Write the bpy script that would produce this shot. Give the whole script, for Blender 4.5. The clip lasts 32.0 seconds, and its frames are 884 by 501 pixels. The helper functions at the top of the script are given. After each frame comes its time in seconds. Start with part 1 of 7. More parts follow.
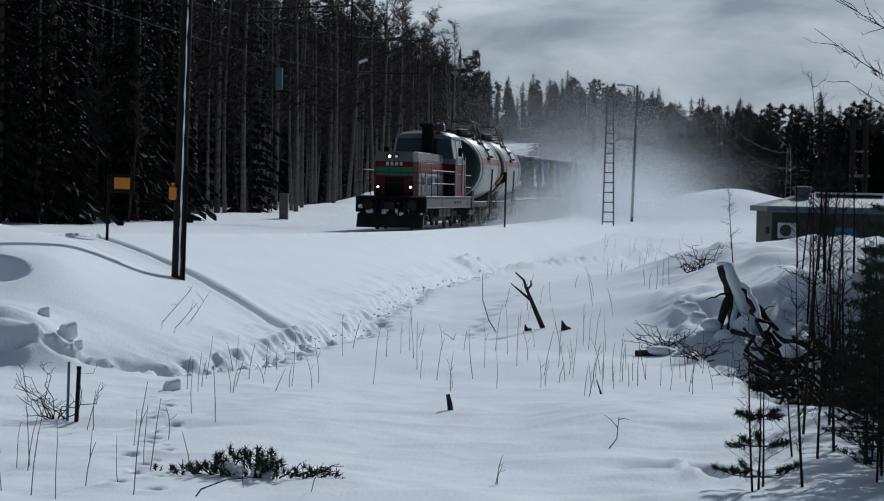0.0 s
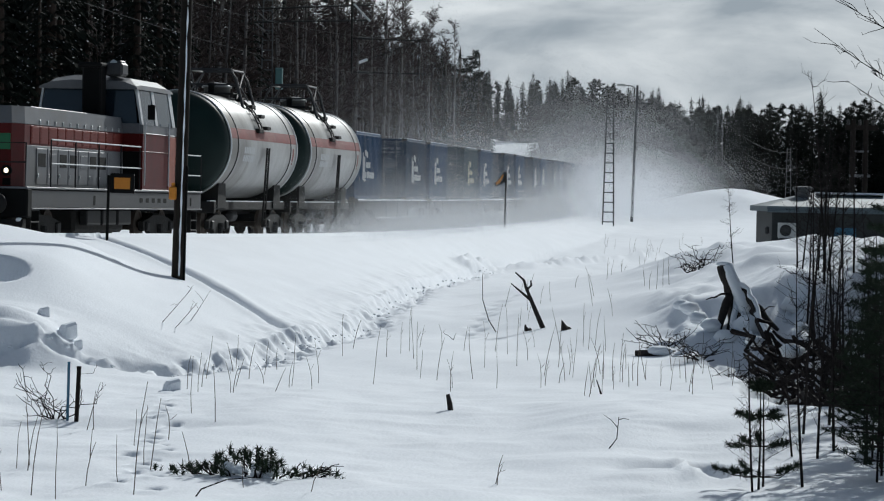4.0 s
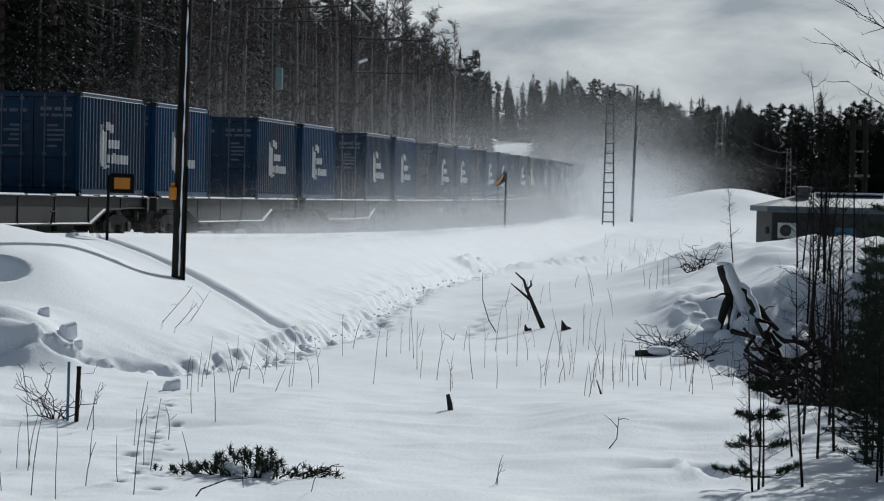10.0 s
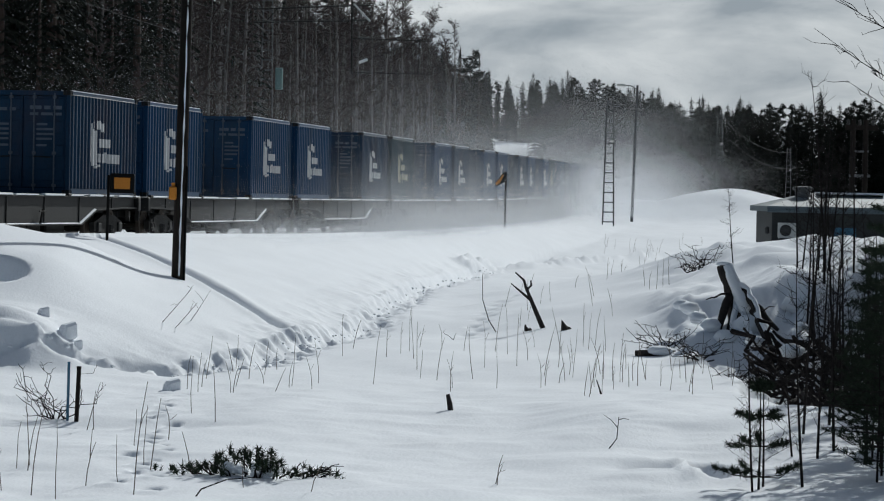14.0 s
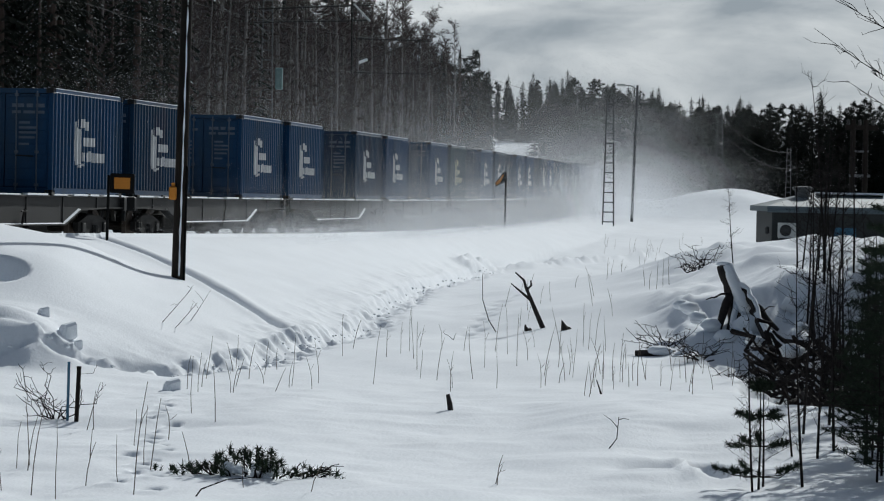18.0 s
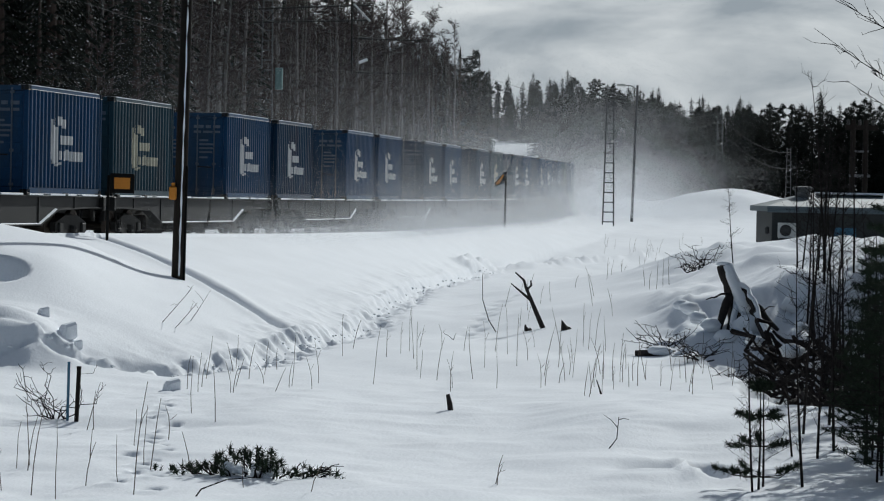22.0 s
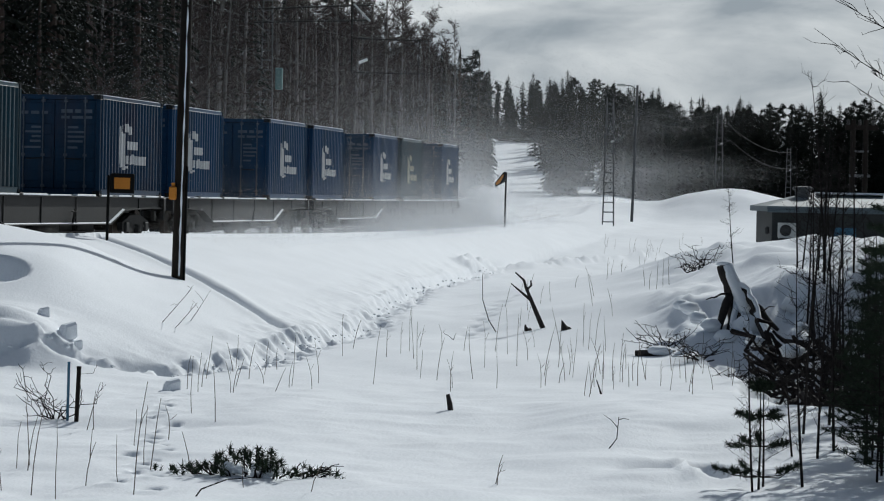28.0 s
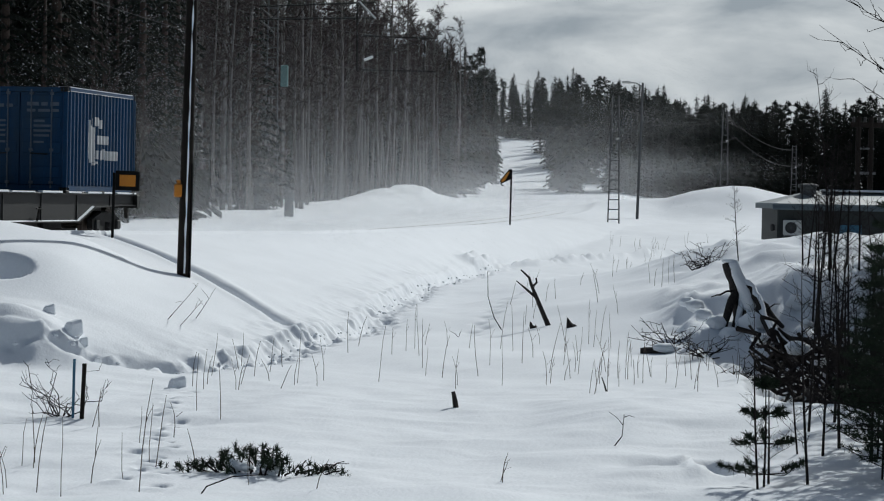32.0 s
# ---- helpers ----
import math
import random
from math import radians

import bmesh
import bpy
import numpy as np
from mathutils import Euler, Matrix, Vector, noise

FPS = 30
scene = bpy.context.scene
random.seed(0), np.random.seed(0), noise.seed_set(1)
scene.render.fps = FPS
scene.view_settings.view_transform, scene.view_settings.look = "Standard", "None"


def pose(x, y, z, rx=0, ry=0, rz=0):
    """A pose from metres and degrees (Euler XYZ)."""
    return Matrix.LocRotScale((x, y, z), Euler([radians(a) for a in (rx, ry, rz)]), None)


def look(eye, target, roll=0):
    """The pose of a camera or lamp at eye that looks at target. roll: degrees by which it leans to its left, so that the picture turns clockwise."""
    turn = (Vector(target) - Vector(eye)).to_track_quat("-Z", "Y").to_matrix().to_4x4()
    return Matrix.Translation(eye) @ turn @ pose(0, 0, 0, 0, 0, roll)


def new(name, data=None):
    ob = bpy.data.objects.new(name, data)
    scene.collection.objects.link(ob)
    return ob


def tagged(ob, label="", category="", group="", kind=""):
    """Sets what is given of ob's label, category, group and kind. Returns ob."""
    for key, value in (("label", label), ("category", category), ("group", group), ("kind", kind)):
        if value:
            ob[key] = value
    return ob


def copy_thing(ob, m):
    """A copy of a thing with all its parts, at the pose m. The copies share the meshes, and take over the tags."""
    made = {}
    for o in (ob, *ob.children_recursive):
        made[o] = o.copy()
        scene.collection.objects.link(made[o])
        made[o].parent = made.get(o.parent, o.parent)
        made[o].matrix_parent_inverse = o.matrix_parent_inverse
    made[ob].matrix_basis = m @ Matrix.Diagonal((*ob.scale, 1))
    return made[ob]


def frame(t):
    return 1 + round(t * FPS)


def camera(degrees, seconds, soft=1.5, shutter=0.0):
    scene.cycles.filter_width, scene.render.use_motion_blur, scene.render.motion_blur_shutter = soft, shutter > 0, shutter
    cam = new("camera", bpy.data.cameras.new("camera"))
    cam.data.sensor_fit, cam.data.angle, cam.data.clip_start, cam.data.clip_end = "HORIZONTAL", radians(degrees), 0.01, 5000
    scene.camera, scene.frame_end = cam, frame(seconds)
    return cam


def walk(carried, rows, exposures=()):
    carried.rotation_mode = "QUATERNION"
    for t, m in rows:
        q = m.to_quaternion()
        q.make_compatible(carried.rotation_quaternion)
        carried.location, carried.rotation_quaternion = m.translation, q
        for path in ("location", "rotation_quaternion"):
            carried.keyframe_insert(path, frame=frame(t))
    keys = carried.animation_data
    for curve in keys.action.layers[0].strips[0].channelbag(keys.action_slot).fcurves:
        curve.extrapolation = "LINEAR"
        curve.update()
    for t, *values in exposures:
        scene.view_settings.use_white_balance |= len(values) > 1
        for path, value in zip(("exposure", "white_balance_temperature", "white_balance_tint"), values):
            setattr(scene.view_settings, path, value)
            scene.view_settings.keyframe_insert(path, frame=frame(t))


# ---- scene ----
# ---- camera ----
EYE = (0.0, 0.0, 1.5)
cam = camera(17.445, 32.0, soft=1.15)


def view(yaw=0.0, pitch=0.0, roll=0.0):
    """The camera's pose on its tripod, with small turns in degrees."""
    return (Matrix.Translation(EYE) @ pose(0, 0, 0, 0, 0, yaw) @ pose(0, 0, 0, 90 - 1.098 + pitch, 0, 0)
            @ pose(0, 0, 0, 0, 0, 1.093 + roll))


walk(cam, [(0.0, view()), (31.85, view()), (32.0, view(0.105, -0.055, 0.0))],
     exposures=[(0.0, -0.78, 5770, 5), (1.0, -0.58, 5960, 5), (2.0, -0.36, 6030, 5), (3.0, -0.38, 6090, 5), (6.0, -0.44, 6240, 5), (13.0, -0.51, 6240, 5), (32.0, -0.49, 6240, 5)])

# ---- light ----
SUN_AZ, SUN_EL = radians(22), radians(31)
world = bpy.data.worlds.new("world")
scene.world = world
world.use_nodes = True
wn, wl = world.node_tree.nodes, world.node_tree.links
wn.clear()
sky = wn.new("ShaderNodeTexSky")
sky.sky_type, sky.sun_disc = "NISHITA", False
sky.sun_elevation, sky.sun_rotation = SUN_EL, SUN_AZ
sky.air_density, sky.dust_density = 1.0, 2.0
tc = wn.new("ShaderNodeTexCoord")
mp = wn.new("ShaderNodeMapping")
mp.inputs["Scale"].default_value = (5.0, 5.0, 16.0)
mp.inputs["Rotation"].default_value = (0.0, radians(-18), 0.0)
cl = wn.new("ShaderNodeTexNoise")
cl.inputs["Scale"].default_value, cl.inputs["Detail"].default_value = 2.4, 8.0
cl.inputs["Roughness"].default_value, cl.inputs["Distortion"].default_value = 0.55, 0.3
rp = wn.new("ShaderNodeValToRGB")
rp.color_ramp.elements[0].position, rp.color_ramp.elements[0].color = 0.36, (6.6, 7.4, 8.4, 1)
rp.color_ramp.elements[1].position, rp.color_ramp.elements[1].color = 0.66, (15.4, 15.6, 16.0, 1)
mx = wn.new("ShaderNodeMix")
mx.data_type = "RGBA"
# cloud on the sun's side of the sky, clearing to blue behind
dt = wn.new("ShaderNodeVectorMath")
dt.operation = "DOT_PRODUCT"
dt.inputs[1].default_value = (math.sin(SUN_AZ) * math.cos(SUN_EL), math.cos(SUN_AZ) * math.cos(SUN_EL), math.sin(SUN_EL))
gr = wn.new("ShaderNodeMapRange")
gr.interpolation_type = "SMOOTHSTEP"
gr.inputs["From Min"].default_value, gr.inputs["From Max"].default_value = -0.1, 0.45
gr.inputs["To Min"].default_value, gr.inputs["To Max"].default_value = 0.10, 0.96
# the cloud lies low over the horizon and breaks up overhead
sp = wn.new("ShaderNodeSeparateXYZ")
hz = wn.new("ShaderNodeMapRange")
hz.interpolation_type = "SMOOTHSTEP"
hz.inputs["From Min"].default_value, hz.inputs["From Max"].default_value = 0.12, 0.45
hz.inputs["To Min"].default_value, hz.inputs["To Max"].default_value = 1.0, 0.22
ml = wn.new("ShaderNodeMath")
ml.operation = "MULTIPLY"
bg = wn.new("ShaderNodeBackground")
bg.inputs["Strength"].default_value = 0.062
wo = wn.new("ShaderNodeOutputWorld")
wl.new(tc.outputs["Generated"], mp.inputs["Vector"])
wl.new(tc.outputs["Generated"], dt.inputs[0])
wl.new(dt.outputs["Value"], gr.inputs["Value"])
wl.new(mp.outputs["Vector"], cl.inputs["Vector"])
wl.new(cl.outputs["Fac"], rp.inputs["Fac"])
wl.new(tc.outputs["Generated"], sp.inputs["Vector"])
wl.new(sp.outputs["Z"], hz.inputs["Value"])
wl.new(gr.outputs["Result"], ml.inputs[0])
wl.new(hz.outputs["Result"], ml.inputs[1])
wl.new(ml.outputs["Value"], mx.inputs["Factor"])
wl.new(sky.outputs["Color"], mx.inputs["A"])
wl.new(rp.outputs["Color"], mx.inputs["B"])
wl.new(mx.outputs["Result"], bg.inputs["Color"])
wl.new(bg.outputs["Background"], wo.inputs["Surface"])

sun_data = bpy.data.lights.new("sun", "SUN")
sun_data.energy, sun_data.angle, sun_data.color = 4.4, radians(0.6), (1.0, 0.985, 0.96)
sun = new("sun", sun_data)
SUN_DIR = Vector((math.sin(SUN_AZ) * math.cos(SUN_EL), math.cos(SUN_AZ) * math.cos(SUN_EL), math.sin(SUN_EL)))
sun.matrix_world = look(SUN_DIR * 100, (0, 0, 0))


# ---- materials ----
def material(name, color, rough=0.6, metal=0.0, vary=0.15, scale=3.0, fine=40.0, bump=0.1, dirt=None, dirt_amount=0.0,
             stretch=(1, 1, 1), glow=None, glow_strength=0.0, translucent=0.0, clear=0.0, gloss=0.5):
    """A procedural surface: two scales of noise in its colour, fine relief, and dirt of its own shape."""
    m = bpy.data.materials.new(name)
    m.use_nodes = True
    n, l = m.node_tree.nodes, m.node_tree.links
    p = n["Principled BSDF"]
    p.inputs["Roughness"].default_value, p.inputs["Metallic"].default_value = rough, metal
    p.inputs["Specular IOR Level"].default_value = gloss
    co = n.new("ShaderNodeTexCoord")
    mp = n.new("ShaderNodeMapping")
    mp.inputs["Scale"].default_value = stretch
    l.new(co.outputs["Object"], mp.inputs["Vector"])
    a = n.new("ShaderNodeTexNoise")
    a.inputs["Scale"].default_value, a.inputs["Detail"].default_value = scale, 5.0
    b = n.new("ShaderNodeTexNoise")
    b.inputs["Scale"].default_value, b.inputs["Detail"].default_value = fine, 3.0
    l.new(mp.outputs["Vector"], a.inputs["Vector"])
    l.new(mp.outputs["Vector"], b.inputs["Vector"])
    add = n.new("ShaderNodeMath")
    add.operation = "ADD"
    l.new(a.outputs["Fac"], add.inputs[0])
    l.new(b.outputs["Fac"], add.inputs[1])
    mr = n.new("ShaderNodeMapRange")
    mr.inputs["From Min"].default_value, mr.inputs["From Max"].default_value = 0.7, 1.3
    mr.inputs["To Min"].default_value, mr.inputs["To Max"].default_value = 1 - vary, 1 + vary
    l.new(add.outputs[0], mr.inputs["Value"])
    base = n.new("ShaderNodeMix")
    base.data_type, base.blend_type = "RGBA", "MULTIPLY"
    base.inputs["Factor"].default_value = 1.0
    base.inputs["A"].default_value = (*color, 1)
    l.new(mr.outputs["Result"], base.inputs["B"])
    out = base.outputs["Result"]
    if dirt:
        d = n.new("ShaderNodeTexNoise")
        d.inputs["Scale"].default_value, d.inputs["Detail"].default_value = scale * 0.45, 8.0
        d.inputs["Roughness"].default_value = 0.7
        l.new(mp.outputs["Vector"], d.inputs["Vector"])
        r = n.new("ShaderNodeMapRange")
        r.inputs["From Min"].default_value, r.inputs["From Max"].default_value = 0.66 - 0.35 * dirt_amount, 0.82 - 0.25 * dirt_amount
        l.new(d.outputs["Fac"], r.inputs["Value"])
        dm = n.new("ShaderNodeMix")
        dm.data_type = "RGBA"
        dm.inputs["B"].default_value = (*dirt, 1)
        l.new(r.outputs["Result"], dm.inputs["Factor"])
        l.new(out, dm.inputs["A"])
        out = dm.outputs["Result"]
    l.new(out, p.inputs["Base Color"])
    if bump:
        bp = n.new("ShaderNodeBump")
        bp.inputs["Strength"].default_value, bp.inputs["Distance"].default_value = bump, 0.02
        l.new(add.outputs[0], bp.inputs["Height"])
        l.new(bp.outputs["Normal"], p.inputs["Normal"])
    if glow:
        p.inputs["Emission Color"].default_value = (*glow, 1)
        p.inputs["Emission Strength"].default_value = glow_strength
    if translucent:
        t = n.new("ShaderNodeBsdfTranslucent")
        l.new(out, t.inputs["Color"])
        s = n.new("ShaderNodeMixShader")
        s.inputs["Fac"].default_value = translucent
        l.new(p.outputs["BSDF"], s.inputs[1])
        l.new(t.outputs["BSDF"], s.inputs[2])
        if clear:
            tr, thin = n.new("ShaderNodeBsdfTransparent"), n.new("ShaderNodeMixShader")
            thin.inputs["Fac"].default_value = clear
            l.new(s.outputs["Shader"], thin.inputs[1])
            l.new(tr.outputs["BSDF"], thin.inputs[2])
            s = thin
        l.new(s.outputs["Shader"], n["Material Output"].inputs["Surface"])
    return m


SNOW = material("snow", (0.82, 0.84, 0.87), rough=0.85, gloss=0.06, vary=0.035, scale=1.1, fine=20.0, bump=0.32, stretch=(1.0, 0.45, 1.0))
SNOW_CAP = material("snow cap", (0.84, 0.86, 0.89), rough=0.85, gloss=0.06, vary=0.04, scale=2.0, fine=30.0, bump=0.3)
BLUE = material("blue container paint", (0.007, 0.042, 0.105), rough=0.5, gloss=0.16, vary=0.22, scale=1.3, dirt=(0.018, 0.04, 0.07), dirt_amount=0.5, stretch=(1, 1, 0.4))
TEAL = material("faded dark container paint", (0.013, 0.043, 0.062), rough=0.5, gloss=0.16, vary=0.25, scale=1.1, dirt=(0.028, 0.042, 0.052), dirt_amount=0.6, stretch=(1, 1, 0.4))
NAVY = material("deep blue container paint", (0.006, 0.030, 0.066), rough=0.5, gloss=0.16, vary=0.22, scale=1.5, dirt=(0.025, 0.03, 0.05), dirt_amount=0.5, stretch=(1, 1, 0.4))
LOGO_WHITE = material("white marking paint", (0.42, 0.43, 0.44), rough=0.65, vary=0.12, scale=4)
LOGO_CREAM = material("yellowed marking paint", (0.32, 0.31, 0.24), rough=0.65, vary=0.2, scale=4)
LOGO_BRIGHT = material("glossy white porcelain", (0.8, 0.8, 0.8), rough=0.3, vary=0.05, scale=4)
MARKS = material("pale lettering paint", (0.07, 0.09, 0.125), rough=0.6, vary=0.2, scale=5)
STEEL_DARK = material("dark grimy steel", (0.016, 0.0155, 0.015), rough=0.75, gloss=0.2, vary=0.35, scale=2.5, dirt=(0.03, 0.027, 0.023), dirt_amount=0.5, bump=0.3)
STEEL_GREY = material("grey frame paint", (0.011, 0.0115, 0.012), rough=0.65, gloss=0.25, vary=0.25, scale=2.0, dirt=(0.012, 0.0115, 0.011), dirt_amount=0.6)
ROD = material("scuffed lock rod paint", (0.06, 0.075, 0.10), rough=0.45, vary=0.25, scale=4)
STEEL_BARE = material("worn bare steel", (0.42, 0.43, 0.44), rough=0.4, metal=0.8, vary=0.2, scale=6)
RUST = material("rusty wheel steel", (0.06, 0.045, 0.035), rough=0.75, metal=0.2, vary=0.35, scale=5, bump=0.3)
TANK_WHITE = material("grey white tank paint", (0.36, 0.36, 0.355), rough=0.33, gloss=0.6, vary=0.18, scale=0.9, dirt=(0.13, 0.12, 0.105), dirt_amount=0.85, stretch=(1, 0.35, 0.35))
TANK_GREEN = material("dark green tank end paint", (0.003, 0.014, 0.012), rough=0.5, gloss=0.25, vary=0.2, scale=1.5)
TANK_RED = material("red tank band paint", (0.15, 0.02, 0.015), rough=0.55, vary=0.2, scale=1.5, dirt=(0.2, 0.1, 0.08), dirt_amount=0.4)
LOCO_RED = material("deep red loco paint", (0.075, 0.004, 0.004), rough=0.5, gloss=0.15, vary=0.15, scale=1.5, dirt=(0.045, 0.006, 0.005), dirt_amount=0.5)
# the sun on the hood's side is put into this lighter red
LOCO_SUNLIT_RED = material("red grille paint lightened as sunlit", (0.15, 0.021, 0.014), rough=0.55, gloss=0.25, vary=0.15, scale=1.5)
LOCO_GREY = material("light grey loco paint", (0.115, 0.118, 0.126), rough=0.5, gloss=0.3, vary=0.16, scale=1.5, dirt=(0.11, 0.105, 0.10), dirt_amount=0.5)
LOCO_GREEN = material("bright green panel paint", (0.005, 0.10, 0.034), rough=0.55, vary=0.15, scale=2)
LOCO_BLACK = material("dull black steel", (0.005, 0.005, 0.005), rough=0.85, gloss=0.15, vary=0.3, scale=3)
GLASS_DARK = material("dark cab glass", (0.012, 0.02, 0.028), rough=0.08, vary=0.1, scale=2, bump=0)
LAMP_ON = material("lit headlamp lens", (0.9, 0.85, 0.7), rough=0.2, vary=0.02, glow=(1.0, 0.82, 0.55), glow_strength=5.0)
LAMP_DIM = material("dim headlamp lens", (0.55, 0.5, 0.45), rough=0.2, vary=0.05, glow=(1.0, 0.75, 0.5), glow_strength=0.4)
YELLOW = material("yellow sign paint", (0.50, 0.18, 0.006), rough=0.55, vary=0.08, scale=3)
SIGN_BACK = material("black sign paint", (0.006, 0.006, 0.006), rough=0.7, gloss=0.1, vary=0.2, scale=4)
LOCO_FRAME = material("dark grey frame beam paint", (0.028, 0.028, 0.030), rough=0.5, gloss=0.4, vary=0.25, scale=1.5, dirt=(0.03, 0.027, 0.025), dirt_amount=0.5)
LOCO_DOOR_RED = material("light orange red cab paint", (0.24, 0.085, 0.06), rough=0.6, gloss=0.2, vary=0.25, scale=2, dirt=(0.3, 0.24, 0.22), dirt_amount=0.4)
WOOD_DARK = material("creosoted pole wood", (0.014, 0.011, 0.009), rough=0.85, gloss=0.15, vary=0.35, scale=3, fine=50, stretch=(1, 1, 0.12), bump=0.5, dirt=(0.03, 0.025, 0.022), dirt_amount=0.4)
BARK = material("dark conifer bark", (0.045, 0.034, 0.028), rough=0.9, gloss=0.15, vary=0.4, scale=4, fine=40, stretch=(1, 1, 0.3), bump=0.6)
BIRCH_BARK = material("pale birch bark", (0.12, 0.11, 0.105), rough=0.8, gloss=0.2, vary=0.3, scale=3, fine=14, stretch=(1, 1, 2.2), bump=0.3, dirt=(0.05, 0.045, 0.045), dirt_amount=0.5)
TWIG = material("brown birch twigs", (0.048, 0.036, 0.033), rough=0.85, gloss=0.15, vary=0.3, scale=3)
TWIG_DARK = material("dark bare twigs", (0.017, 0.0135, 0.013), rough=0.85, gloss=0.15, vary=0.35, scale=6)
WIRE_GREY = material("dull grey wire", (0.07, 0.07, 0.07), rough=0.95, gloss=0.1, vary=0.1, scale=2)
STALK = material("dry grass stalk", (0.11, 0.085, 0.065), rough=0.85, vary=0.3, scale=6)
NEEDLE = material("dark spruce needles", (0.008, 0.011, 0.008), rough=0.85, gloss=0.12, vary=0.45, scale=0.8, fine=7, bump=0.3, dirt=(0.018, 0.020, 0.014), dirt_amount=0.5)
PINE = material("pine needles", (0.020, 0.032, 0.018), rough=0.8, gloss=0.2, vary=0.45, scale=1.5, fine=9, bump=0.3)
DEADWOOD = material("weathered dead wood", (0.038, 0.033, 0.031), rough=0.85, gloss=0.15, vary=0.45, scale=3, fine=30, stretch=(1, 1, 0.3), bump=0.6, dirt=(0.025, 0.02, 0.017), dirt_amount=0.6)
SHED_WALL = material("grey green shed boards", (0.022, 0.026, 0.026), rough=0.7, vary=0.2, scale=2)
SHED_ROOF = material("pale blue grey sheet roof", (0.10, 0.13, 0.145), rough=0.6, vary=0.1, scale=1.5)
PLASTIC_WHITE = material("off white plastic casing", (0.5, 0.5, 0.48), rough=0.5, vary=0.08, scale=2)
PLASTIC_BLACK = material("black plastic", (0.012, 0.012, 0.013), rough=0.5, vary=0.2, scale=2)
TEAL_PAINT = material("teal cabinet paint", (0.09, 0.20, 0.20), rough=0.5, vary=0.12, scale=2)
BLUE_PAINT = material("blue stake paint", (0.03, 0.12, 0.20), rough=0.6, vary=0.2, scale=4)
GALV = material("weathered galvanised steel", (0.085, 0.088, 0.092), rough=0.6, metal=0.2, vary=0.2, scale=2)
POWDER = material("airborne powder snow", (0.85, 0.87, 0.9), rough=0.9, vary=0.0, bump=0, translucent=0.5)
POWDER_FINE = material("finest airborne powder snow", (0.85, 0.87, 0.9), rough=0.9, vary=0.0, bump=0, translucent=0.5, clear=0.84)


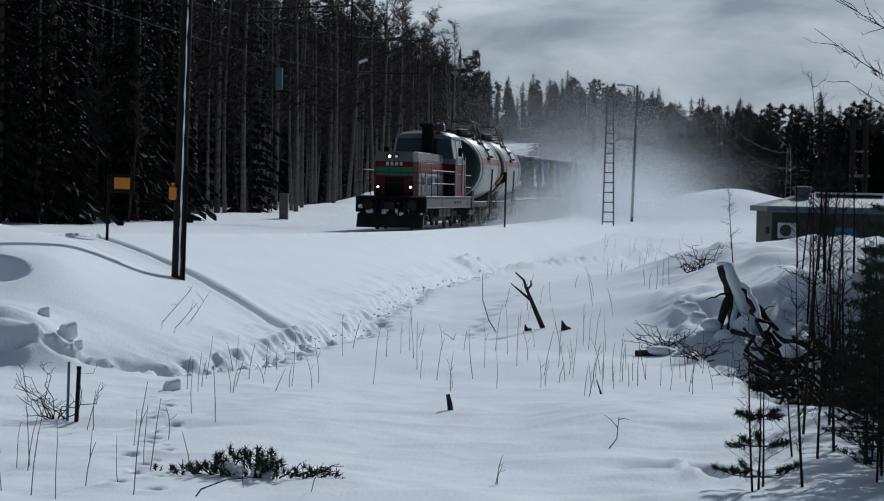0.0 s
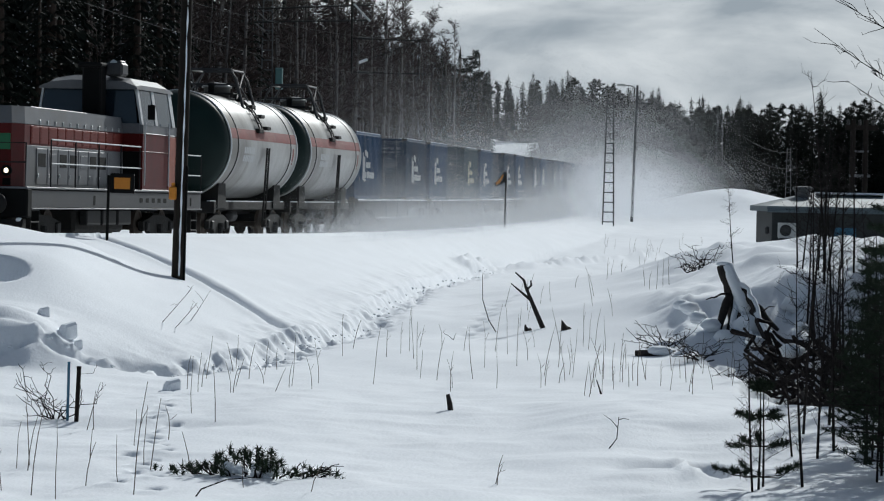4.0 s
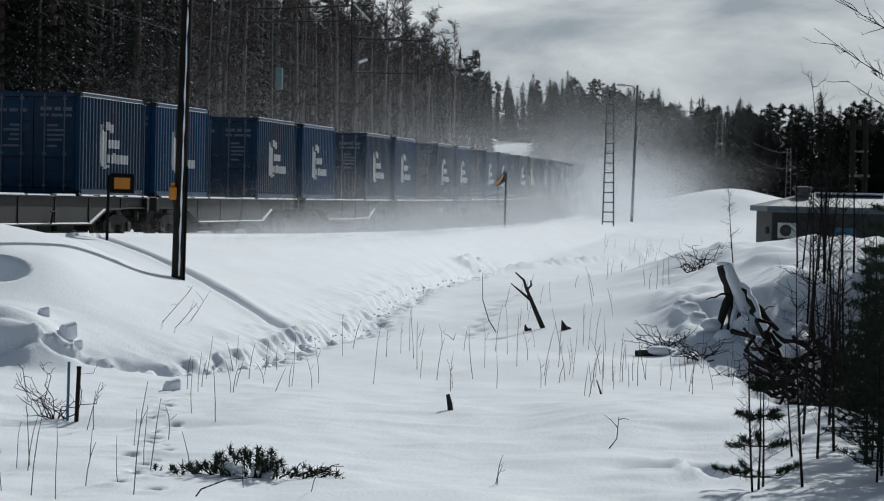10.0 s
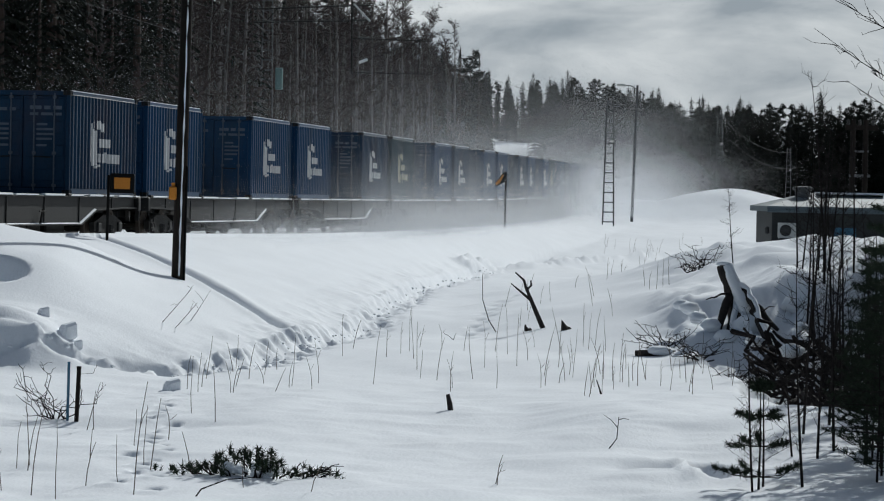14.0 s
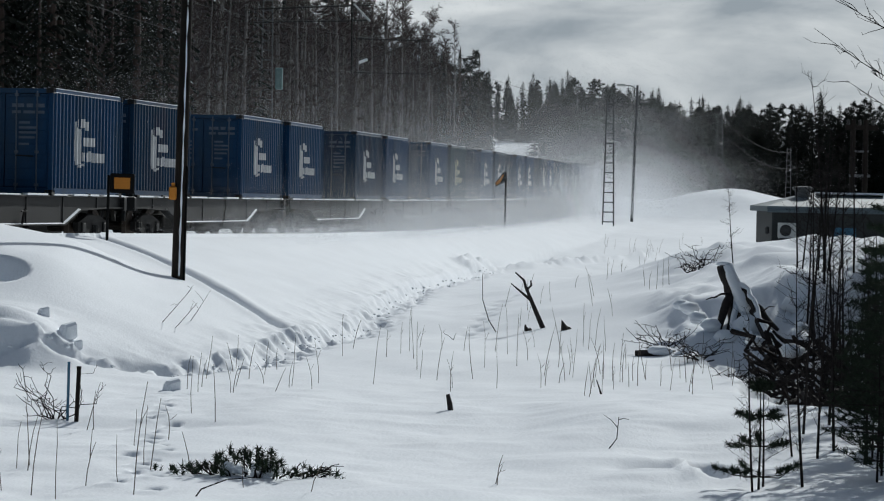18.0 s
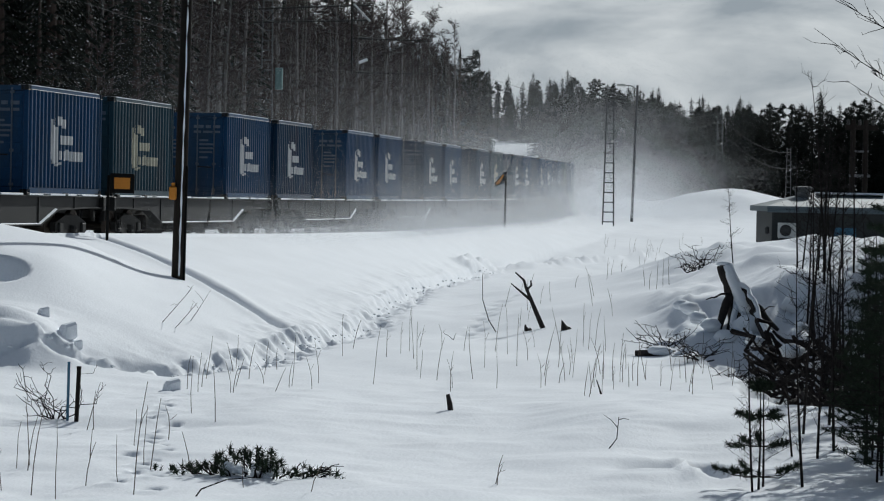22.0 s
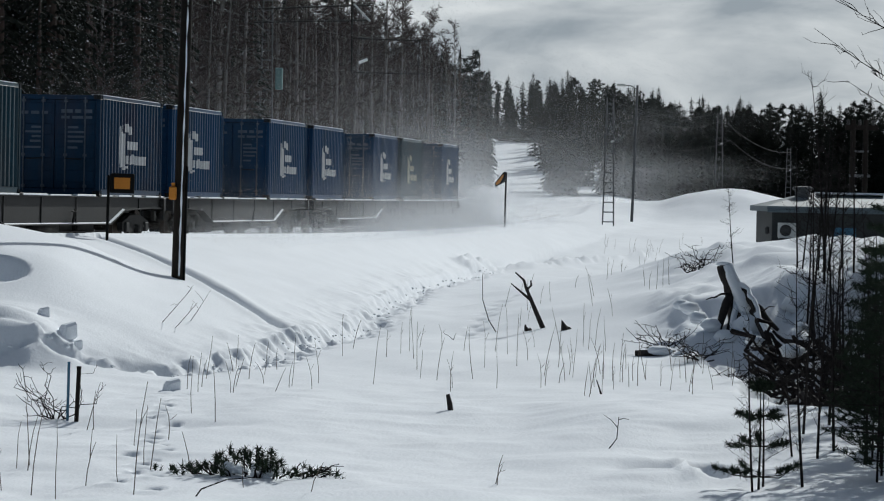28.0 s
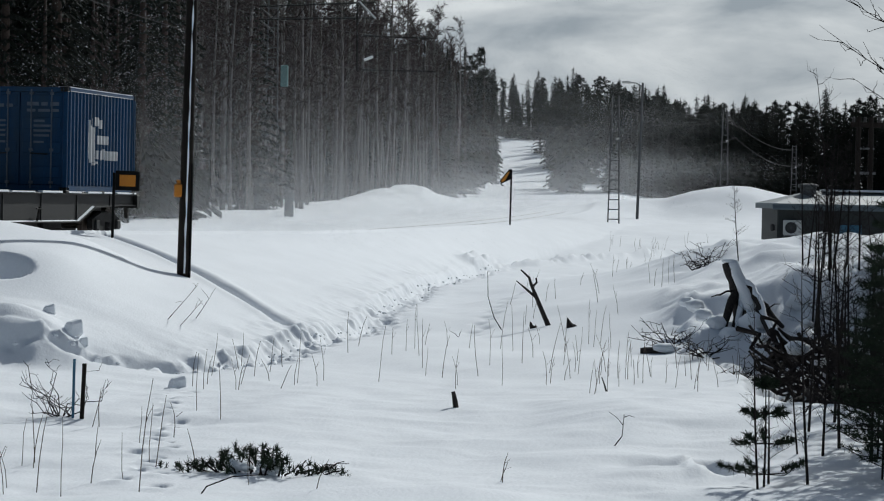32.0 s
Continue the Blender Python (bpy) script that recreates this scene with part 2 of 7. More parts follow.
# ---- mesh building ----
class Shape:
    """Vertices and faces of one part, put together from simple solids."""

    def __init__(self):
        self.v, self.f = [], []

    def add(self, verts, faces):
        o = len(self.v)
        self.v.extend(tuple(p) for p in verts)
        self.f.extend(tuple(i + o for i in q) for q in faces)
        return self

    def box(self, x0, y0, z0, x1, y1, z1, c=0.0):
        """A box between two corners, its edges chamfered by c."""
        if c <= 0:
            v = [(x, y, z) for x in (x0, x1) for y in (y0, y1) for z in (z0, z1)]
            return self.add(v, [(0, 1, 3, 2), (4, 6, 7, 5), (0, 4, 5, 1), (2, 3, 7, 6), (0, 2, 6, 4), (1, 5, 7, 3)])
        v, ids = [], {}
        for i, (x, sx) in enumerate(((x0, 1), (x1, -1))):
            for j, (y, sy) in enumerate(((y0, 1), (y1, -1))):
                for k, (z, sz) in enumerate(((z0, 1), (z1, -1))):
                    for a in range(3):
                        ids[i, j, k, a] = len(v)
                        v.append((x + (sx * c if a != 0 else 0), y + (sy * c if a != 1 else 0), z + (sz * c if a != 2 else 0)))
        f = []
        for i in (0, 1):
            q = [ids[i, 0, 0, 0], ids[i, 1, 0, 0], ids[i, 1, 1, 0], ids[i, 0, 1, 0]]
            f.append(q[::-1] if i == 0 else q)
            q = [ids[0, i, 0, 1], ids[1, i, 0, 1], ids[1, i, 1, 1], ids[0, i, 1, 1]]
            f.append(q if i == 0 else q[::-1])
            q = [ids[0, 0, i, 2], ids[1, 0, i, 2], ids[1, 1, i, 2], ids[0, 1, i, 2]]
            f.append(q[::-1] if i == 0 else q)
        for i in (0, 1):
            for j in (0, 1):
                f.append((ids[i, j, 0, 0], ids[i, j, 0, 1], ids[i, j, 1, 1], ids[i, j, 1, 0]))
                f.append((ids[i, 0, j, 0], ids[i, 0, j, 2], ids[i, 1, j, 2], ids[i, 1, j, 0]))
                f.append((ids[0, i, j, 1], ids[0, i, j, 2], ids[1, i, j, 2], ids[1, i, j, 1]))
                for k in (0, 1):
                    f.append((ids[i, j, k, 0], ids[i, j, k, 1], ids[i, j, k, 2]))
        return self.add(v, f)

    def tube(self, pts, radii, n=6, cap=True):
        """A round rod along points; radii is one number or one for each point."""
        pts = [Vector(p) for p in pts]
        if not isinstance(radii, (list, tuple)):
            radii = [radii] * len(pts)
        v, f = [], []
        d = (pts[-1] - pts[0]).normalized()
        ref = Vector((0, 0, 1)) if abs(d.z) < 0.9 else Vector((1, 0, 0))
        for i, p in enumerate(pts):
            t = (pts[min(i + 1, len(pts) - 1)] - pts[max(i - 1, 0)]).normalized()
            a = t.cross(ref).normalized()
            b = t.cross(a)
            for k in range(n):
                w = 2 * math.pi * k / n
                v.append(p + (a * math.cos(w) + b * math.sin(w)) * radii[i])
        for i in range(len(pts) - 1):
            for k in range(n):
                q = (k + 1) % n
                f.append((i * n + k, i * n + q, (i + 1) * n + q, (i + 1) * n + k))
        if cap:
            f.append(tuple(range(n))[::-1])
            f.append(tuple((len(pts) - 1) * n + k for k in range(n)))
        return self.add(v, f)

    def prism(self, outline, y0, y1):
        """An outline in x and z, pulled along y."""
        n = len(outline)
        v = [(x, y0, z) for x, z in outline] + [(x, y1, z) for x, z in outline]
        f = [tuple(range(n)), tuple(range(2 * n - 1, n - 1, -1))]
        f += [(i, i + n, (i + 1) % n + n, (i + 1) % n) for i in range(n)]
        return self.add(v, f)

    def lathe(self, prof, axis="z", n=24, at=(0, 0, 0)):
        """A profile of (radius, height) turned round an axis."""
        v, f = [], []
        for r, h in prof:
            for k in range(n):
                w = 2 * math.pi * k / n
                a, b = r * math.cos(w), r * math.sin(w)
                p = {"z": (a, b, h), "x": (h, a, b), "y": (a, h, b)}[axis]
                v.append((p[0] + at[0], p[1] + at[1], p[2] + at[2]))
        for i in range(len(prof) - 1):
            for k in range(n):
                q = (k + 1) % n
                f.append((i * n + k, i * n + q, (i + 1) * n + q, (i + 1) * n + k))
        f.append(tuple(range(n)))
        f.append(tuple((len(prof) - 1) * n + k for k in range(n)))
        return self.add(v, f)

    def mesh(self, name, mat, smooth=False):
        me = bpy.data.meshes.new(name)
        me.from_pydata(self.v, [], self.f)
        me.materials.append(mat)
        bm = bmesh.new()
        bm.from_mesh(me)
        bmesh.ops.recalc_face_normals(bm, faces=bm.faces)
        bm.to_mesh(me)
        bm.free()
        if smooth:
            me.polygons.foreach_set("use_smooth", [True] * len(me.polygons))
        return me


def part(name, shape, mat, parent=None, label="", smooth=False, at=None):
    """One mesh object, under a thing or a part."""
    data = shape if isinstance(shape, bpy.types.Mesh) else shape.mesh(name, mat, smooth)
    ob = new(name, data)
    ob.parent = parent
    if at is not None:
        ob.matrix_basis = at
    if label:
        ob["label"] = label
    return ob


def plain_mesh(name, verts, faces, mat, smooth=False):
    """A mesh straight from arrays, for large sheets and clouds of pieces."""
    me = bpy.data.meshes.new(name)
    verts, faces = np.asarray(verts, np.float32), np.asarray(faces, np.int32)
    k = faces.shape[1]
    me.vertices.add(len(verts))
    me.vertices.foreach_set("co", verts.ravel())
    me.loops.add(faces.size)
    me.loops.foreach_set("vertex_index", faces.ravel())
    me.polygons.add(len(faces))
    me.polygons.foreach_set("loop_start", np.arange(len(faces), dtype=np.int32) * k)
    me.update(calc_edges=True)
    me.validate()
    if smooth:
        me.polygons.foreach_set("use_smooth", np.ones(len(faces), bool))
    me.materials.append(mat)
    return me


# ---- the line of the track ----
HEAD = (0.137720, -0.000590726, 1.498079e-06, -5.53987e-09)


def heading(s):
    """The track's heading at s metres along it, s growing away from the camera."""
    u = np.clip(s, -75.0, 150.0)
    return HEAD[0] + HEAD[1] * u + HEAD[2] * u * u + HEAD[3] * u ** 3


S_TAB = np.arange(-640.0, 640.5, 0.5)
TH_TAB = heading(S_TAB)
_dx, _dy = np.sin(TH_TAB) * 0.5, np.cos(TH_TAB) * 0.5
X_TAB, Y_TAB = np.concatenate([[0], np.cumsum(_dx)[:-1]]), np.concatenate([[0], np.cumsum(_dy)[:-1]])
_i0 = int(np.argmin(abs(S_TAB)))
X_TAB, Y_TAB = X_TAB - X_TAB[_i0] - 1.6497, Y_TAB - Y_TAB[_i0] + 120.445
X_TAB, Y_TAB = X_TAB - 1.22 * np.cos(TH_TAB), Y_TAB + 1.22 * np.sin(TH_TAB)


def rail_z(s):
    """Height of the rail's top along the track."""
    u = np.clip(s, -70.0, 200.0)
    z = -0.0385 + 0.000384 * u + 3.364e-05 * u * u
    return z + np.clip(s - 200.0, 0, None) * 0.0138


def track_x(y):
    return np.interp(y, Y_TAB, X_TAB)


def on_track(s, q=0.0, up=0.0):
    """A world point: s along the track, q to its camera side, up over the rail."""
    th = float(np.interp(s, S_TAB, TH_TAB))
    return (float(np.interp(s, S_TAB, X_TAB)) + q * math.cos(th), float(np.interp(s, S_TAB, Y_TAB)) - q * math.sin(th), float(rail_z(s)) + up)


def train_pose(s):
    """Pose of a vehicle whose middle stands at s and which heads towards the camera: x forward, y to the camera's side."""
    th = float(np.interp(s, S_TAB, TH_TAB))
    x, y, z = on_track(s)
    slope = math.degrees(math.atan((rail_z(s - 3) - rail_z(s + 3)) / 6))
    return pose(x, y, z, 0, -slope, math.degrees(math.atan2(-math.cos(th), -math.sin(th))))


def run(t):
    """Metres that the train has gone at t seconds, counted from 6 s."""
    return 14.71 * (t - 6) + 0.0168 * (t - 6) ** 2


# ---- ground ----
def lattice(x, y, seed):
    """Smooth noise from 0 to 1 on a unit lattice."""
    xi, yi = np.floor(x).astype(np.int64), np.floor(y).astype(np.int64)
    fx, fy = x - xi, y - yi
    fx, fy = fx * fx * (3 - 2 * fx), fy * fy * (3 - 2 * fy)

    def h(a, b):
        k = (a * 374761393 + b * 668265263 + seed * 974711) & 0x7FFFFFFF
        k = ((k ^ (k >> 13)) * 1274126177) & 0x7FFFFFFF
        return ((k ^ (k >> 16)) & 0xFFFF) / 65535.0
    return (h(xi, yi) * (1 - fx) + h(xi + 1, yi) * fx) * (1 - fy) + (h(xi, yi + 1) * (1 - fx) + h(xi + 1, yi + 1) * fx) * fy


def rough_noise(x, y, seed, octaves=3):
    out, amp = 0.0, 1.0
    for k in range(octaves):
        out = out + amp * (lattice(x * 2 ** k, y * 2 ** k, seed + k) - 0.5)
        amp *= 0.5
    return out


def smooth(a, b, v):
    t = np.clip((v - a) / (b - a), 0, 1)
    return t * t * (3 - 2 * t)


TOE_Y = (-300, 25, 44, 46.5, 47.6, 48.6, 51, 57.5, 66, 88, 120, 150, 200, 400)
TOE_X = (-60, -14, -9.5, -8, -5.6, -4.4, -3.4, -2.7, -1.8, -0.7, 2.2, 7.5, 14, 34)
GROOVE = ((-2.75, 57.5), (-3.19, 58.1), (-3.69, 59.5), (-4.42, 61.1), (-5.6, 63.8), (-6.3, 65.2), (-6.9, 66.1), (-8.0, 68.1), (-9.6, 72.0))
PATH_EDGE = ((0.9, 110.0), (2.2, 119.0), (3.4, 121.0), (7.0, 131.0), (11.0, 140.0))


def to_line(x, y, pts):
    """Distance to a broken line, and the side on which a point lies."""
    best = np.full(np.shape(x), 1e9)
    side = np.zeros(np.shape(x))
    for (ax, ay), (bx, by) in zip(pts[:-1], pts[1:]):
        dx, dy = bx - ax, by - ay
        t = np.clip(((x - ax) * dx + (y - ay) * dy) / (dx * dx + dy * dy), 0, 1)
        px, py = x - ax - t * dx, y - ay - t * dy
        d = np.hypot(px, py)
        side = np.where(d < best, np.sign(px * dy - py * dx), side)
        best = np.minimum(best, d)
    return best, side


def ground_z(x, y):
    """Height of the snow."""
    x, y = np.asarray(x, float), np.asarray(y, float)
    s = np.interp(y, Y_TAB, S_TAB)
    rz, tx = rail_z(s), np.interp(y, Y_TAB, X_TAB)
    q = x - tx
    # field on the camera's side
    base = -1.5 + 1.15 * smooth(115, 185, y) + 0.25 * rough_noise(x / 9, y / 16, 3) + 0.10 * rough_noise(x / 2.2, y / 4, 5)
    base = base + 0.010 * np.clip(y - 260, 0, 400) * smooth(260, 420, y)
    # mound with the thicket and the pit before it
    xe = x + 0.7 * rough_noise(x / 1.2, y / 2.0, 7)
    deep_in = smooth(4.6, 5.6, xe)
    front = np.where(xe > 4.6, smooth(53.5, 57.5, y + 0.9 * rough_noise(x / 0.8, y / 2, 8)), 1.0)
    m = np.clip((x - 0.2) / 7.0, 0, 1) ** 1.45 * (smooth(50, 64, y) * (1 - deep_in) + front * deep_in) * (1 - smooth(76, 106, y))
    base = base + m * (1.60 + 0.35 * smooth(7, 10, x) + 0.5 * rough_noise(x / 1.6, y / 3, 11) * smooth(4, 6, x))
    base = base - 0.75 * smooth(4.9, 5.5, xe) * smooth(41.0, 43.5, y - 0.2 * (x - 5)) * (1 - smooth(51, 55, y))
    # ledge of snow left of the pit
    base = base + 0.22 * np.exp(-(((x - 4.9) / 0.55) ** 2 + ((y - 57.0) / 5.0) ** 2)) * (1 + 1.6 * rough_noise(x / 0.5, y / 1.0, 12))
    # hollows and swells in front
    base = base - 0.42 * (1 - smooth(0.55, 1.0, np.hypot((x - 3.0) / 0.30, (y - 31.7) / 1.3))) - 0.16 * np.exp(-(((x - 2.4) / 0.45) ** 2 + ((y - 31.9) / 0.45) ** 2))
    base = base + 0.10 * np.exp(-(((x - 2.74) / 0.10) ** 2 + ((y - 31.6) / 1.2) ** 2))
    base = base + 0.20 * smooth(0.8, 2.6, x) * smooth(34.5, 37.5, y) * (1 - smooth(39, 43, y))
    base = base - 0.12 * np.exp(-(((x - 3.4) / 1.0) ** 2 + ((y - 33.0) / 0.7) ** 2))
    # wind-packed ripples
    base = base + (0.055 * rough_noise(x / 1.5, y / 1.0, 41) + 0.03 * rough_noise(x / 0.5, y / 0.9, 43)) * smooth(25, 28, y) * (1 - smooth(40, 58, y))
    # footprints
    for k in range(26):
        t = k / 25.0
        fx = -4.0 + 0.95 * t + (0.11 if k % 2 else -0.11) + 0.10 * math.sin(k * 2.3)
        fy = 43.4 - 14.6 * t ** 0.85 + 0.10 * math.sin(k * 1.7)
        base = base - 0.24 * np.exp(-(((x - fx) / 0.06) ** 2 + ((y - fy) / 0.15) ** 2)) + 0.04 * np.exp(-(((x - fx) / 0.12) ** 2 + ((y - fy + 0.28) / 0.12) ** 2))
    for k in range(22):
        t = k / 21.0
        fx, fy = 0.4 + 1.6 * t + (0.10 if k % 2 else -0.10), 60.5 + 20 * t
        base = base - 0.10 * np.exp(-(((x - fx) / 0.12) ** 2 + ((y - fy) / 0.25) ** 2))
    # heap of ploughed snow
    yr = y - 47.3 - 0.35 * rough_noise(x / 0.7, y / 2.0, 14)
    h = np.exp(-(((x + 7.5) / 1.35) ** 2 + (yr / np.where(yr < 0, 0.75, 2.4)) ** 2))
    base = base + h * (0.74 + 0.35 * rough_noise(x / 1.1, y / 1.2, 13))
    # embankment
    plain_toe = np.interp(y, TOE_Y, TOE_X)
    toe = plain_toe + 0.16 * rough_noise(x / 0.35, y / 0.6, 17)
    crest = tx + 2.7
    u = np.clip((plain_toe - x) / np.maximum(plain_toe - crest, 0.5), 0, 1)
    zc = rz + np.interp(y, (40, 50, 62, 92, 114, 160), (0.6, 0.56, 0.46, 0.22, 0.12, 0.06))
    swell = np.interp(y, (40, 58, 68, 82), (1.12, 1.12, 1.1, 1.05))
    rise = 1 - (1 - u) ** swell
    edge = np.clip((y - 47.5 + 0.2 * rough_noise(x / 2.5, y / 2, 16)) / 10.0, 0, 1) ** 0.75
    rise = np.clip(-np.log(np.exp(-7 * rise) + np.exp(-7 * edge)) / 7 + 0.05, 0, 1) * smooth(0, 0.06, np.minimum(rise, edge))
    bank = base + np.maximum(zc - base, 0) * rise
    wall = smooth(0.0, 0.09, toe - x) * (1 - smooth(0.5, 1.6, toe - x)) * smooth(46, 48, y) * (1 - smooth(112, 126, y))
    bank = bank + wall * (0.05 + 0.08 * rough_noise(x / 0.5, y / 0.8, 18))
    lip = np.exp(-((toe - x - 0.16) / 0.16) ** 2) * smooth(44, 47, y) * (1 - smooth(118, 128, y))
    bank = bank + lip * (0.07 + 0.24 * rough_noise(x / 0.30, y / 0.30, 19)) * (1.0 - 0.4 * smooth(60, 90, y))
    trench = np.exp(-((x - toe - 0.25) / 0.3) ** 2) * smooth(44, 47, y) * (1 - smooth(118, 128, y))
    bank = bank - trench * (0.12 + 0.26 * rough_noise(x / 0.2, y / 0.35, 20))
    d, side = to_line(x, y, GROOVE)
    bank = bank - (0.30 + 0.14 * rough_noise(x / 0.6, y / 0.9, 22)) * np.exp(-(d / 0.16) ** 2) + 0.04 * np.exp(-((d - 0.40) / 0.2) ** 2)
    # raised shoulder, with a hollow that stands in for an oval cast shadow
    bank = bank + 0.42 * smooth(-5.7, -7.6, x) * smooth(50.5, 54.5, y) * (1 - smooth(58.5, 63, y))
    bank = bank - 0.55 * (1 - smooth(0.75, 1.0, np.hypot((x + 8.12) / 0.55, (y - 52.7) / 0.85)))
    d, side = to_line(x, y, PATH_EDGE)
    bank = bank + 0.22 * np.exp(-((d - 0.15) / 0.3) ** 2) * (1 + 1.4 * rough_noise(x / 0.5, y / 0.8, 23))
    # track bed and the far side
    bed = rz - 0.10
    far = rz - 0.15 + 0.25 * rough_noise(x / 6, y / 12, 29) + 0.02 * np.clip(-q - 6, 0, 60)
    pile = 1.35 * np.exp(-(((q + 13.0) / 3.6) ** 2 + ((y - 228) / 34) ** 2)) * (1 + 0.5 * rough_noise(x / 2, y / 5, 31))
    far = far + pile
    z = np.where(q > 2.7, bank, np.where(q > 1.7, bed + (zc - bed) * smooth(1.7, 2.7, q), np.where(q > -2.4, bed, bed + (far - bed) * smooth(-2.4, -3.6, q))))
    # mounds on the right, far off
    z = z + (2.75 + 0.5 * rough_noise(x / 3, y / 5, 37)) * np.exp(-(((x - 23) / 8) ** 2 + ((y - 236) / 12) ** 2)) + 1.6 * np.exp(-(((x - 34) / 8) ** 2 + ((y - 252) / 14) ** 2))
    # hill with the clearing
    z = z + 8.0 * smooth(420, 620, y) * np.exp(-((x - 15) / 60) ** 2)
    return z


def axis(*runs):
    """Coordinates from (start, end, step) runs."""
    out = []
    for a, b, st in runs:
        out.extend(np.arange(a, b - 1e-6, st))
    return np.array(out)


gx = axis((-2500, -600, 190), (-600, -120, 30), (-120, -30, 3), (-30, -13, 0.7), (-13, -9.2, 0.17), (-9.2, -4.6, 0.075), (-4.6, -2.6, 0.055), (-2.6, 2.6, 0.09), (2.6, 7.2, 0.10), (7.2, 12, 0.17), (12, 40, 0.7), (40, 120, 4), (120, 600, 30), (600, 2501, 190))
gy = axis((-900, -60, 60), (-60, 22, 6), (22, 28, 0.4), (28, 44, 0.085), (44, 70, 0.09), (70, 92, 0.15), (92, 130, 0.4), (130, 300, 1.5), (300, 700, 5), (700, 4300, 250))
GX, GY = np.meshgrid(gx, gy)
GZ = ground_z(GX, GY)
nx, ny = len(gx), len(gy)
k = np.arange(nx * (ny - 1)).reshape(ny - 1, nx)[:, :-1].ravel()
ground = new("ground", plain_mesh("ground", np.stack([GX.ravel(), GY.ravel(), GZ.ravel()], 1), np.stack([k, k + 1, k + nx + 1, k + nx], 1), SNOW, True))
tagged(ground, "deep white snow over fields and railway embankment", "snow", kind="structure")


def gz(x, y):
    return float(ground_z(np.array([x]), np.array([y]))[0])


# rails
for q in (-0.76, 0.76):
    r = Shape()
    pts = [on_track(s, q, -0.16) for s in np.arange(-300, 500, 5)]
    r.tube(pts, 0.075, 4)
    tagged(part("rail", r, RUST), "worn steel rail of the track, half buried in snow", "rail", kind="structure")


# ---- train ----
MOVERS = []


def moving(ob, offset):
    """Remember a vehicle or load by its middle's place along the track at 6 s."""
    MOVERS.append((ob, offset))
    return ob


def wheelset(parent, x, rad=0.475):
    """An axle with two wheels."""
    ax = part("axle", Shape().tube([(x, -0.75, rad), (x, 0.75, rad)], 0.09, 8), RUST, parent)
    for y in (-0.78, 0.78):
        part("wheel", Shape().lathe([(0.12, -0.09), (rad - 0.10, -0.05), (rad - 0.08, -0.07), (rad, -0.07), (rad, 0.05), (rad - 0.08, 0.05), (rad - 0.10, 0.03), (0.12, 0.09)], "y", 20, (x, y, rad)), RUST, ax)
    return ax


def bogie(parent, x, base=1.85):
    """A two-axle bogie with cast side frames."""
    b = part("bogie", Shape().box(x - 0.3, -1.0, 0.45, x + 0.3, 1.0, 0.85, 0.04), STEEL_DARK, parent, "grimy cast steel bogie")
    for y in (-1.0, 1.0):
        h = base / 2
        o = [(x - h - 0.35, 0.62), (x - h - 0.35, 0.40), (x - h + 0.25, 0.36), (x - 0.45, 0.16), (x + 0.45, 0.16), (x + h - 0.25, 0.36),
             (x + h + 0.35, 0.40), (x + h + 0.35, 0.62), (x + 0.5, 0.80), (x - 0.5, 0.80)]
        part("side_frame", Shape().prism(o, y - 0.07, y + 0.07), STEEL_DARK, b)
        for dx in (-h, h):
            part("axle_box", Shape().box(x + dx - 0.15, y - 0.13, 0.36, x + dx + 0.15, y + 0.13, 0.62, 0.03), STEEL_GREY, b)
        part("coil_spring", Shape().lathe([(0.10, 0.2), (0.12, 0.24), (0.10, 0.30), (0.12, 0.36), (0.10, 0.42), (0.12, 0.48), (0.10, 0.55)], "z", 8, (x, y * 1.09, 0)), STEEL_GREY, b)
    for dx in (-base / 2, base / 2):
        wheelset(parent, x + dx)
    return b


def coupler(parent, x, sign):
    part("coupler", Shape().box(min(x, x + sign * 0.65), -0.14, 0.92, max(x, x + sign * 0.65), 0.14, 1.18, 0.04).box(min(x + sign * 0.4, x + sign * 0.68), -0.22, 0.88, max(x + sign * 0.4, x + sign * 0.68), 0.22, 1.22, 0.05), STEEL_DARK, parent)


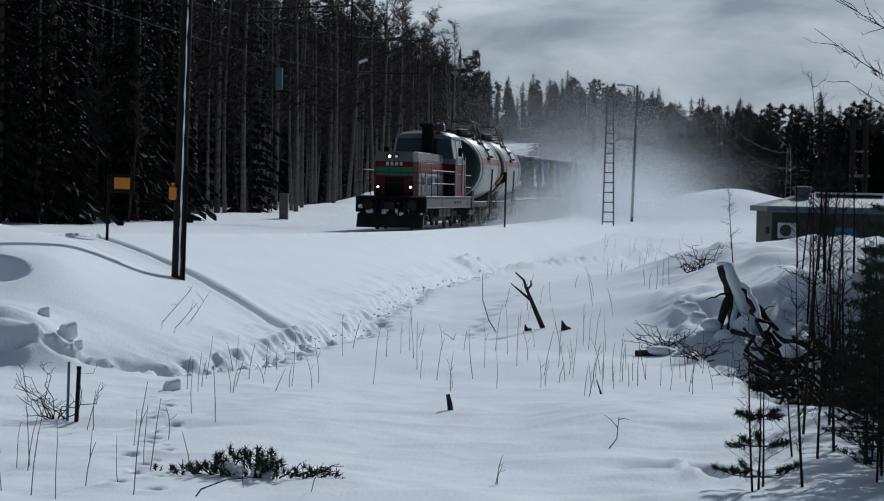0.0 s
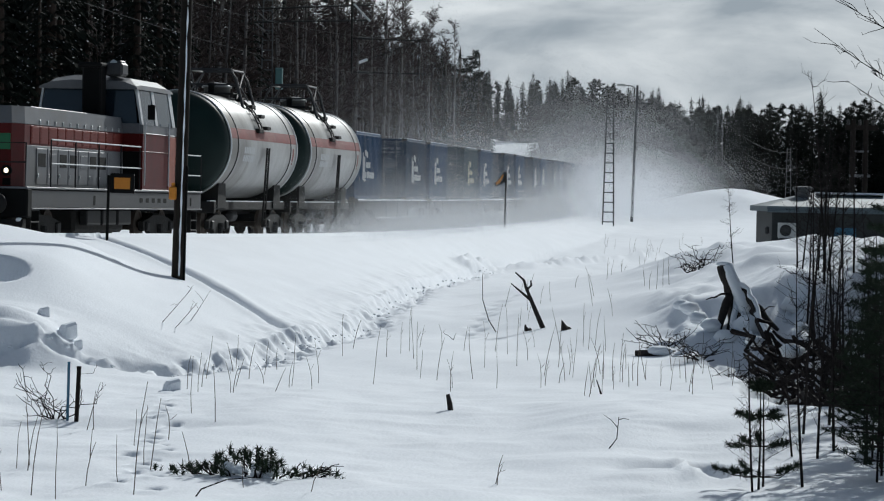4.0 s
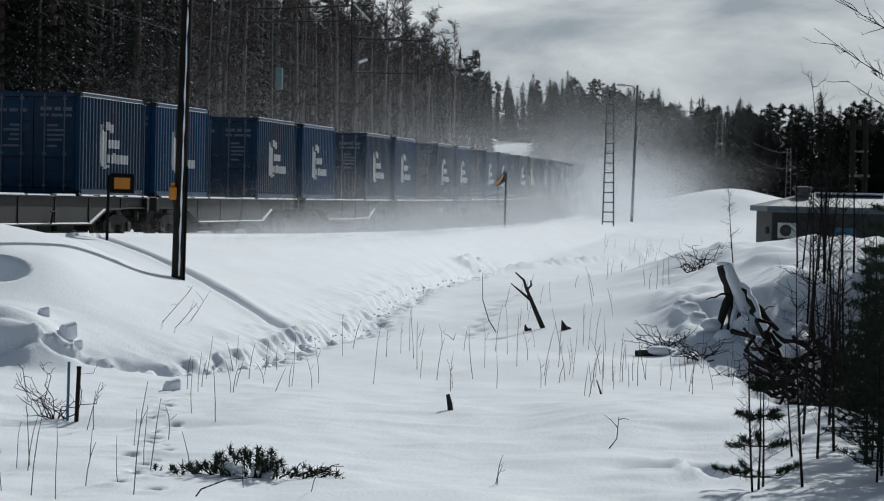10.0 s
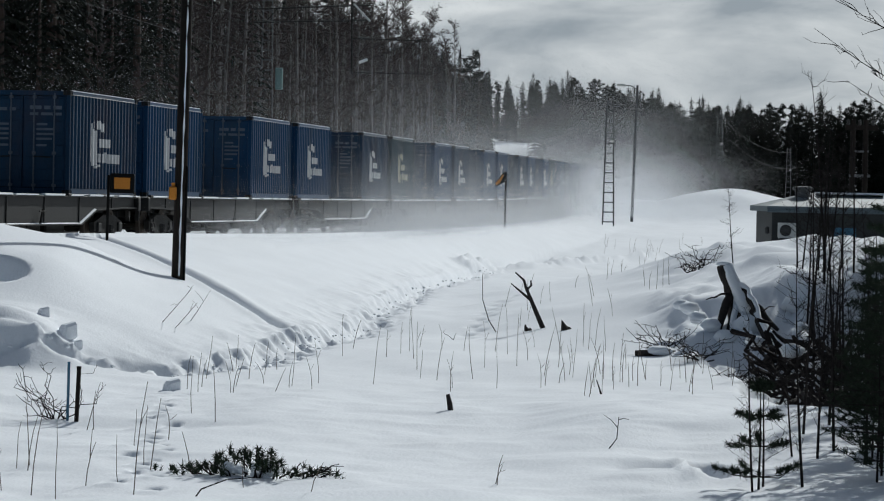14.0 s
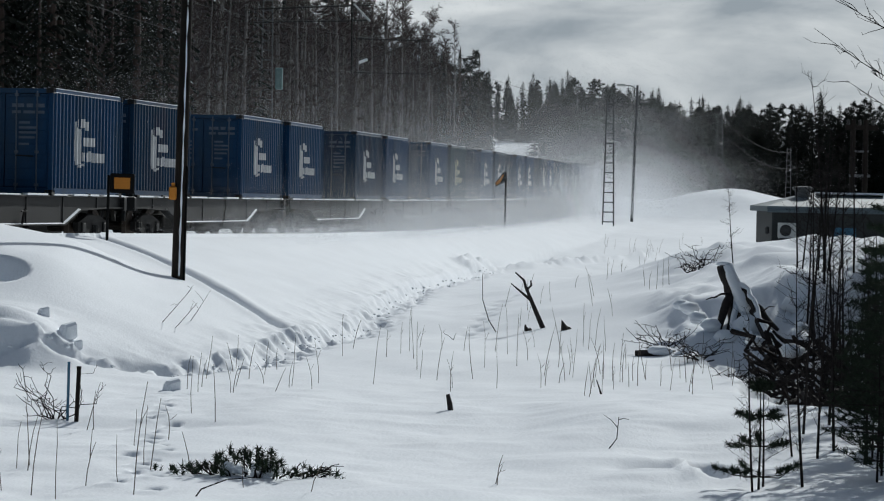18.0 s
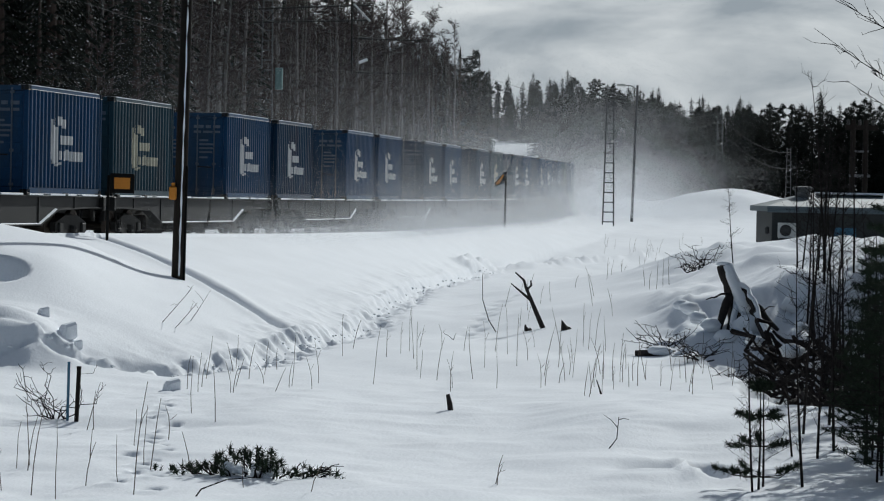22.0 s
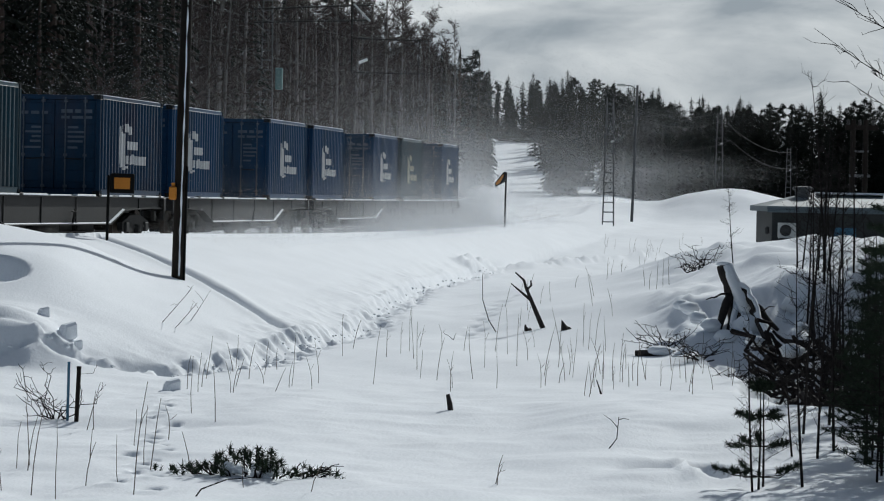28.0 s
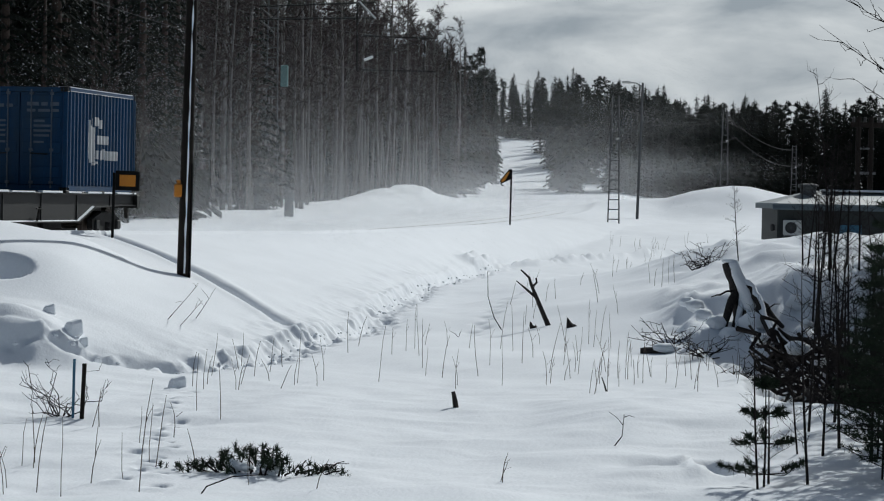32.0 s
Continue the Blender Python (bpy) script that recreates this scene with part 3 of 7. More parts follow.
def container(paint, mark, label):
    """A twenty-foot box container, its floor at height 0: x forward (doors), y to the camera."""
    L, W, H = 6.058, 2.438, 2.591
    hx, hy = L / 2, W / 2
    ob = new("container")
    tagged(ob, label, "container", "containers on the freight train")
    for sx in (-1, 1):
        for sy in (-1, 1):
            part("corner_post", Shape().box(sx * hx, sy * hy, 0.0, sx * (hx - 0.12), sy * (hy - 0.10), H, 0.012), paint, ob)
            for z in (0.0, H - 0.118):
                part("corner_casting", Shape().box(sx * (hx + 0.004), sy * (hy + 0.004), z - 0.002, sx * (hx - 0.178), sy * (hy - 0.162), z + 0.12, 0.015), STEEL_GREY, ob)
    for sy in (-1, 1):
        part("top_rail", Shape().box(-hx + 0.1, sy * hy, H - 0.10, hx - 0.1, sy * (hy - 0.07), H - 0.01, 0.008), paint, ob)
        part("bottom_rail", Shape().box(-hx + 0.1, sy * hy, 0.02, hx - 0.1, sy * (hy - 0.06), 0.17, 0.008), paint, ob)
        # corrugated side
        n, v, f = 20, [], []
        pitch = (L - 0.24) / n
        for i in range(n):
            x0 = -hx + 0.12 + i * pitch
            for fx, d in ((0.0, 0.012), (0.26, 0.012), (0.40, 0.066), (0.86, 0.066)):
                v += [(x0 + fx * pitch, sy * (hy - d), 0.16), (x0 + fx * pitch, sy * (hy - d), H - 0.09)]
        v += [(hx - 0.12, sy * (hy - 0.012), 0.16), (hx - 0.12, sy * (hy - 0.012), H - 0.09)]
        f = [(2 * i, 2 * i + 2, 2 * i + 3, 2 * i + 1) for i in range(len(v) // 2 - 1)]
        part("side_panel", Shape().add(v, f), paint, ob)
        # emblem of plain shapes on the rib tops: a tall figure, three short bars and a long bar
        lg = Shape()

        def plate(x0, z0, x1, z1):
            """A painted patch, laid rib by rib along the corrugation (x grows towards the train's rear)."""
            a, b = sorted((-x0 * 1.0, -x1 * 1.0))
            for i in range(n):
                c0 = -hx + 0.12 + i * pitch
                for f0, f1, d0, d1 in ((0.0, 0.26, 0.012, 0.012), (0.26, 0.40, 0.012, 0.066), (0.40, 0.86, 0.066, 0.066), (0.86, 1.0, 0.066, 0.012)):
                    p, r = c0 + f0 * pitch, c0 + f1 * pitch
                    p2, r2 = max(p, a), min(r, b)
                    if r2 - p2 < 0.004:
                        continue
                    e0 = d0 + (d1 - d0) * (p2 - p) / (r - p) - 0.005
                    e1 = d0 + (d1 - d0) * (r2 - p) / (r - p) - 0.005
                    lg.add([(p2, sy * (hy - e0), z0), (r2, sy * (hy - e1), z0), (r2, sy * (hy - e1), z1), (p2, sy * (hy - e0), z1)], [(0, 1, 2, 3)])
        cx = -0.2
        # row of blocks over three tall strokes that curl at the foot
        for x0, x1, z0, z1 in ((-0.95, -0.76, 1.62, 1.84), (-0.70, -0.52, 1.68, 1.90), (-0.46, -0.08, 1.70, 1.92), (-0.02, 0.34, 1.64, 1.86),
                               (-0.99, -0.90, 0.98, 1.56), (-0.84, -0.62, 0.86, 1.64), (-0.56, -0.42, 0.78, 1.66), (-0.78, -0.66, 1.64, 1.70),
                               (-0.78, -0.52, 0.76, 0.86), (-0.62, -0.24, 0.70, 0.77), (-0.30, -0.12, 0.74, 0.80)):
            plate(cx + x0, z0, cx + x1, z1)
        # two rows of short bars
        for x0, w, z0, z1 in ((-0.34, 0.10, 1.26, 1.52), (-0.18, 0.18, 1.24, 1.46), (0.04, 0.22, 1.24, 1.46), (0.31, 0.20, 1.24, 1.46), (0.56, 0.24, 1.24, 1.46),
                              (-0.34, 0.08, 0.86, 1.10), (-0.20, 0.26, 0.86, 1.08), (0.11, 0.20, 0.84, 1.08), (0.36, 0.09, 0.86, 1.12), (0.50, 0.24, 0.84, 1.08),
                              (0.79, 0.08, 0.86, 1.10), (0.92, 0.24, 0.84, 1.08), (1.21, 0.22, 0.84, 1.08), (1.48, 0.16, 0.84, 1.08)):
            plate(cx + x0, z0, cx + x0 + w, z1)
        part("emblem", lg, mark, ob, "pale emblem of plain painted shapes")
    # roof with shallow swages
    v, f = [], []
    for i in range(25):
        x = -hx + 0.1 + i * (L - 0.2) / 24
        z = H - 0.012 - (0.02 if i % 2 else 0.0)
        v += [(x, -hy + 0.06, z), (x, hy - 0.06, z)]
    f = [(2 * i, 2 * i + 2, 2 * i + 3, 2 * i + 1) for i in range(24)]
    part("roof", Shape().add(v, f), paint, ob)
    part("roof_snow", Shape().box(-hx + 0.2, hy - 0.30, H - 0.01, hx - 0.2, hy - 0.03, H + 0.012, 0.004), SNOW_CAP, ob, "thin drift of snow along the roof edge")
    part("floor", Shape().box(-hx + 0.12, -hy + 0.05, 0.06, hx - 0.12, hy - 0.05, 0.15), STEEL_DARK, ob)
    # plain corrugated rear end
    v = []
    for i in range(10):
        y0 = -hy + 0.1 + i * (W - 0.2) / 10
        for fy, d in ((0.0, 0.01), (0.3, 0.01), (0.42, 0.045), (0.88, 0.045)):
            v += [(-hx + d, y0 + fy * (W - 0.2) / 10, 0.1), (-hx + d, y0 + fy * (W - 0.2) / 10, H - 0.08)]
    v += [(-hx + 0.01, hy - 0.1, 0.1), (-hx + 0.01, hy - 0.1, H - 0.08)]
    part("end_panel", Shape().add(v, [(2 * i, 2 * i + 2, 2 * i + 3, 2 * i + 1) for i in range(len(v) // 2 - 1)]), paint, ob)
    # doors with lock rods and data marks
    part("door_header", Shape().box(hx - 0.09, -hy + 0.1, H - 0.13, hx - 0.01, hy - 0.1, H - 0.01, 0.01), paint, ob)
    part("door_sill", Shape().box(hx - 0.09, -hy + 0.1, 0.02, hx - 0.01, hy - 0.1, 0.17, 0.01), paint, ob)
    for sy in (-1, 1):
        y0, y1 = sorted((sy * 0.01, sy * (hy - 0.11)))
        d = Shape().box(hx - 0.08, y0, 0.18, hx - 0.045, y1, H - 0.14, 0.01)
        door = part("door", d, paint, ob)
        for z in (0.35, 0.95, 1.55, 2.1):
            part("door_panel", Shape().box(hx - 0.045, y0 + 0.06, z, hx - 0.022, y1 - 0.06, z + 0.28, 0.01), paint, door)
        for ry in (0.30, 0.82):
            rod = Shape().tube([(hx - 0.008, sy * ry, 0.10), (hx - 0.008, sy * ry, H - 0.07)], 0.02, 6)
            for z in (0.2, 1.0, H - 0.2):
                rod.box(hx - 0.05, sy * ry - 0.05, z, hx + 0.006, sy * ry + 0.05, z + 0.07, 0.008)
            part("lock_rod", rod, ROD, door, "scuffed blue-grey lock rod")
        part("rod_handle", Shape().tube([(hx + 0.012, sy * 0.30, 0.95), (hx + 0.012, sy * 0.74, 0.93)], 0.016, 5), STEEL_GREY, door)
        rnd = random.Random(9 + sy)

        def mark_bar(y0, z0, y1, z1):
            part("marking_bar", Shape().box(hx - 0.021, y0, z0, hx - 0.017, y1, z1), MARKS, door)
        for z, h in ((2.12, 0.09), (1.97, 0.07)) if sy > 0 else ((2.08, 0.08),):
            y = 0.18
            while y < 0.98:
                w = rnd.choice((0.16, 0.22, 0.30))
                mark_bar(sy * y, z, sy * min(y + w, 1.02), z + h)
                y += w + 0.07
        for z in (1.72, 1.60, 1.48, 1.36, 1.20):
            mark_bar(sy * 0.36, z, sy * (0.36 + rnd.uniform(0.22, 0.5)), z + 0.055)
    return ob


def flat_wagon():
    """A container wagon with fish-belly side sills, its middle at the origin."""
    ob = new("container_wagon")
    tagged(ob, "dark grey flat container wagon dusted with snow", "freight wagon", "wagons of the freight train")
    E, deck = 9.35, 1.28
    o = [(-E, deck), (-E, 0.98), (-8.2, 0.98), (-5.6, 0.92), (-4.3, 0.56), (4.3, 0.56), (5.6, 0.92), (8.2, 0.98), (E, 0.98), (E, deck)]
    for y in (-1.12, 1.12):
        sill = part("side_sill", Shape().prism(o, y - 0.05, y + 0.05), STEEL_GREY, ob, "fish-belly side sill of grimy grey steel")
        # lower flange that follows the belly
        fl = Shape()
        for (xa, za), (xb, zb) in zip(o[1:8], o[2:9]):
            fl.add([(xa, y - 0.13, za), (xb, y - 0.13, zb), (xb, y + 0.13, zb), (xa, y + 0.13, za), (xa, y - 0.13, za + 0.03), (xb, y - 0.13, zb + 0.03), (xb, y + 0.13, zb + 0.03), (xa, y + 0.13, za + 0.03)],
                   [(0, 1, 2, 3), (7, 6, 5, 4), (0, 4, 5, 1), (3, 2, 6, 7)])
        part("lower_flange", fl, STEEL_GREY, sill)
        sn = Shape()
        sy = 1 if y > 0 else -1
        for (xa, za), (xb, zb) in zip(o[3:6], o[4:7]):
            sn.add([(xa, y + sy * 0.05, za + 0.032), (xb, y + sy * 0.05, zb + 0.032), (xb, y + sy * 0.11, zb + 0.032), (xa, y + sy * 0.11, za + 0.032),
                    (xa, y + sy * 0.05, za + 0.06), (xb, y + sy * 0.05, zb + 0.06)], [(3, 2, 5, 4), (0, 1, 2, 3), (0, 4, 5, 1)])
        part("flange_snow", sn, SNOW_CAP, sill, "snow packed on the lower flange")
        part("upper_flange", Shape().box(-E, y - 0.13, deck - 0.03, E, y + 0.13, deck + 0.005, 0.006), STEEL_GREY, sill)
        rn = random.Random(int(y * 100))
        x = -9.2
        while x < 9.0:
            w = rn.uniform(0.9, 2.6)
            part("edge_snow", Shape().box(x, y + sy * 0.02, deck + 0.004, x + w, y + sy * 0.15, deck + rn.uniform(0.03, 0.055), 0.012), SNOW_CAP, sill)
            x += w + rn.uniform(0.1, 0.7)
        for x in (-8.9, -6.2, -3.2, 3.2, 6.2, 8.9):
            part("container_lock", Shape().box(x - 0.12, y + sy * 0.02, deck, x + 0.12, y + sy * 0.15, deck + 0.07, 0.012), STEEL_DARK, sill)
        for x in np.arange(-7.1, 7.2, 2.84):
            foot = float(np.interp(abs(x), (4.3, 5.6, 8.2), (0.60, 0.95, 1.01)))
            part("sill_rib", Shape().box(x - 0.03, y + sy * 0.048, foot, x + 0.03, y + sy * 0.075, deck - 0.03), STEEL_GREY, sill)
        part("foot_step", Shape().tube([(8.9, y + sy * 0.05, 1.0), (8.9, y + sy * 0.12, 0.45), (8.5, y + sy * 0.12, 0.45), (8.5, y + sy * 0.05, 1.0)], 0.02, 5), STEEL_DARK, ob)
        part("hand_brake_stand", Shape().tube([(-1.0, y + sy * 0.1, 0.6), (-1.0, y + sy * 0.16, 0.95)], 0.03, 5).tube([(-1.25, y + sy * 0.16, 0.9), (-0.75, y + sy * 0.16, 0.9)], 0.02, 5), STEEL_DARK, ob)
    for x, w, z in ((-4.4, 1.5, 0.34), (-2.5, 1.1, 0.28), (-0.9, 1.7, 0.36), (1.2, 0.9, 0.30), (2.4, 1.9, 0.26)):
        part("equipment_box", Shape().box(x, -0.75, z, x + w, 0.75, 0.80, 0.04), STEEL_DARK, ob)
    for y in (-0.85, 0.85):
        part("air_reservoir", Shape().lathe([(0.04, -0.95), (0.17, -0.85), (0.17, 0.85), (0.04, 0.95)], "x", 10, (0.3, y, 0.48)), STEEL_DARK, ob, "", True)
        part("brake_rod", Shape().tube([(-5.2, y, 0.38), (5.2, y, 0.38)], 0.03, 5), STEEL_DARK, ob)
    part("centre_sill", Shape().box(-E + 0.1, -0.3, 0.72, E - 0.1, 0.3, deck - 0.05, 0.02), STEEL_DARK, ob)
    for x in (-E + 0.08, -6.1, -3.0, 0.0, 3.0, 6.1, E - 0.08):
        part("cross_beam", Shape().box(x - 0.09, -1.12, 0.98, x + 0.09, 1.12, deck - 0.04, 0.01), STEEL_DARK, ob)
    for x in (-E, E):
        sx = 1 if x > 0 else -1
        part("end_beam", Shape().box(x - sx * 0.12, -1.3, 0.92, x + sx * 0.05, 1.3, deck, 0.02), STEEL_GREY, ob)
        part("end_pedestal", Shape().prism([(x - sx * 0.25, deck), (x - sx * 0.05, deck), (x + sx * 0.05, 0.65), (x - sx * 0.05, 0.65)], 0.92, 1.02), STEEL_DARK, ob)
        part("brake_hose", Shape().tube([(x, 0.4, 0.95), (x + sx * 0.12, 0.42, 0.7), (x + sx * 0.2, 0.42, 0.45)], 0.025, 6), PLASTIC_BLACK, ob)
        coupler(ob, x, sx)
    for x in (-7.2, 7.2):
        bogie(ob, x)
    return ob


def tank_wagon():
    """A cylindrical tank wagon with a red band."""
    ob = new("tank_wagon")
    tagged(ob, "grey-white tank wagon with red band and dark green ends", "tank wagon", "wagons of the freight train")
    R, cz, half = 1.61, 2.91, 4.82
    n = 48
    part("tank", Shape().lathe([(R, -half), (R + 0.004, -half + 0.02), (R + 0.004, half - 0.02), (R, half)], "x", n, (0, 0, cz)), TANK_WHITE, ob, "streaked grey-white steel tank shell", True)
    for sx in (-1, 1):
        dish = [(R - 0.015, sx * (half - 0.05)), (R - 0.03, sx * (half + 0.10)), (1.46, sx * (half + 0.28)), (1.12, sx * (half + 0.43)), (0.6, sx * (half + 0.52)), (0.05, sx * (half + 0.55))]
        part("tank_end", Shape().lathe(dish, "x", n, (0, 0, cz)), TANK_GREEN, ob, "dark green dished tank end", True)
        rim = Shape().lathe([(R + 0.012, sx * half), (R + 0.03, sx * (half - 0.02)), (R + 0.03, sx * (half - 0.10)), (R + 0.012, sx * (half - 0.12))], "x", n, (0, 0, cz))
        part("rim_band", rim, LOGO_WHITE, ob, "white painted tank rim", True)
        part("strap", Shape().lathe([(R + 0.010, sx * (half - 1.05)), (R + 0.022, sx * (half - 1.04)), (R + 0.022, sx * (half - 0.98)), (R + 0.010, sx * (half - 0.97))], "x", n, (0, 0, cz)), STEEL_GREY, ob, "", True)
    for sy in (-1, 1):
        v, f = [], []
        for i in range(6):
            w = math.radians(7 + i * 2.3)
            v += [(-half + 0.13, sy * (R + 0.009) * math.cos(w), cz + (R + 0.009) * math.sin(w)), (half - 0.13, sy * (R + 0.009) * math.cos(w), cz + (R + 0.009) * math.sin(w))]
        f = [(2 * i, 2 * i + 1, 2 * i + 3, 2 * i + 2) for i in range(5)]
        part("red_band", Shape().add(v, f), TANK_RED, ob, "faded red band along the tank")
        # plate of small marks
        v, f, mk = [], [], Shape()
        for r in range(2):
            for c in range(6):
                w0, w1 = math.radians(-8 - r * 9), math.radians(-1 - r * 9)
                x = 1.55 + c * 0.24
                mk.add([(x, sy * (R + 0.008) * math.cos(w0), cz + (R + 0.008) * math.sin(w0)), (x + 0.19, sy * (R + 0.008) * math.cos(w0), cz + (R + 0.008) * math.sin(w0)),
                        (x + 0.19, sy * (R + 0.008) * math.cos(w1), cz + (R + 0.008) * math.sin(w1)), (x, sy * (R + 0.008) * math.cos(w1), cz + (R + 0.008) * math.sin(w1))], [(0, 1, 2, 3)])
        part("marking_plate", mk, LOGO_WHITE, ob, "small white marking plate")
        # side ladder
        ld = Shape()
        for x in (-0.16, 0.16):
            ld.tube([(x, sy * 1.58, 0.55), (x, sy * 1.66, 2.1), (x, sy * 1.70, 2.9)], 0.032, 5)
        for z in np.arange(0.65, 2.9, 0.26):
            ld.tube([(-0.16, sy * (1.58 + 0.05 * (z - 0.55)), z), (0.16, sy * (1.58 + 0.05 * (z - 0.55)), z)], 0.018, 5)
        part("ladder", ld, STEEL_DARK, ob)
        # steps up the shell
        for i in range(4):
            w = math.radians(22 + i * 15)
            y, z = sy * (R + 0.03) * math.cos(w), cz + (R + 0.03) * math.sin(w)
            part("step", Shape().box(-0.26, min(y, y + sy * 0.2), z - 0.06, 0.26, max(y, y + sy * 0.2), z + 0.05, 0.015), STEEL_DARK, ob)
        # hinged ladder that runs down over the shell
        ang = [math.radians(a) for a in (58, 50, 42, 34, 26, 19)]
        for x in (0.15, 0.55):
            part("ladder_rail", Shape().tube([(x + 0.10 * i * (1 - 0.04 * i), sy * (R + 0.10) * math.cos(w), cz + (R + 0.10) * math.sin(w)) for i, w in enumerate(ang)], 0.026, 5), STEEL_DARK, ob)
        for i, w in enumerate(ang):
            part("ladder_rung", Shape().tube([(0.15 + 0.10 * i * (1 - 0.04 * i), sy * (R + 0.11) * math.cos(w), cz + (R + 0.11) * math.sin(w)), (0.62 + 0.10 * i * (1 - 0.04 * i), sy * (R + 0.11) * math.cos(w), cz + (R + 0.11) * math.sin(w))], 0.030, 5), STEEL_DARK, ob)
        part("ladder_stop", Shape().box(0.55, sy * 1.50, cz + 0.44, 1.10, sy * 1.66, cz + 0.58, 0.02), STEEL_DARK, ob)
        part("lattice_brace", Shape().tube([(-0.8, sy * 0.82, cz + 1.50), (0.8, sy * 0.66, cz + 2.35)], 0.028, 5), LOCO_FRAME, ob)
        part("lattice_brace", Shape().tube([(0.8, sy * 0.82, cz + 1.50), (-0.8, sy * 0.66, cz + 2.35)], 0.028, 5), LOCO_FRAME, ob)
        part("top_handrail", Shape().tube([(-0.8, sy * 0.66, cz + 2.40), (0.8, sy * 0.66, cz + 2.40)], 0.034, 6), LOCO_FRAME, ob)
        part("red_patch", Shape().add([(-half + 0.5 + 0.22 * i, sy * (R + 0.008) * math.cos(w), cz + (R + 0.008) * math.sin(w)) for w in (-0.30, -0.12, 0.03) for i in (0, 1)], [(0, 1, 3, 2), (2, 3, 5, 4)]), TANK_RED, ob)
        part("side_sill", Shape().box(-5.3, sy * 1.05 - 0.06, 0.95, 5.3, sy * 1.05 + 0.06, 1.20, 0.015), STEEL_DARK, ob)
        part("sill_snow", Shape().box(-5.2, sy * 1.05 - 0.05, 1.20, 5.2, sy * 1.05 + 0.05, 1.225, 0.01), SNOW_CAP, ob)
    # railing hoops that arch over the platform
    for x in (-0.8, 0.8):
        part("railing_hoop", Shape().tube([(x, -1.05, cz + 1.20), (x, -0.80, cz + 2.10), (x, -0.62, cz + 2.42), (x, 0.62, cz + 2.42), (x, 0.80, cz + 2.10), (x, 1.05, cz + 1.20)], 0.05, 6), LOCO_FRAME, ob)
        part("railing_bar", Shape().tube([(x, -0.82, cz + 1.95), (x, 0.82, cz + 1.95)], 0.03, 5), LOCO_FRAME, ob)
    plat = Shape().box(-0.95, -0.75, cz + R + 0.03, 0.95, 0.75, cz + R + 0.08, 0.01)
    part("top_platform", plat, STEEL_DARK, ob)
    part("hatch_dome", Shape().lathe([(0.42, 1.3), (0.42, R + 0.24), (0.48, R + 0.25), (0.48, R + 0.31), (0.3, R + 0.40), (0.05, R + 0.43)], "z", 20, (0, 0, cz)), TANK_WHITE, ob, "", True)
    part("safety_valve", Shape().lathe([(0.1, 1.4), (0.1, R + 0.30), (0.14, R + 0.31), (0.14, R + 0.38), (0.04, R + 0.40)], "z", 10, (0.75, 0, cz)), STEEL_GREY, ob, "", True)
    part("centre_sill", Shape().box(-5.4, -0.3, 0.8, 5.4, 0.3, 1.2, 0.02), STEEL_DARK, ob)
    for x in (-3.9, 3.9):
        part("saddle", Shape().prism([(x - 0.55, 1.0), (x + 0.55, 1.0), (x + 0.45, 1.75), (x - 0.45, 1.75)], -1.15, 1.15), STEEL_DARK, ob)
    for x in (-5.4, 5.4):
        sx = 1 if x > 0 else -1
        part("end_beam", Shape().box(x - 0.1, -1.3, 0.85, x + 0.1, 1.3, 1.2, 0.02), STEEL_DARK, ob)
        part("brake_hose", Shape().tube([(x, 0.4, 0.95), (x + sx * 0.12, 0.42, 0.7), (x + sx * 0.2, 0.42, 0.45)], 0.025, 6), PLASTIC_BLACK, ob)
        coupler(ob, x, sx)
    part("brake_cylinder", Shape().lathe([(0.05, -0.5), (0.18, -0.5), (0.18, 0.4), (0.05, 0.5)], "x", 12, (1.3, 0.75, 0.75)), STEEL_GREY, ob, "", True)
    for x in (-3.9, 3.9):
        bogie(ob, x)
    return ob


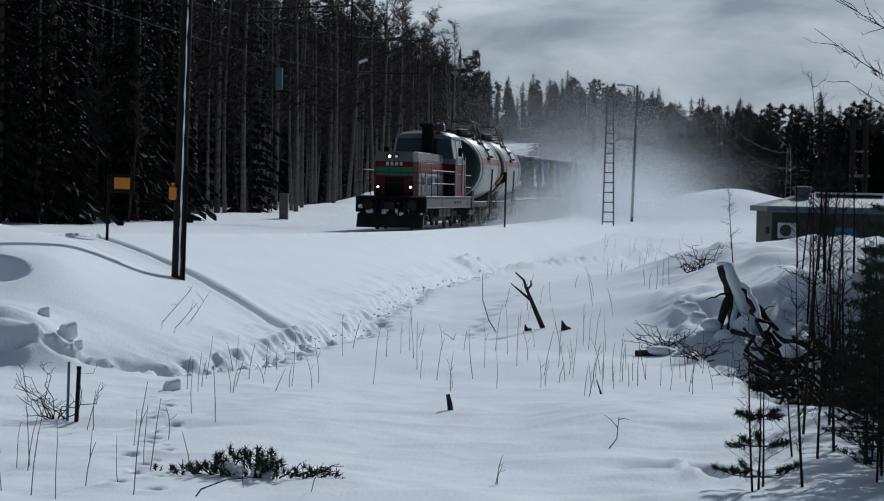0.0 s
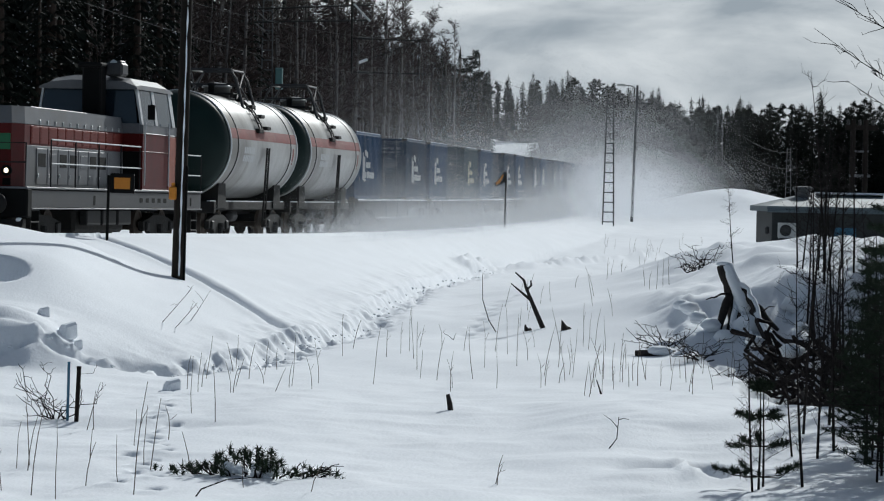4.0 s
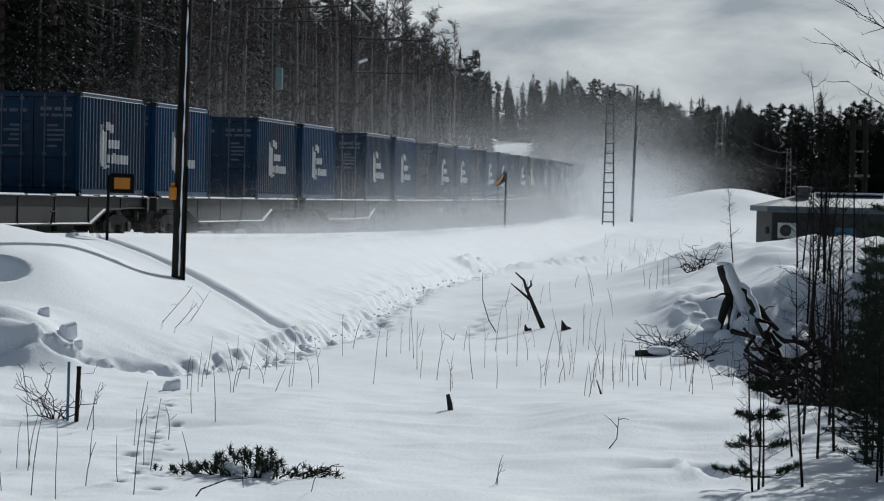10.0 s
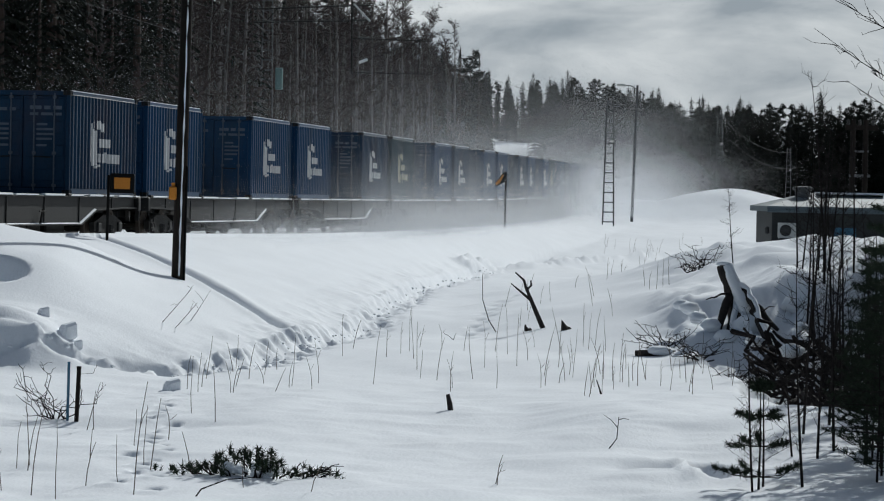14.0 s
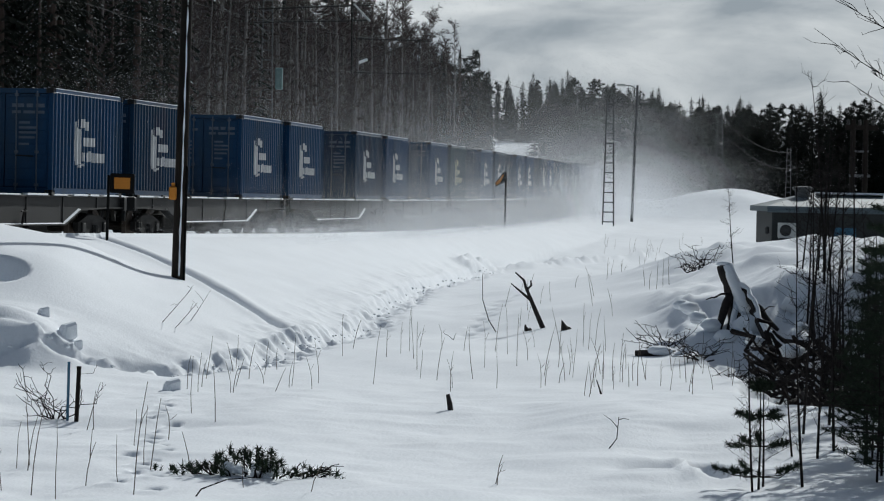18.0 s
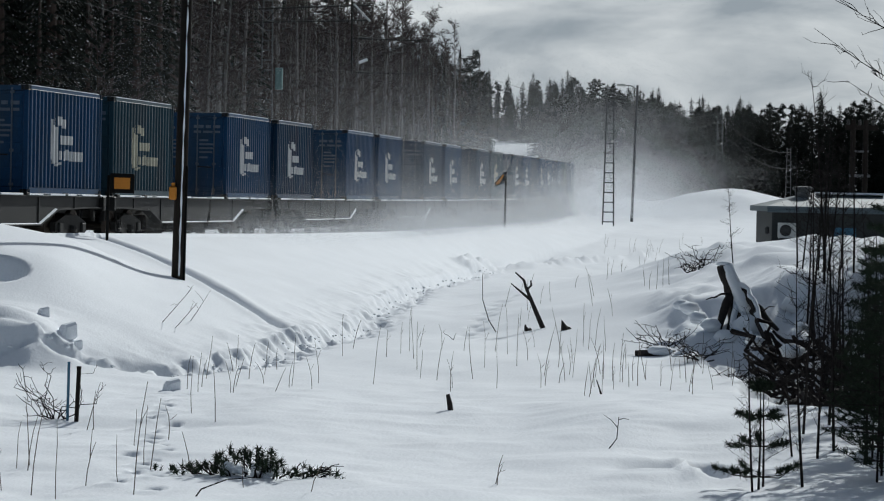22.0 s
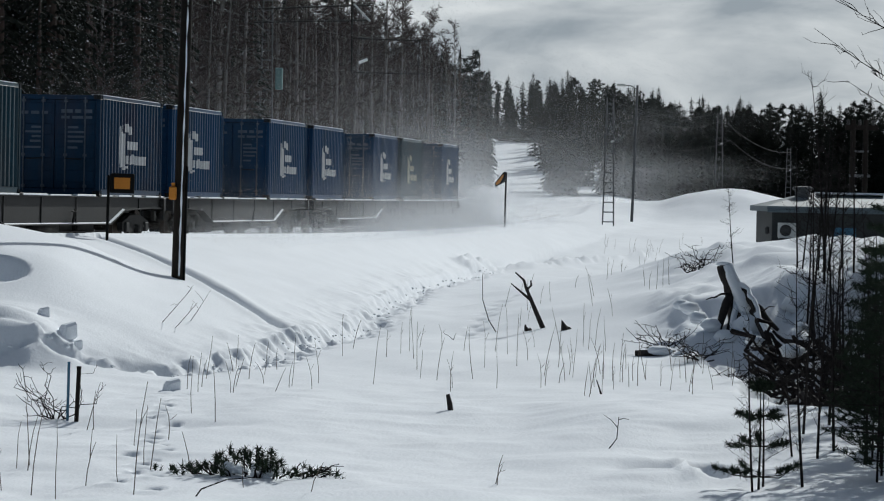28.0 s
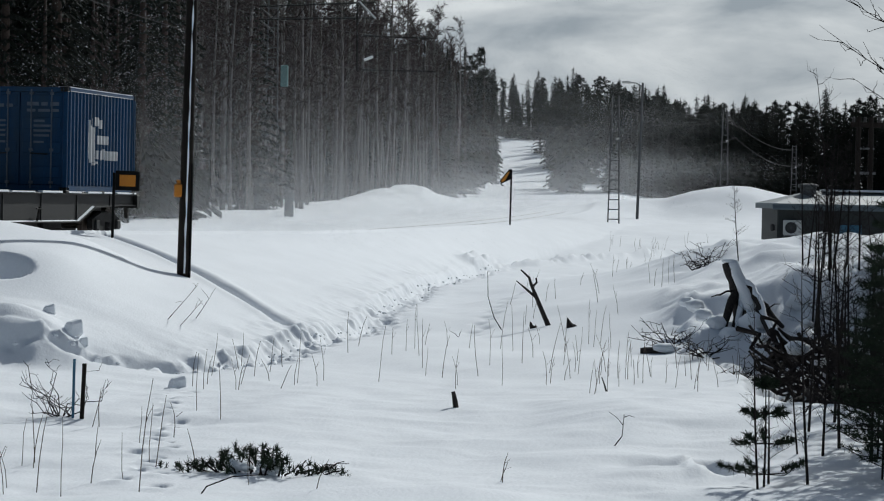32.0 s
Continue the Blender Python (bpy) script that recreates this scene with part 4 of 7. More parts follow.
def locomotive():
    """A red and grey hood diesel locomotive: x forward, its middle at the origin, platform 18 m long."""
    ob = new("locomotive")
    tagged(ob, "red and grey diesel hood locomotive with lit headlamps", "locomotive")
    F, B = 7.25, -9.0         # platform ends
    hf = 6.3                  # front of the long hood
    cf, cb = -2.6, -6.2       # cab
    W, C = 0.98, 1.52         # half widths of hood and cab
    part("frame", Shape().box(B, -1.5, 0.98, F - 0.3, 1.5, 1.42, 0.03), LOCO_FRAME, ob, "dark grey frame beam with slots")
    for sy in (-1, 1):
        for x in (-5.2, -4.6, -4.0, -3.4, -2.8):
            part("frame_slot", Shape().box(x, sy * 1.5, 1.14, x + 0.28, sy * 1.508, 1.26), LOCO_BLACK, ob)
        for x in (1.6, -7.9):
            part("frame_slot", Shape().box(x, sy * 1.5, 1.06, x + 0.15, sy * 1.508, 1.3), LOCO_BLACK, ob)
        part("running_board", Shape().box(B, sy * 1.22 - 0.34, 1.43, F, sy * 1.22 + 0.32, 1.48, 0.01), LOCO_GREY, ob)
        # edge kept pale to stand in for light thrown up by the snow
        part("frame_flange", Shape().box(B, sy * 1.44, 0.95, F - 0.4, sy * 1.54, 0.985, 0.006), LOCO_GREY, ob, "lower edge of the frame, painted pale as snow-lit")
    # long hood with bevelled front corners
    plan = [(cf, -W), (hf - 0.5, -W), (hf, -W + 0.16), (hf, W - 0.16), (hf - 0.5, W), (cf, W)]

    def storey(z0, z1, grow=0.0, top=0.0):
        n = len(plan)
        v = [(x + (grow if x > 0 else 0), y + math.copysign(grow, y), z0) for x, y in plan] + [(x - (top if x > 0 else 0), y - math.copysign(top * 0.4, y), z1) for x, y in plan]
        return Shape().add(v, [tuple(range(n)), tuple(range(2 * n - 1, n - 1, -1))] + [(i, (i + 1) % n, (i + 1) % n + n, i + n) for i in range(n)])
    part("hood", storey(1.48, 2.98), LOCO_RED, ob, "deep red engine hood")
    part("hood_top", storey(2.985, 3.40, 0.01, 0.14), LOCO_GREY, ob, "light grey hood top")
    part("hood_ridge", Shape().box(cf, -0.6, 3.36, hf - 2.2, 0.6, 3.45, 0.04), LOCO_GREY, ob)
    for y0, y1 in ((-0.80, -0.28), (-0.26, 0.26), (0.28, 0.80)):
        part("green_panel", Shape().box(hf, y0, 2.36, hf + 0.02, y1, 2.74, 0.005), LOCO_GREEN, ob, "bright green nose panel")
    for i in range(4):
        part("number_bar", Shape().box(hf + 0.002, -0.38 + i * 0.2, 2.80, hf + 0.008, -0.26 + i * 0.2, 2.95), LOGO_WHITE, ob, "pale bar on the nose")
    part("nose_door", Shape().box(hf, -0.42, 1.52, hf + 0.015, 0.42, 2.28, 0.005), LOCO_BLACK, ob, "black nose door")
    for y in (-0.82, 0.62):
        part("nose_grille", Shape().box(hf, y, 1.52, hf + 0.012, y + 0.2, 1.68, 0.004), LOCO_BLACK, ob)
    for sy in (-1, 1):
        part("lower_side", Shape().box(cf, sy * W, 1.49, hf - 0.6, sy * (W + 0.012), 2.48, 0.004), LOCO_GREY, ob, "light grey lower hood side")
        for i, x in enumerate(np.arange(-1.9, 4.8, 0.86)):
            door = part("hood_door", Shape().box(x, sy * (W + 0.012), 1.55, x + 0.8, sy * (W + 0.035), 2.42, 0.01), LOCO_GREY, ob, "light grey engine-room door")
            part("louvre", Shape().box(x + 0.12, sy * (W + 0.034), 1.98, x + 0.68, sy * (W + 0.044), 2.30, 0.004), LOCO_BLACK if i % 3 else LOCO_GREY, door)
            part("door_latch", Shape().box(x + 0.70, sy * (W + 0.034), 1.72, x + 0.75, sy * (W + 0.06), 1.80, 0.005), STEEL_BARE, door)
        for i, x in enumerate(np.arange(-2.3, 5.0, 0.7)):
            g = Shape().box(x, sy * W, 2.52, x + 0.64, sy * (W + 0.018), 2.95, 0.006)
            for z in np.arange(2.56, 2.92, 0.08):
                g.box(x + 0.05, sy * (W + 0.018), z, x + 0.59, sy * (W + 0.030), z + 0.035)
            part("side_grille", g, LOCO_SUNLIT_RED, ob, "red slatted side grille")
        for x in np.arange(-2.2, 5.2, 0.62):
            part("top_clamp", Shape().box(x, sy * W - 0.02, 3.0, x + 0.06, sy * W + 0.03, 3.10, 0.01), STEEL_BARE, ob)
        # cab side: black below, red band, window band leaning in
        part("cab_side", Shape().box(cb, sy * C, 1.48, cf, sy * (C - 0.07), 2.50, 0.015), LOCO_RED, ob, "deep red lower cab side")
        part("cab_side_band", Shape().box(cb, sy * (C + 0.004), 2.505, cf, sy * (C - 0.066), 2.98, 0.01), LOCO_RED, ob, "deep red band under the cab windows")
        part("cab_door", Shape().box(cb + 0.2, sy * C, 1.52, cb + 1.0, sy * (C + 0.02), 2.95, 0.01), LOCO_DOOR_RED, ob, "light orange-red cab door panel")
        for x0, x1 in ((cf - 0.30, cf - 0.12), (cf - 1.75, cf - 1.50), (cb + 0.05, cb + 0.35)):
            part("window_pillar", Shape().add([(x, sy * (C - 0.01 - 0.20 * k - d), 2.985 + 1.20 * k) for k in (0, 1) for d in (0, 0.06) for x in (x0, x1)],
                 [(0, 1, 5, 4), (2, 6, 7, 3), (0, 4, 6, 2), (1, 3, 7, 5)]), LOGO_WHITE, ob, "white window pillar of the cab")
        part("window_sill", Shape().box(cb, sy * (C + 0.01), 2.985, cf, sy * (C - 0.08), 3.22, 0.015), LOCO_GREY, ob)
        for x0, x1 in ((cf - 1.50, cf - 0.30), (cb + 0.35, cf - 1.75)):
            part("side_window", Shape().add([(x, sy * (C - 0.03 - 0.20 * k - d), 2.99 + 1.19 * k) for k in (0, 1) for d in (0, 0.02) for x in (x0, x1)],
                 [(0, 1, 5, 4), (2, 6, 7, 3), (0, 4, 6, 2), (1, 3, 7, 5)]), GLASS_DARK, ob, "dark cab window")
        part("mirror", Shape().box(cf - 0.1, sy * (C + 0.12), 3.35, cf - 0.04, sy * (C + 0.32), 3.75, 0.02), LOCO_BLACK, ob)
        for x in (cb + 0.1, cb + 1.08, cf - 0.10):
            part("grab_rail", Shape().tube([(x, sy * (C + 0.05), 1.6), (x, sy * (C + 0.05), 3.35)], 0.022, 6), LOGO_WHITE, ob)
        # handrails
        for z in (2.05, 2.62):
            part("handrail", Shape().tube([(cf + 0.1, sy * 1.52, z), (2.0, sy * 1.52, z), (5.4, sy * 1.52, z)], 0.020, 6), LOGO_WHITE, ob)
            part("handrail", Shape().tube([(B + 0.1, sy * 1.5, z - 0.12), (cb - 0.5, sy * 1.5, z - 0.12)], 0.020, 6), LOGO_WHITE, ob)
        for x in (cf + 0.2, -0.6, 1.4, 3.4, 5.4, B + 0.12, cb - 0.5):
            part("rail_post", Shape().tube([(x, sy * 1.52, 1.45), (x, sy * 1.52, 2.62 if x > cf else 2.5)], 0.020, 6), STEEL_GREY, ob)
        # corner steps
        for x in (F - 0.9, B + 0.6):
            for i in range(4):
                part("step", Shape().box(x - 0.3, sy * 1.3 - 0.15, 0.35 + i * 0.28, x + 0.3, sy * 1.3 + 0.15, 0.39 + i * 0.28, 0.006), STEEL_DARK, ob)
            for dx in (-0.33, 0.30):
                part("step_hanger", Shape().box(x + dx, sy * 1.3 - 0.15, 0.3, x + dx + 0.03, sy * 1.3 + 0.15, 1.45), STEEL_DARK, ob)
    # cab front and back
    part("cab_front", Shape().box(cf - 0.12, -C + 0.07, 1.48, cf, C - 0.07, 2.50, 0.01), LOCO_BLACK, ob, "black cab front")
    part("cab_front_band", Shape().box(cf - 0.12, -C + 0.07, 2.505, cf + 0.004, C - 0.07, 2.98, 0.01), LOCO_RED, ob, "deep red band on the cab front")
    part("cab_front_sill", Shape().box(cf - 0.12, -C + 0.08, 2.985, cf + 0.008, C - 0.08, 3.25, 0.01), LOCO_GREY, ob)
    part("cab_back", Shape().box(cb + 0.12, -C + 0.07, 1.48, cb, C - 0.07, 3.25, 0.01), LOCO_GREY, ob)
    for x, sx in ((cf, 1), (cb, -1)):
        for y0, y1 in ((-1.36, -0.06), (0.06, 1.36)):
            o = [(x - sx * 0.02, y0, 3.26), (x - sx * 0.02, y1, 3.26), (x - sx * 0.14, y1 * 0.90, 4.17), (x - sx * 0.14, y0 * 0.90, 4.17)]
            part("windscreen", Shape().add(o + [(px_ - sx * 0.03, py_, pz_) for px_, py_, pz_ in o], [(0, 1, 2, 3), (7, 6, 5, 4), (0, 4, 5, 1), (1, 5, 6, 2), (2, 6, 7, 3), (3, 7, 4, 0)]), GLASS_DARK, ob, "dark windscreen")
    roof = [(-1.36, 4.16), (1.36, 4.16), (1.33, 4.28), (1.02, 4.46), (0.5, 4.54), (-0.5, 4.54), (-1.02, 4.46), (-1.33, 4.28)]
    nr = len(roof)
    v = [(x, y * k, 4.16 + (z - 4.16) * g) for x, k, g in ((cf + 0.02, 1.0, 0.62), (cf - 0.45, 1.0, 1.0), (cb + 0.45, 1.0, 1.0), (cb - 0.02, 1.0, 0.62)) for y, z in roof]
    f = [tuple(range(nr)), tuple(range(4 * nr - 1, 3 * nr - 1, -1))]
    for j in range(3):
        f += [(j * nr + i, j * nr + (i + 1) % nr, (j + 1) * nr + (i + 1) % nr, (j + 1) * nr + i) for i in range(nr)]
    part("cab_roof", Shape().add(v, f), LOCO_GREY, ob, "bevelled light grey cab roof")
    part("exhaust_stack", Shape().box(cf + 0.06, 0.0, 3.38, cf + 0.60, 0.52, 4.80, 0.05).box(cf + 0.0, -0.10, 4.70, cf + 0.7, 0.56, 4.84, 0.05), LOCO_BLACK, ob, "square soot-black exhaust stack")
    part("stack_silencer", Shape().box(cf - 0.45, 0.50, 4.50, cf + 0.15, 0.98, 4.86, 0.06).box(cf - 0.40, 0.56, 4.86, cf + 0.05, 0.92, 4.92, 0.03), LOCO_FRAME, ob, "dark box with bright edge beside the stack")
    part("horn_box", Shape().tube([(cf - 0.4, 0.72, 4.4), (cf - 0.4, 0.72, 4.80), (cf + 0.1, 0.72, 4.84)], [0.03, 0.05, 0.10], 8), STEEL_BARE, ob, "bright horn cluster on the roof")
    part("roof_aerial", Shape().tube([(cb + 0.6, 0.9, 4.44), (cb + 0.6, 0.9, 4.70)], 0.02, 5), STEEL_DARK, ob)
    part("rear_hood", Shape().box(B + 1.0, -1.0, 1.48, cb, 1.0, 3.05, 0.05), LOCO_GREY, ob, "short grey rear hood")
    # lamps
    for y, m in ((-0.14, LAMP_ON), (0.16, LAMP_DIM)):
        hs = part("lamp_housing", Shape().lathe([(0.13, hf - 0.35), (0.13, hf - 0.05), (0.105, hf - 0.045)], "x", 16, (0, y - 0.1, 3.20)), STEEL_GREY, ob, "", True)
        part("top_headlamp", Shape().lathe([(0.065, hf - 0.06), (0.065, hf - 0.035), (0.02, hf - 0.02)], "x", 16, (0, y - 0.1, 3.20)), m, hs, "round upper headlamp", True)
    for y in (-0.72, 0.72):
        hs = part("lamp_housing", Shape().lathe([(0.13, hf - 0.02), (0.13, hf + 0.05), (0.10, hf + 0.055)], "x", 16, (0, y, 1.86)), LOCO_BLACK, ob, "", True)
        part("headlamp", Shape().lathe([(0.055, hf + 0.03), (0.055, hf + 0.058), (0.02, hf + 0.07)], "x", 16, (0, y, 1.86)), LAMP_ON, hs, "lit round headlamp", True)
    # front railing, buffer beam, plough
    for sy in (-1, 1):
        part("front_rail", Shape().tube([(F, sy * 0.75, 1.45), (F, sy * 0.75, 2.5), (F, sy * 1.5, 2.5), (F, sy * 1.5, 1.45)], 0.022, 6), STEEL_GREY, ob)
    part("front_rail", Shape().tube([(F, -1.5, 2.05), (F, -0.75, 2.05), (F, 0.75, 2.05), (F, 1.5, 2.05)], 0.02, 6), STEEL_GREY, ob)
    part("front_rail", Shape().tube([(F, -0.75, 2.5), (F, 0.75, 2.5)], 0.02, 6), STEEL_GREY, ob)
    part("buffer_beam", Shape().box(F - 0.35, -1.55, 0.75, F, 1.55, 1.45, 0.04), LOCO_BLACK, ob)
    rn_ = random.Random(44)
    for i in range(16):
        y, z = rn_.uniform(-1.35, 1.35), rn_.uniform(0.45, 1.2)
        w, h = rn_.uniform(0.05, 0.22), rn_.uniform(0.06, 0.30)
        part("beam_snow", Shape().lathe([(0.02, -h), (w * 0.6, -h * 0.55), (w, -0.05), (w * 0.8, h * 0.35), (0.02, h * 0.5)], "z", 7, (F - w * 0.55, y, z)), SNOW_CAP, ob, "snow caked on the buffer beam", True)
    pl = [(F - 0.2, 0.12), (F + 0.35, 0.10), (F + 0.25, 0.35), (F - 0.02, 0.72), (F - 0.2, 0.72)]
    part("snow_plough", Shape().prism(pl, -1.45, 1.45), STEEL_DARK, ob, "dark steel snow plough caked with snow")
    for y in (0.35, -0.35, 0.6, -0.62):
        part("brake_hose", Shape().tube([(F, y, 1.25), (F + 0.25, y * 1.08, 1.1), (F + 0.3, y * 1.08, 0.7), (F + 0.15, y * 1.02, 0.6)], 0.032, 6), STEEL_GREY, ob)
    for sx, x in ((1, F), (-1, B)):
        coupler(ob, x, sx)
    for sy in (-1, 1):
        part("buffer", Shape().lathe([(0.10, F), (0.10, F + 0.4), (0.24, F + 0.42), (0.24, F + 0.47), (0.05, F + 0.48)], "x", 14, (0, sy * 0.95, 1.08)), STEEL_DARK, ob, "", True)
        for x in (-2.0, -0.6, 0.8):
            part("battery_box", Shape().box(x, sy * 1.2, 0.55, x + 1.2, sy * 1.42, 0.94, 0.03), STEEL_GREY, ob)
    part("fuel_tank", Shape().box(-2.2, -1.15, 0.35, 2.2, 1.15, 0.98, 0.08), STEEL_DARK, ob)
    for x in (-6.0, 4.6):
        bogie(ob, x, 2.4)
    return ob


FIRST = -28.96            # front of the first wagon's rear load at 6 s
PITCH = 19.6
moving(locomotive(), -76.1)
tank = tank_wagon()
moving(tank, -59.1)
moving(copy_thing(tank, pose(0, 0, 0)), -47.2)
wagon = flat_wagon()
boxes = {"b": container(BLUE, LOGO_WHITE, "blue corrugated freight container with white emblem"),
         "n": container(NAVY, LOGO_WHITE, "deep blue corrugated freight container with white emblem"),
         "t": container(TEAL, LOGO_CREAM, "faded dark teal freight container with yellowed emblem")}
LOADS = "bnbtbnbnbnbnbbbntbnbbnbbtbnbbnbntnbbbbtb"
used = set()
for i in range(20):
    c = FIRST + PITCH * i
    moving(wagon if i == 0 else copy_thing(wagon, pose(0, 0, 0)), c - 3.21)
    for j, off in ((0, -9.45), (1, 3.03)):
        kind = LOADS[2 * i + j]
        ob = boxes[kind] if kind not in used else copy_thing(boxes[kind], pose(0, 0, 0))
        used.add(kind)
        ob["lift"] = 1.30
        moving(ob, c + off)


# ---- masts, poles and signs ----
def upright(name, label, category, x, y, lean=0.0, lean2=0.0, group=""):
    """An Empty at a thing's foot on the snow."""
    ob = new(name)
    ob.matrix_basis = pose(x, y, gz(x, y) - 0.05, lean2, lean, 0)
    return tagged(ob, label, category, group)


pole = upright("utility_pole", "dark creosoted wooden pole with snow-crusted side", "pole", -5.64, 61.6, 0.9)
pole.matrix_basis = pole.matrix_basis @ Matrix.Scale(1.066, 4)
part("shaft", Shape().tube([(0, 0, -0.6), (0, 0, 4.0), (0, 0, 9.5)], [0.132, 0.12, 0.10], 14), WOOD_DARK, pole, "", True)
part("ice_strip", Shape().tube([(0.03 + 0.005 * math.sin(i * 1.9), -0.118 + 0.004 * i / 3, 0.1 + i * 0.3) for i in range(30)], [0.020 + 0.007 * math.sin(i * 2.7) for i in range(30)], 6), SNOW_CAP, pole, "strip of snow frozen to the pole", True)
part("junction_box", Shape().box(-0.22, -0.18, 1.62, -0.07, -0.02, 1.88, 0.02), YELLOW, pole, "small yellow box")
part("box_cap", Shape().box(-0.18, -0.12, 1.88, -0.11, -0.05, 1.96, 0.01), YELLOW, pole)
part("cable_guard", Shape().tube([(0.13, -0.06, 0.0), (0.12, -0.06, 2.3)], 0.025, 6), SIGN_BACK, pole)

sx_, sy_ = -7.99, 68.6
sg = upright("speed_sign", "orange-yellow rectangular board with black border on a thin post", "sign", sx_, sy_, 0.8)
part("post", Shape().tube([(0.0, 0.05, -0.3), (0.0, 0.05, 1.62)], 0.035, 8), SIGN_BACK, sg)
part("board", Shape().box(0.04, -0.03, 1.20, 0.62, 0.03, 1.67, 0.015), SIGN_BACK, sg, "black sign board")
part("face", Shape().box(0.14, -0.036, 1.30, 0.52, -0.028, 1.57, 0.004), YELLOW, sg, "orange-yellow sign face")

fg = upright("marker_flag_sign", "small triangular yellow marker board on a dark post", "sign", 3.08, 142.8, 0.6)
part("post", Shape().tube([(0, 0, -0.3), (0, 0, 2.75)], 0.045, 8), SIGN_BACK, fg)
part("board", Shape().prism([(0.02, 2.8), (-0.12, 2.8), (-0.56, 2.22), (-0.50, 2.06), (0.02, 2.32)], -0.05, -0.01), SIGN_BACK, fg, "black triangular board")
part("face", Shape().prism([(-0.10, 2.66), (-0.16, 2.66), (-0.50, 2.23), (-0.47, 2.14), (-0.30, 2.24)], -0.058, -0.048), YELLOW, fg, "yellow stripe along the slanting edge")


def lattice_mast(x, y, h, name="lattice_mast", w=0.36, lean=0.0):
    """A ladder-like steel mast with two legs and rungs."""
    ob = upright(name, "galvanised steel lattice mast of the overhead line", "mast", x, y, lean, group="overhead line masts")
    for sx in (-1, 1):
        part("leg", Shape().tube([(sx * w, 0, -0.4), (sx * w * 0.55, 0, h)], 0.045, 4), GALV, ob)
    for i, z in enumerate(np.arange(0.25, h - 0.2, 0.62)):
        ww = w * (1 - 0.45 * z / h)
        part("rung", Shape().box(-ww, -0.03, z, ww, 0.03, z + 0.07, 0.008), GALV, ob)
    return ob


def cantilever(ob, z, reach, w=0.02):
    """A bracket that carries the wire."""
    part("bracket", Shape().tube([(0, 0, z), (reach, 0, z + 0.35)], w, 6).tube([(0, 0, z + 1.1), (reach * 0.75, 0, z + 0.3)], w, 6), GALV, ob)
    part("insulator", Shape().tube([(reach * 0.1, 0, z + 0.035), (reach * 0.3, 0, z + 0.105)], 0.06, 8), PLASTIC_WHITE, ob, "pale insulator")


m1 = lattice_mast(10.45, 182.0, 8.1)
cantilever(m1, 5.3, 0.9)
m2 = lattice_mast(23.6, 247.0, 8.0)
cantilever(m2, 5.3, 0.9)
m3 = lattice_mast(39.5, 330.0, 7.9)
cantilever(m3, 5.3, 0.9)

lp = upright("street_lamp", "slender grey lamp post with a short arm", "lamp post", 13.65, 208.0, 1.3)
part("post", Shape().tube([(0, 0, -0.4), (0, 0, 9.9)], [0.11, 0.085], 10), GALV, lp)
part("arm", Shape().tube([(0, 0, 9.6), (-0.5, -0.1, 9.85), (-0.9, -0.1, 9.85)], 0.04, 6), GALV, lp)
part("lamp_head", Shape().box(-1.5, -0.22, 9.78, -0.85, 0.02, 9.95, 0.04), PLASTIC_WHITE, lp, "pale lamp head")

# mast with the dropped contact-wire bracket, behind the train
bm_ = lattice_mast(-11.2, 181.0, 16.0, w=0.45)
part("equipment_box", Shape().box(0.55, -0.4, 7.75, 1.0, 0.3, 9.1, 0.05), TEAL_PAINT, bm_, "teal equipment cabinet on the mast")
for i in range(4):
    part("conductor_stub", Shape().tube([(-0.3, -0.4, 9 + i * 1.2), (-0.9, -0.5, 10.1 + i * 1.2)], 0.035, 5), GALV, bm_)



def hung(*pts):
    """World points in the mast's own space."""
    o = bm_.matrix_basis.translation
    return [tuple(Vector(q) - o) for q in pts]


for z0, z1 in ((12.07, 11.45), (11.30, 10.65)):
    part("portal_chord", Shape().tube(hung((-11.2, 168.0, z0 + 0.08), (-4.06, 152.0, z1)), 0.05, 4), STEEL_DARK, bm_, "dark chord of the portal beam")
for i in range(9):
    t0, t1 = i / 9, (i + 1) / 9
    lo, hi = (lambda t: (-11.2 + 7.14 * t, 168.0 - 16 * t, 11.38 - 0.73 * t)), (lambda t: (-11.2 + 7.14 * t, 168.0 - 16 * t, 12.15 - 0.70 * t))
    part("portal_brace", Shape().tube(hung(lo(t0) if i % 2 else hi(t0), hi(t1) if i % 2 else lo(t1)), 0.03, 4), STEEL_DARK, bm_)
part("portal_beam", Shape().tube(hung((-11.2, 181.0, 12.2), (-11.2, 168.0, 12.15)), 0.06, 4).tube(hung((-11.2, 181.0, 11.4), (-11.2, 168.0, 11.38)), 0.06, 4), STEEL_DARK, bm_)
for x in (-9.2, -6.6, -5.4):
    part("insulator", Shape().lathe([(0.05, 0.0), (0.13, 0.05), (0.15, 0.16), (0.10, 0.26), (0.04, 0.30)], "z", 10, hung((x, 152 - (x + 4.06) * 2.24, 11.62 - (x + 4.06) * 0.1))[0]), STEEL_DARK, bm_, "", True)
hg = part("hanger", Shape().tube(hung((-4.93, 152.0, 7.80), (-5.0, 152.0, 12.6)), 0.055, 6), STEEL_DARK, bm_, "dark hanging contact wire bracket")
part("lower_arm", Shape().tube(hung((-4.99, 152.0, 7.90), (-2.8, 151.8, 7.87), (-0.74, 151.7, 7.86)), 0.032, 6), STEEL_DARK, hg)
part("upper_arm", Shape().tube(hung((-4.97, 152.0, 9.68), (-2.8, 151.9, 9.64), (-0.77, 151.8, 9.60)), 0.036, 6), STEEL_DARK, hg)
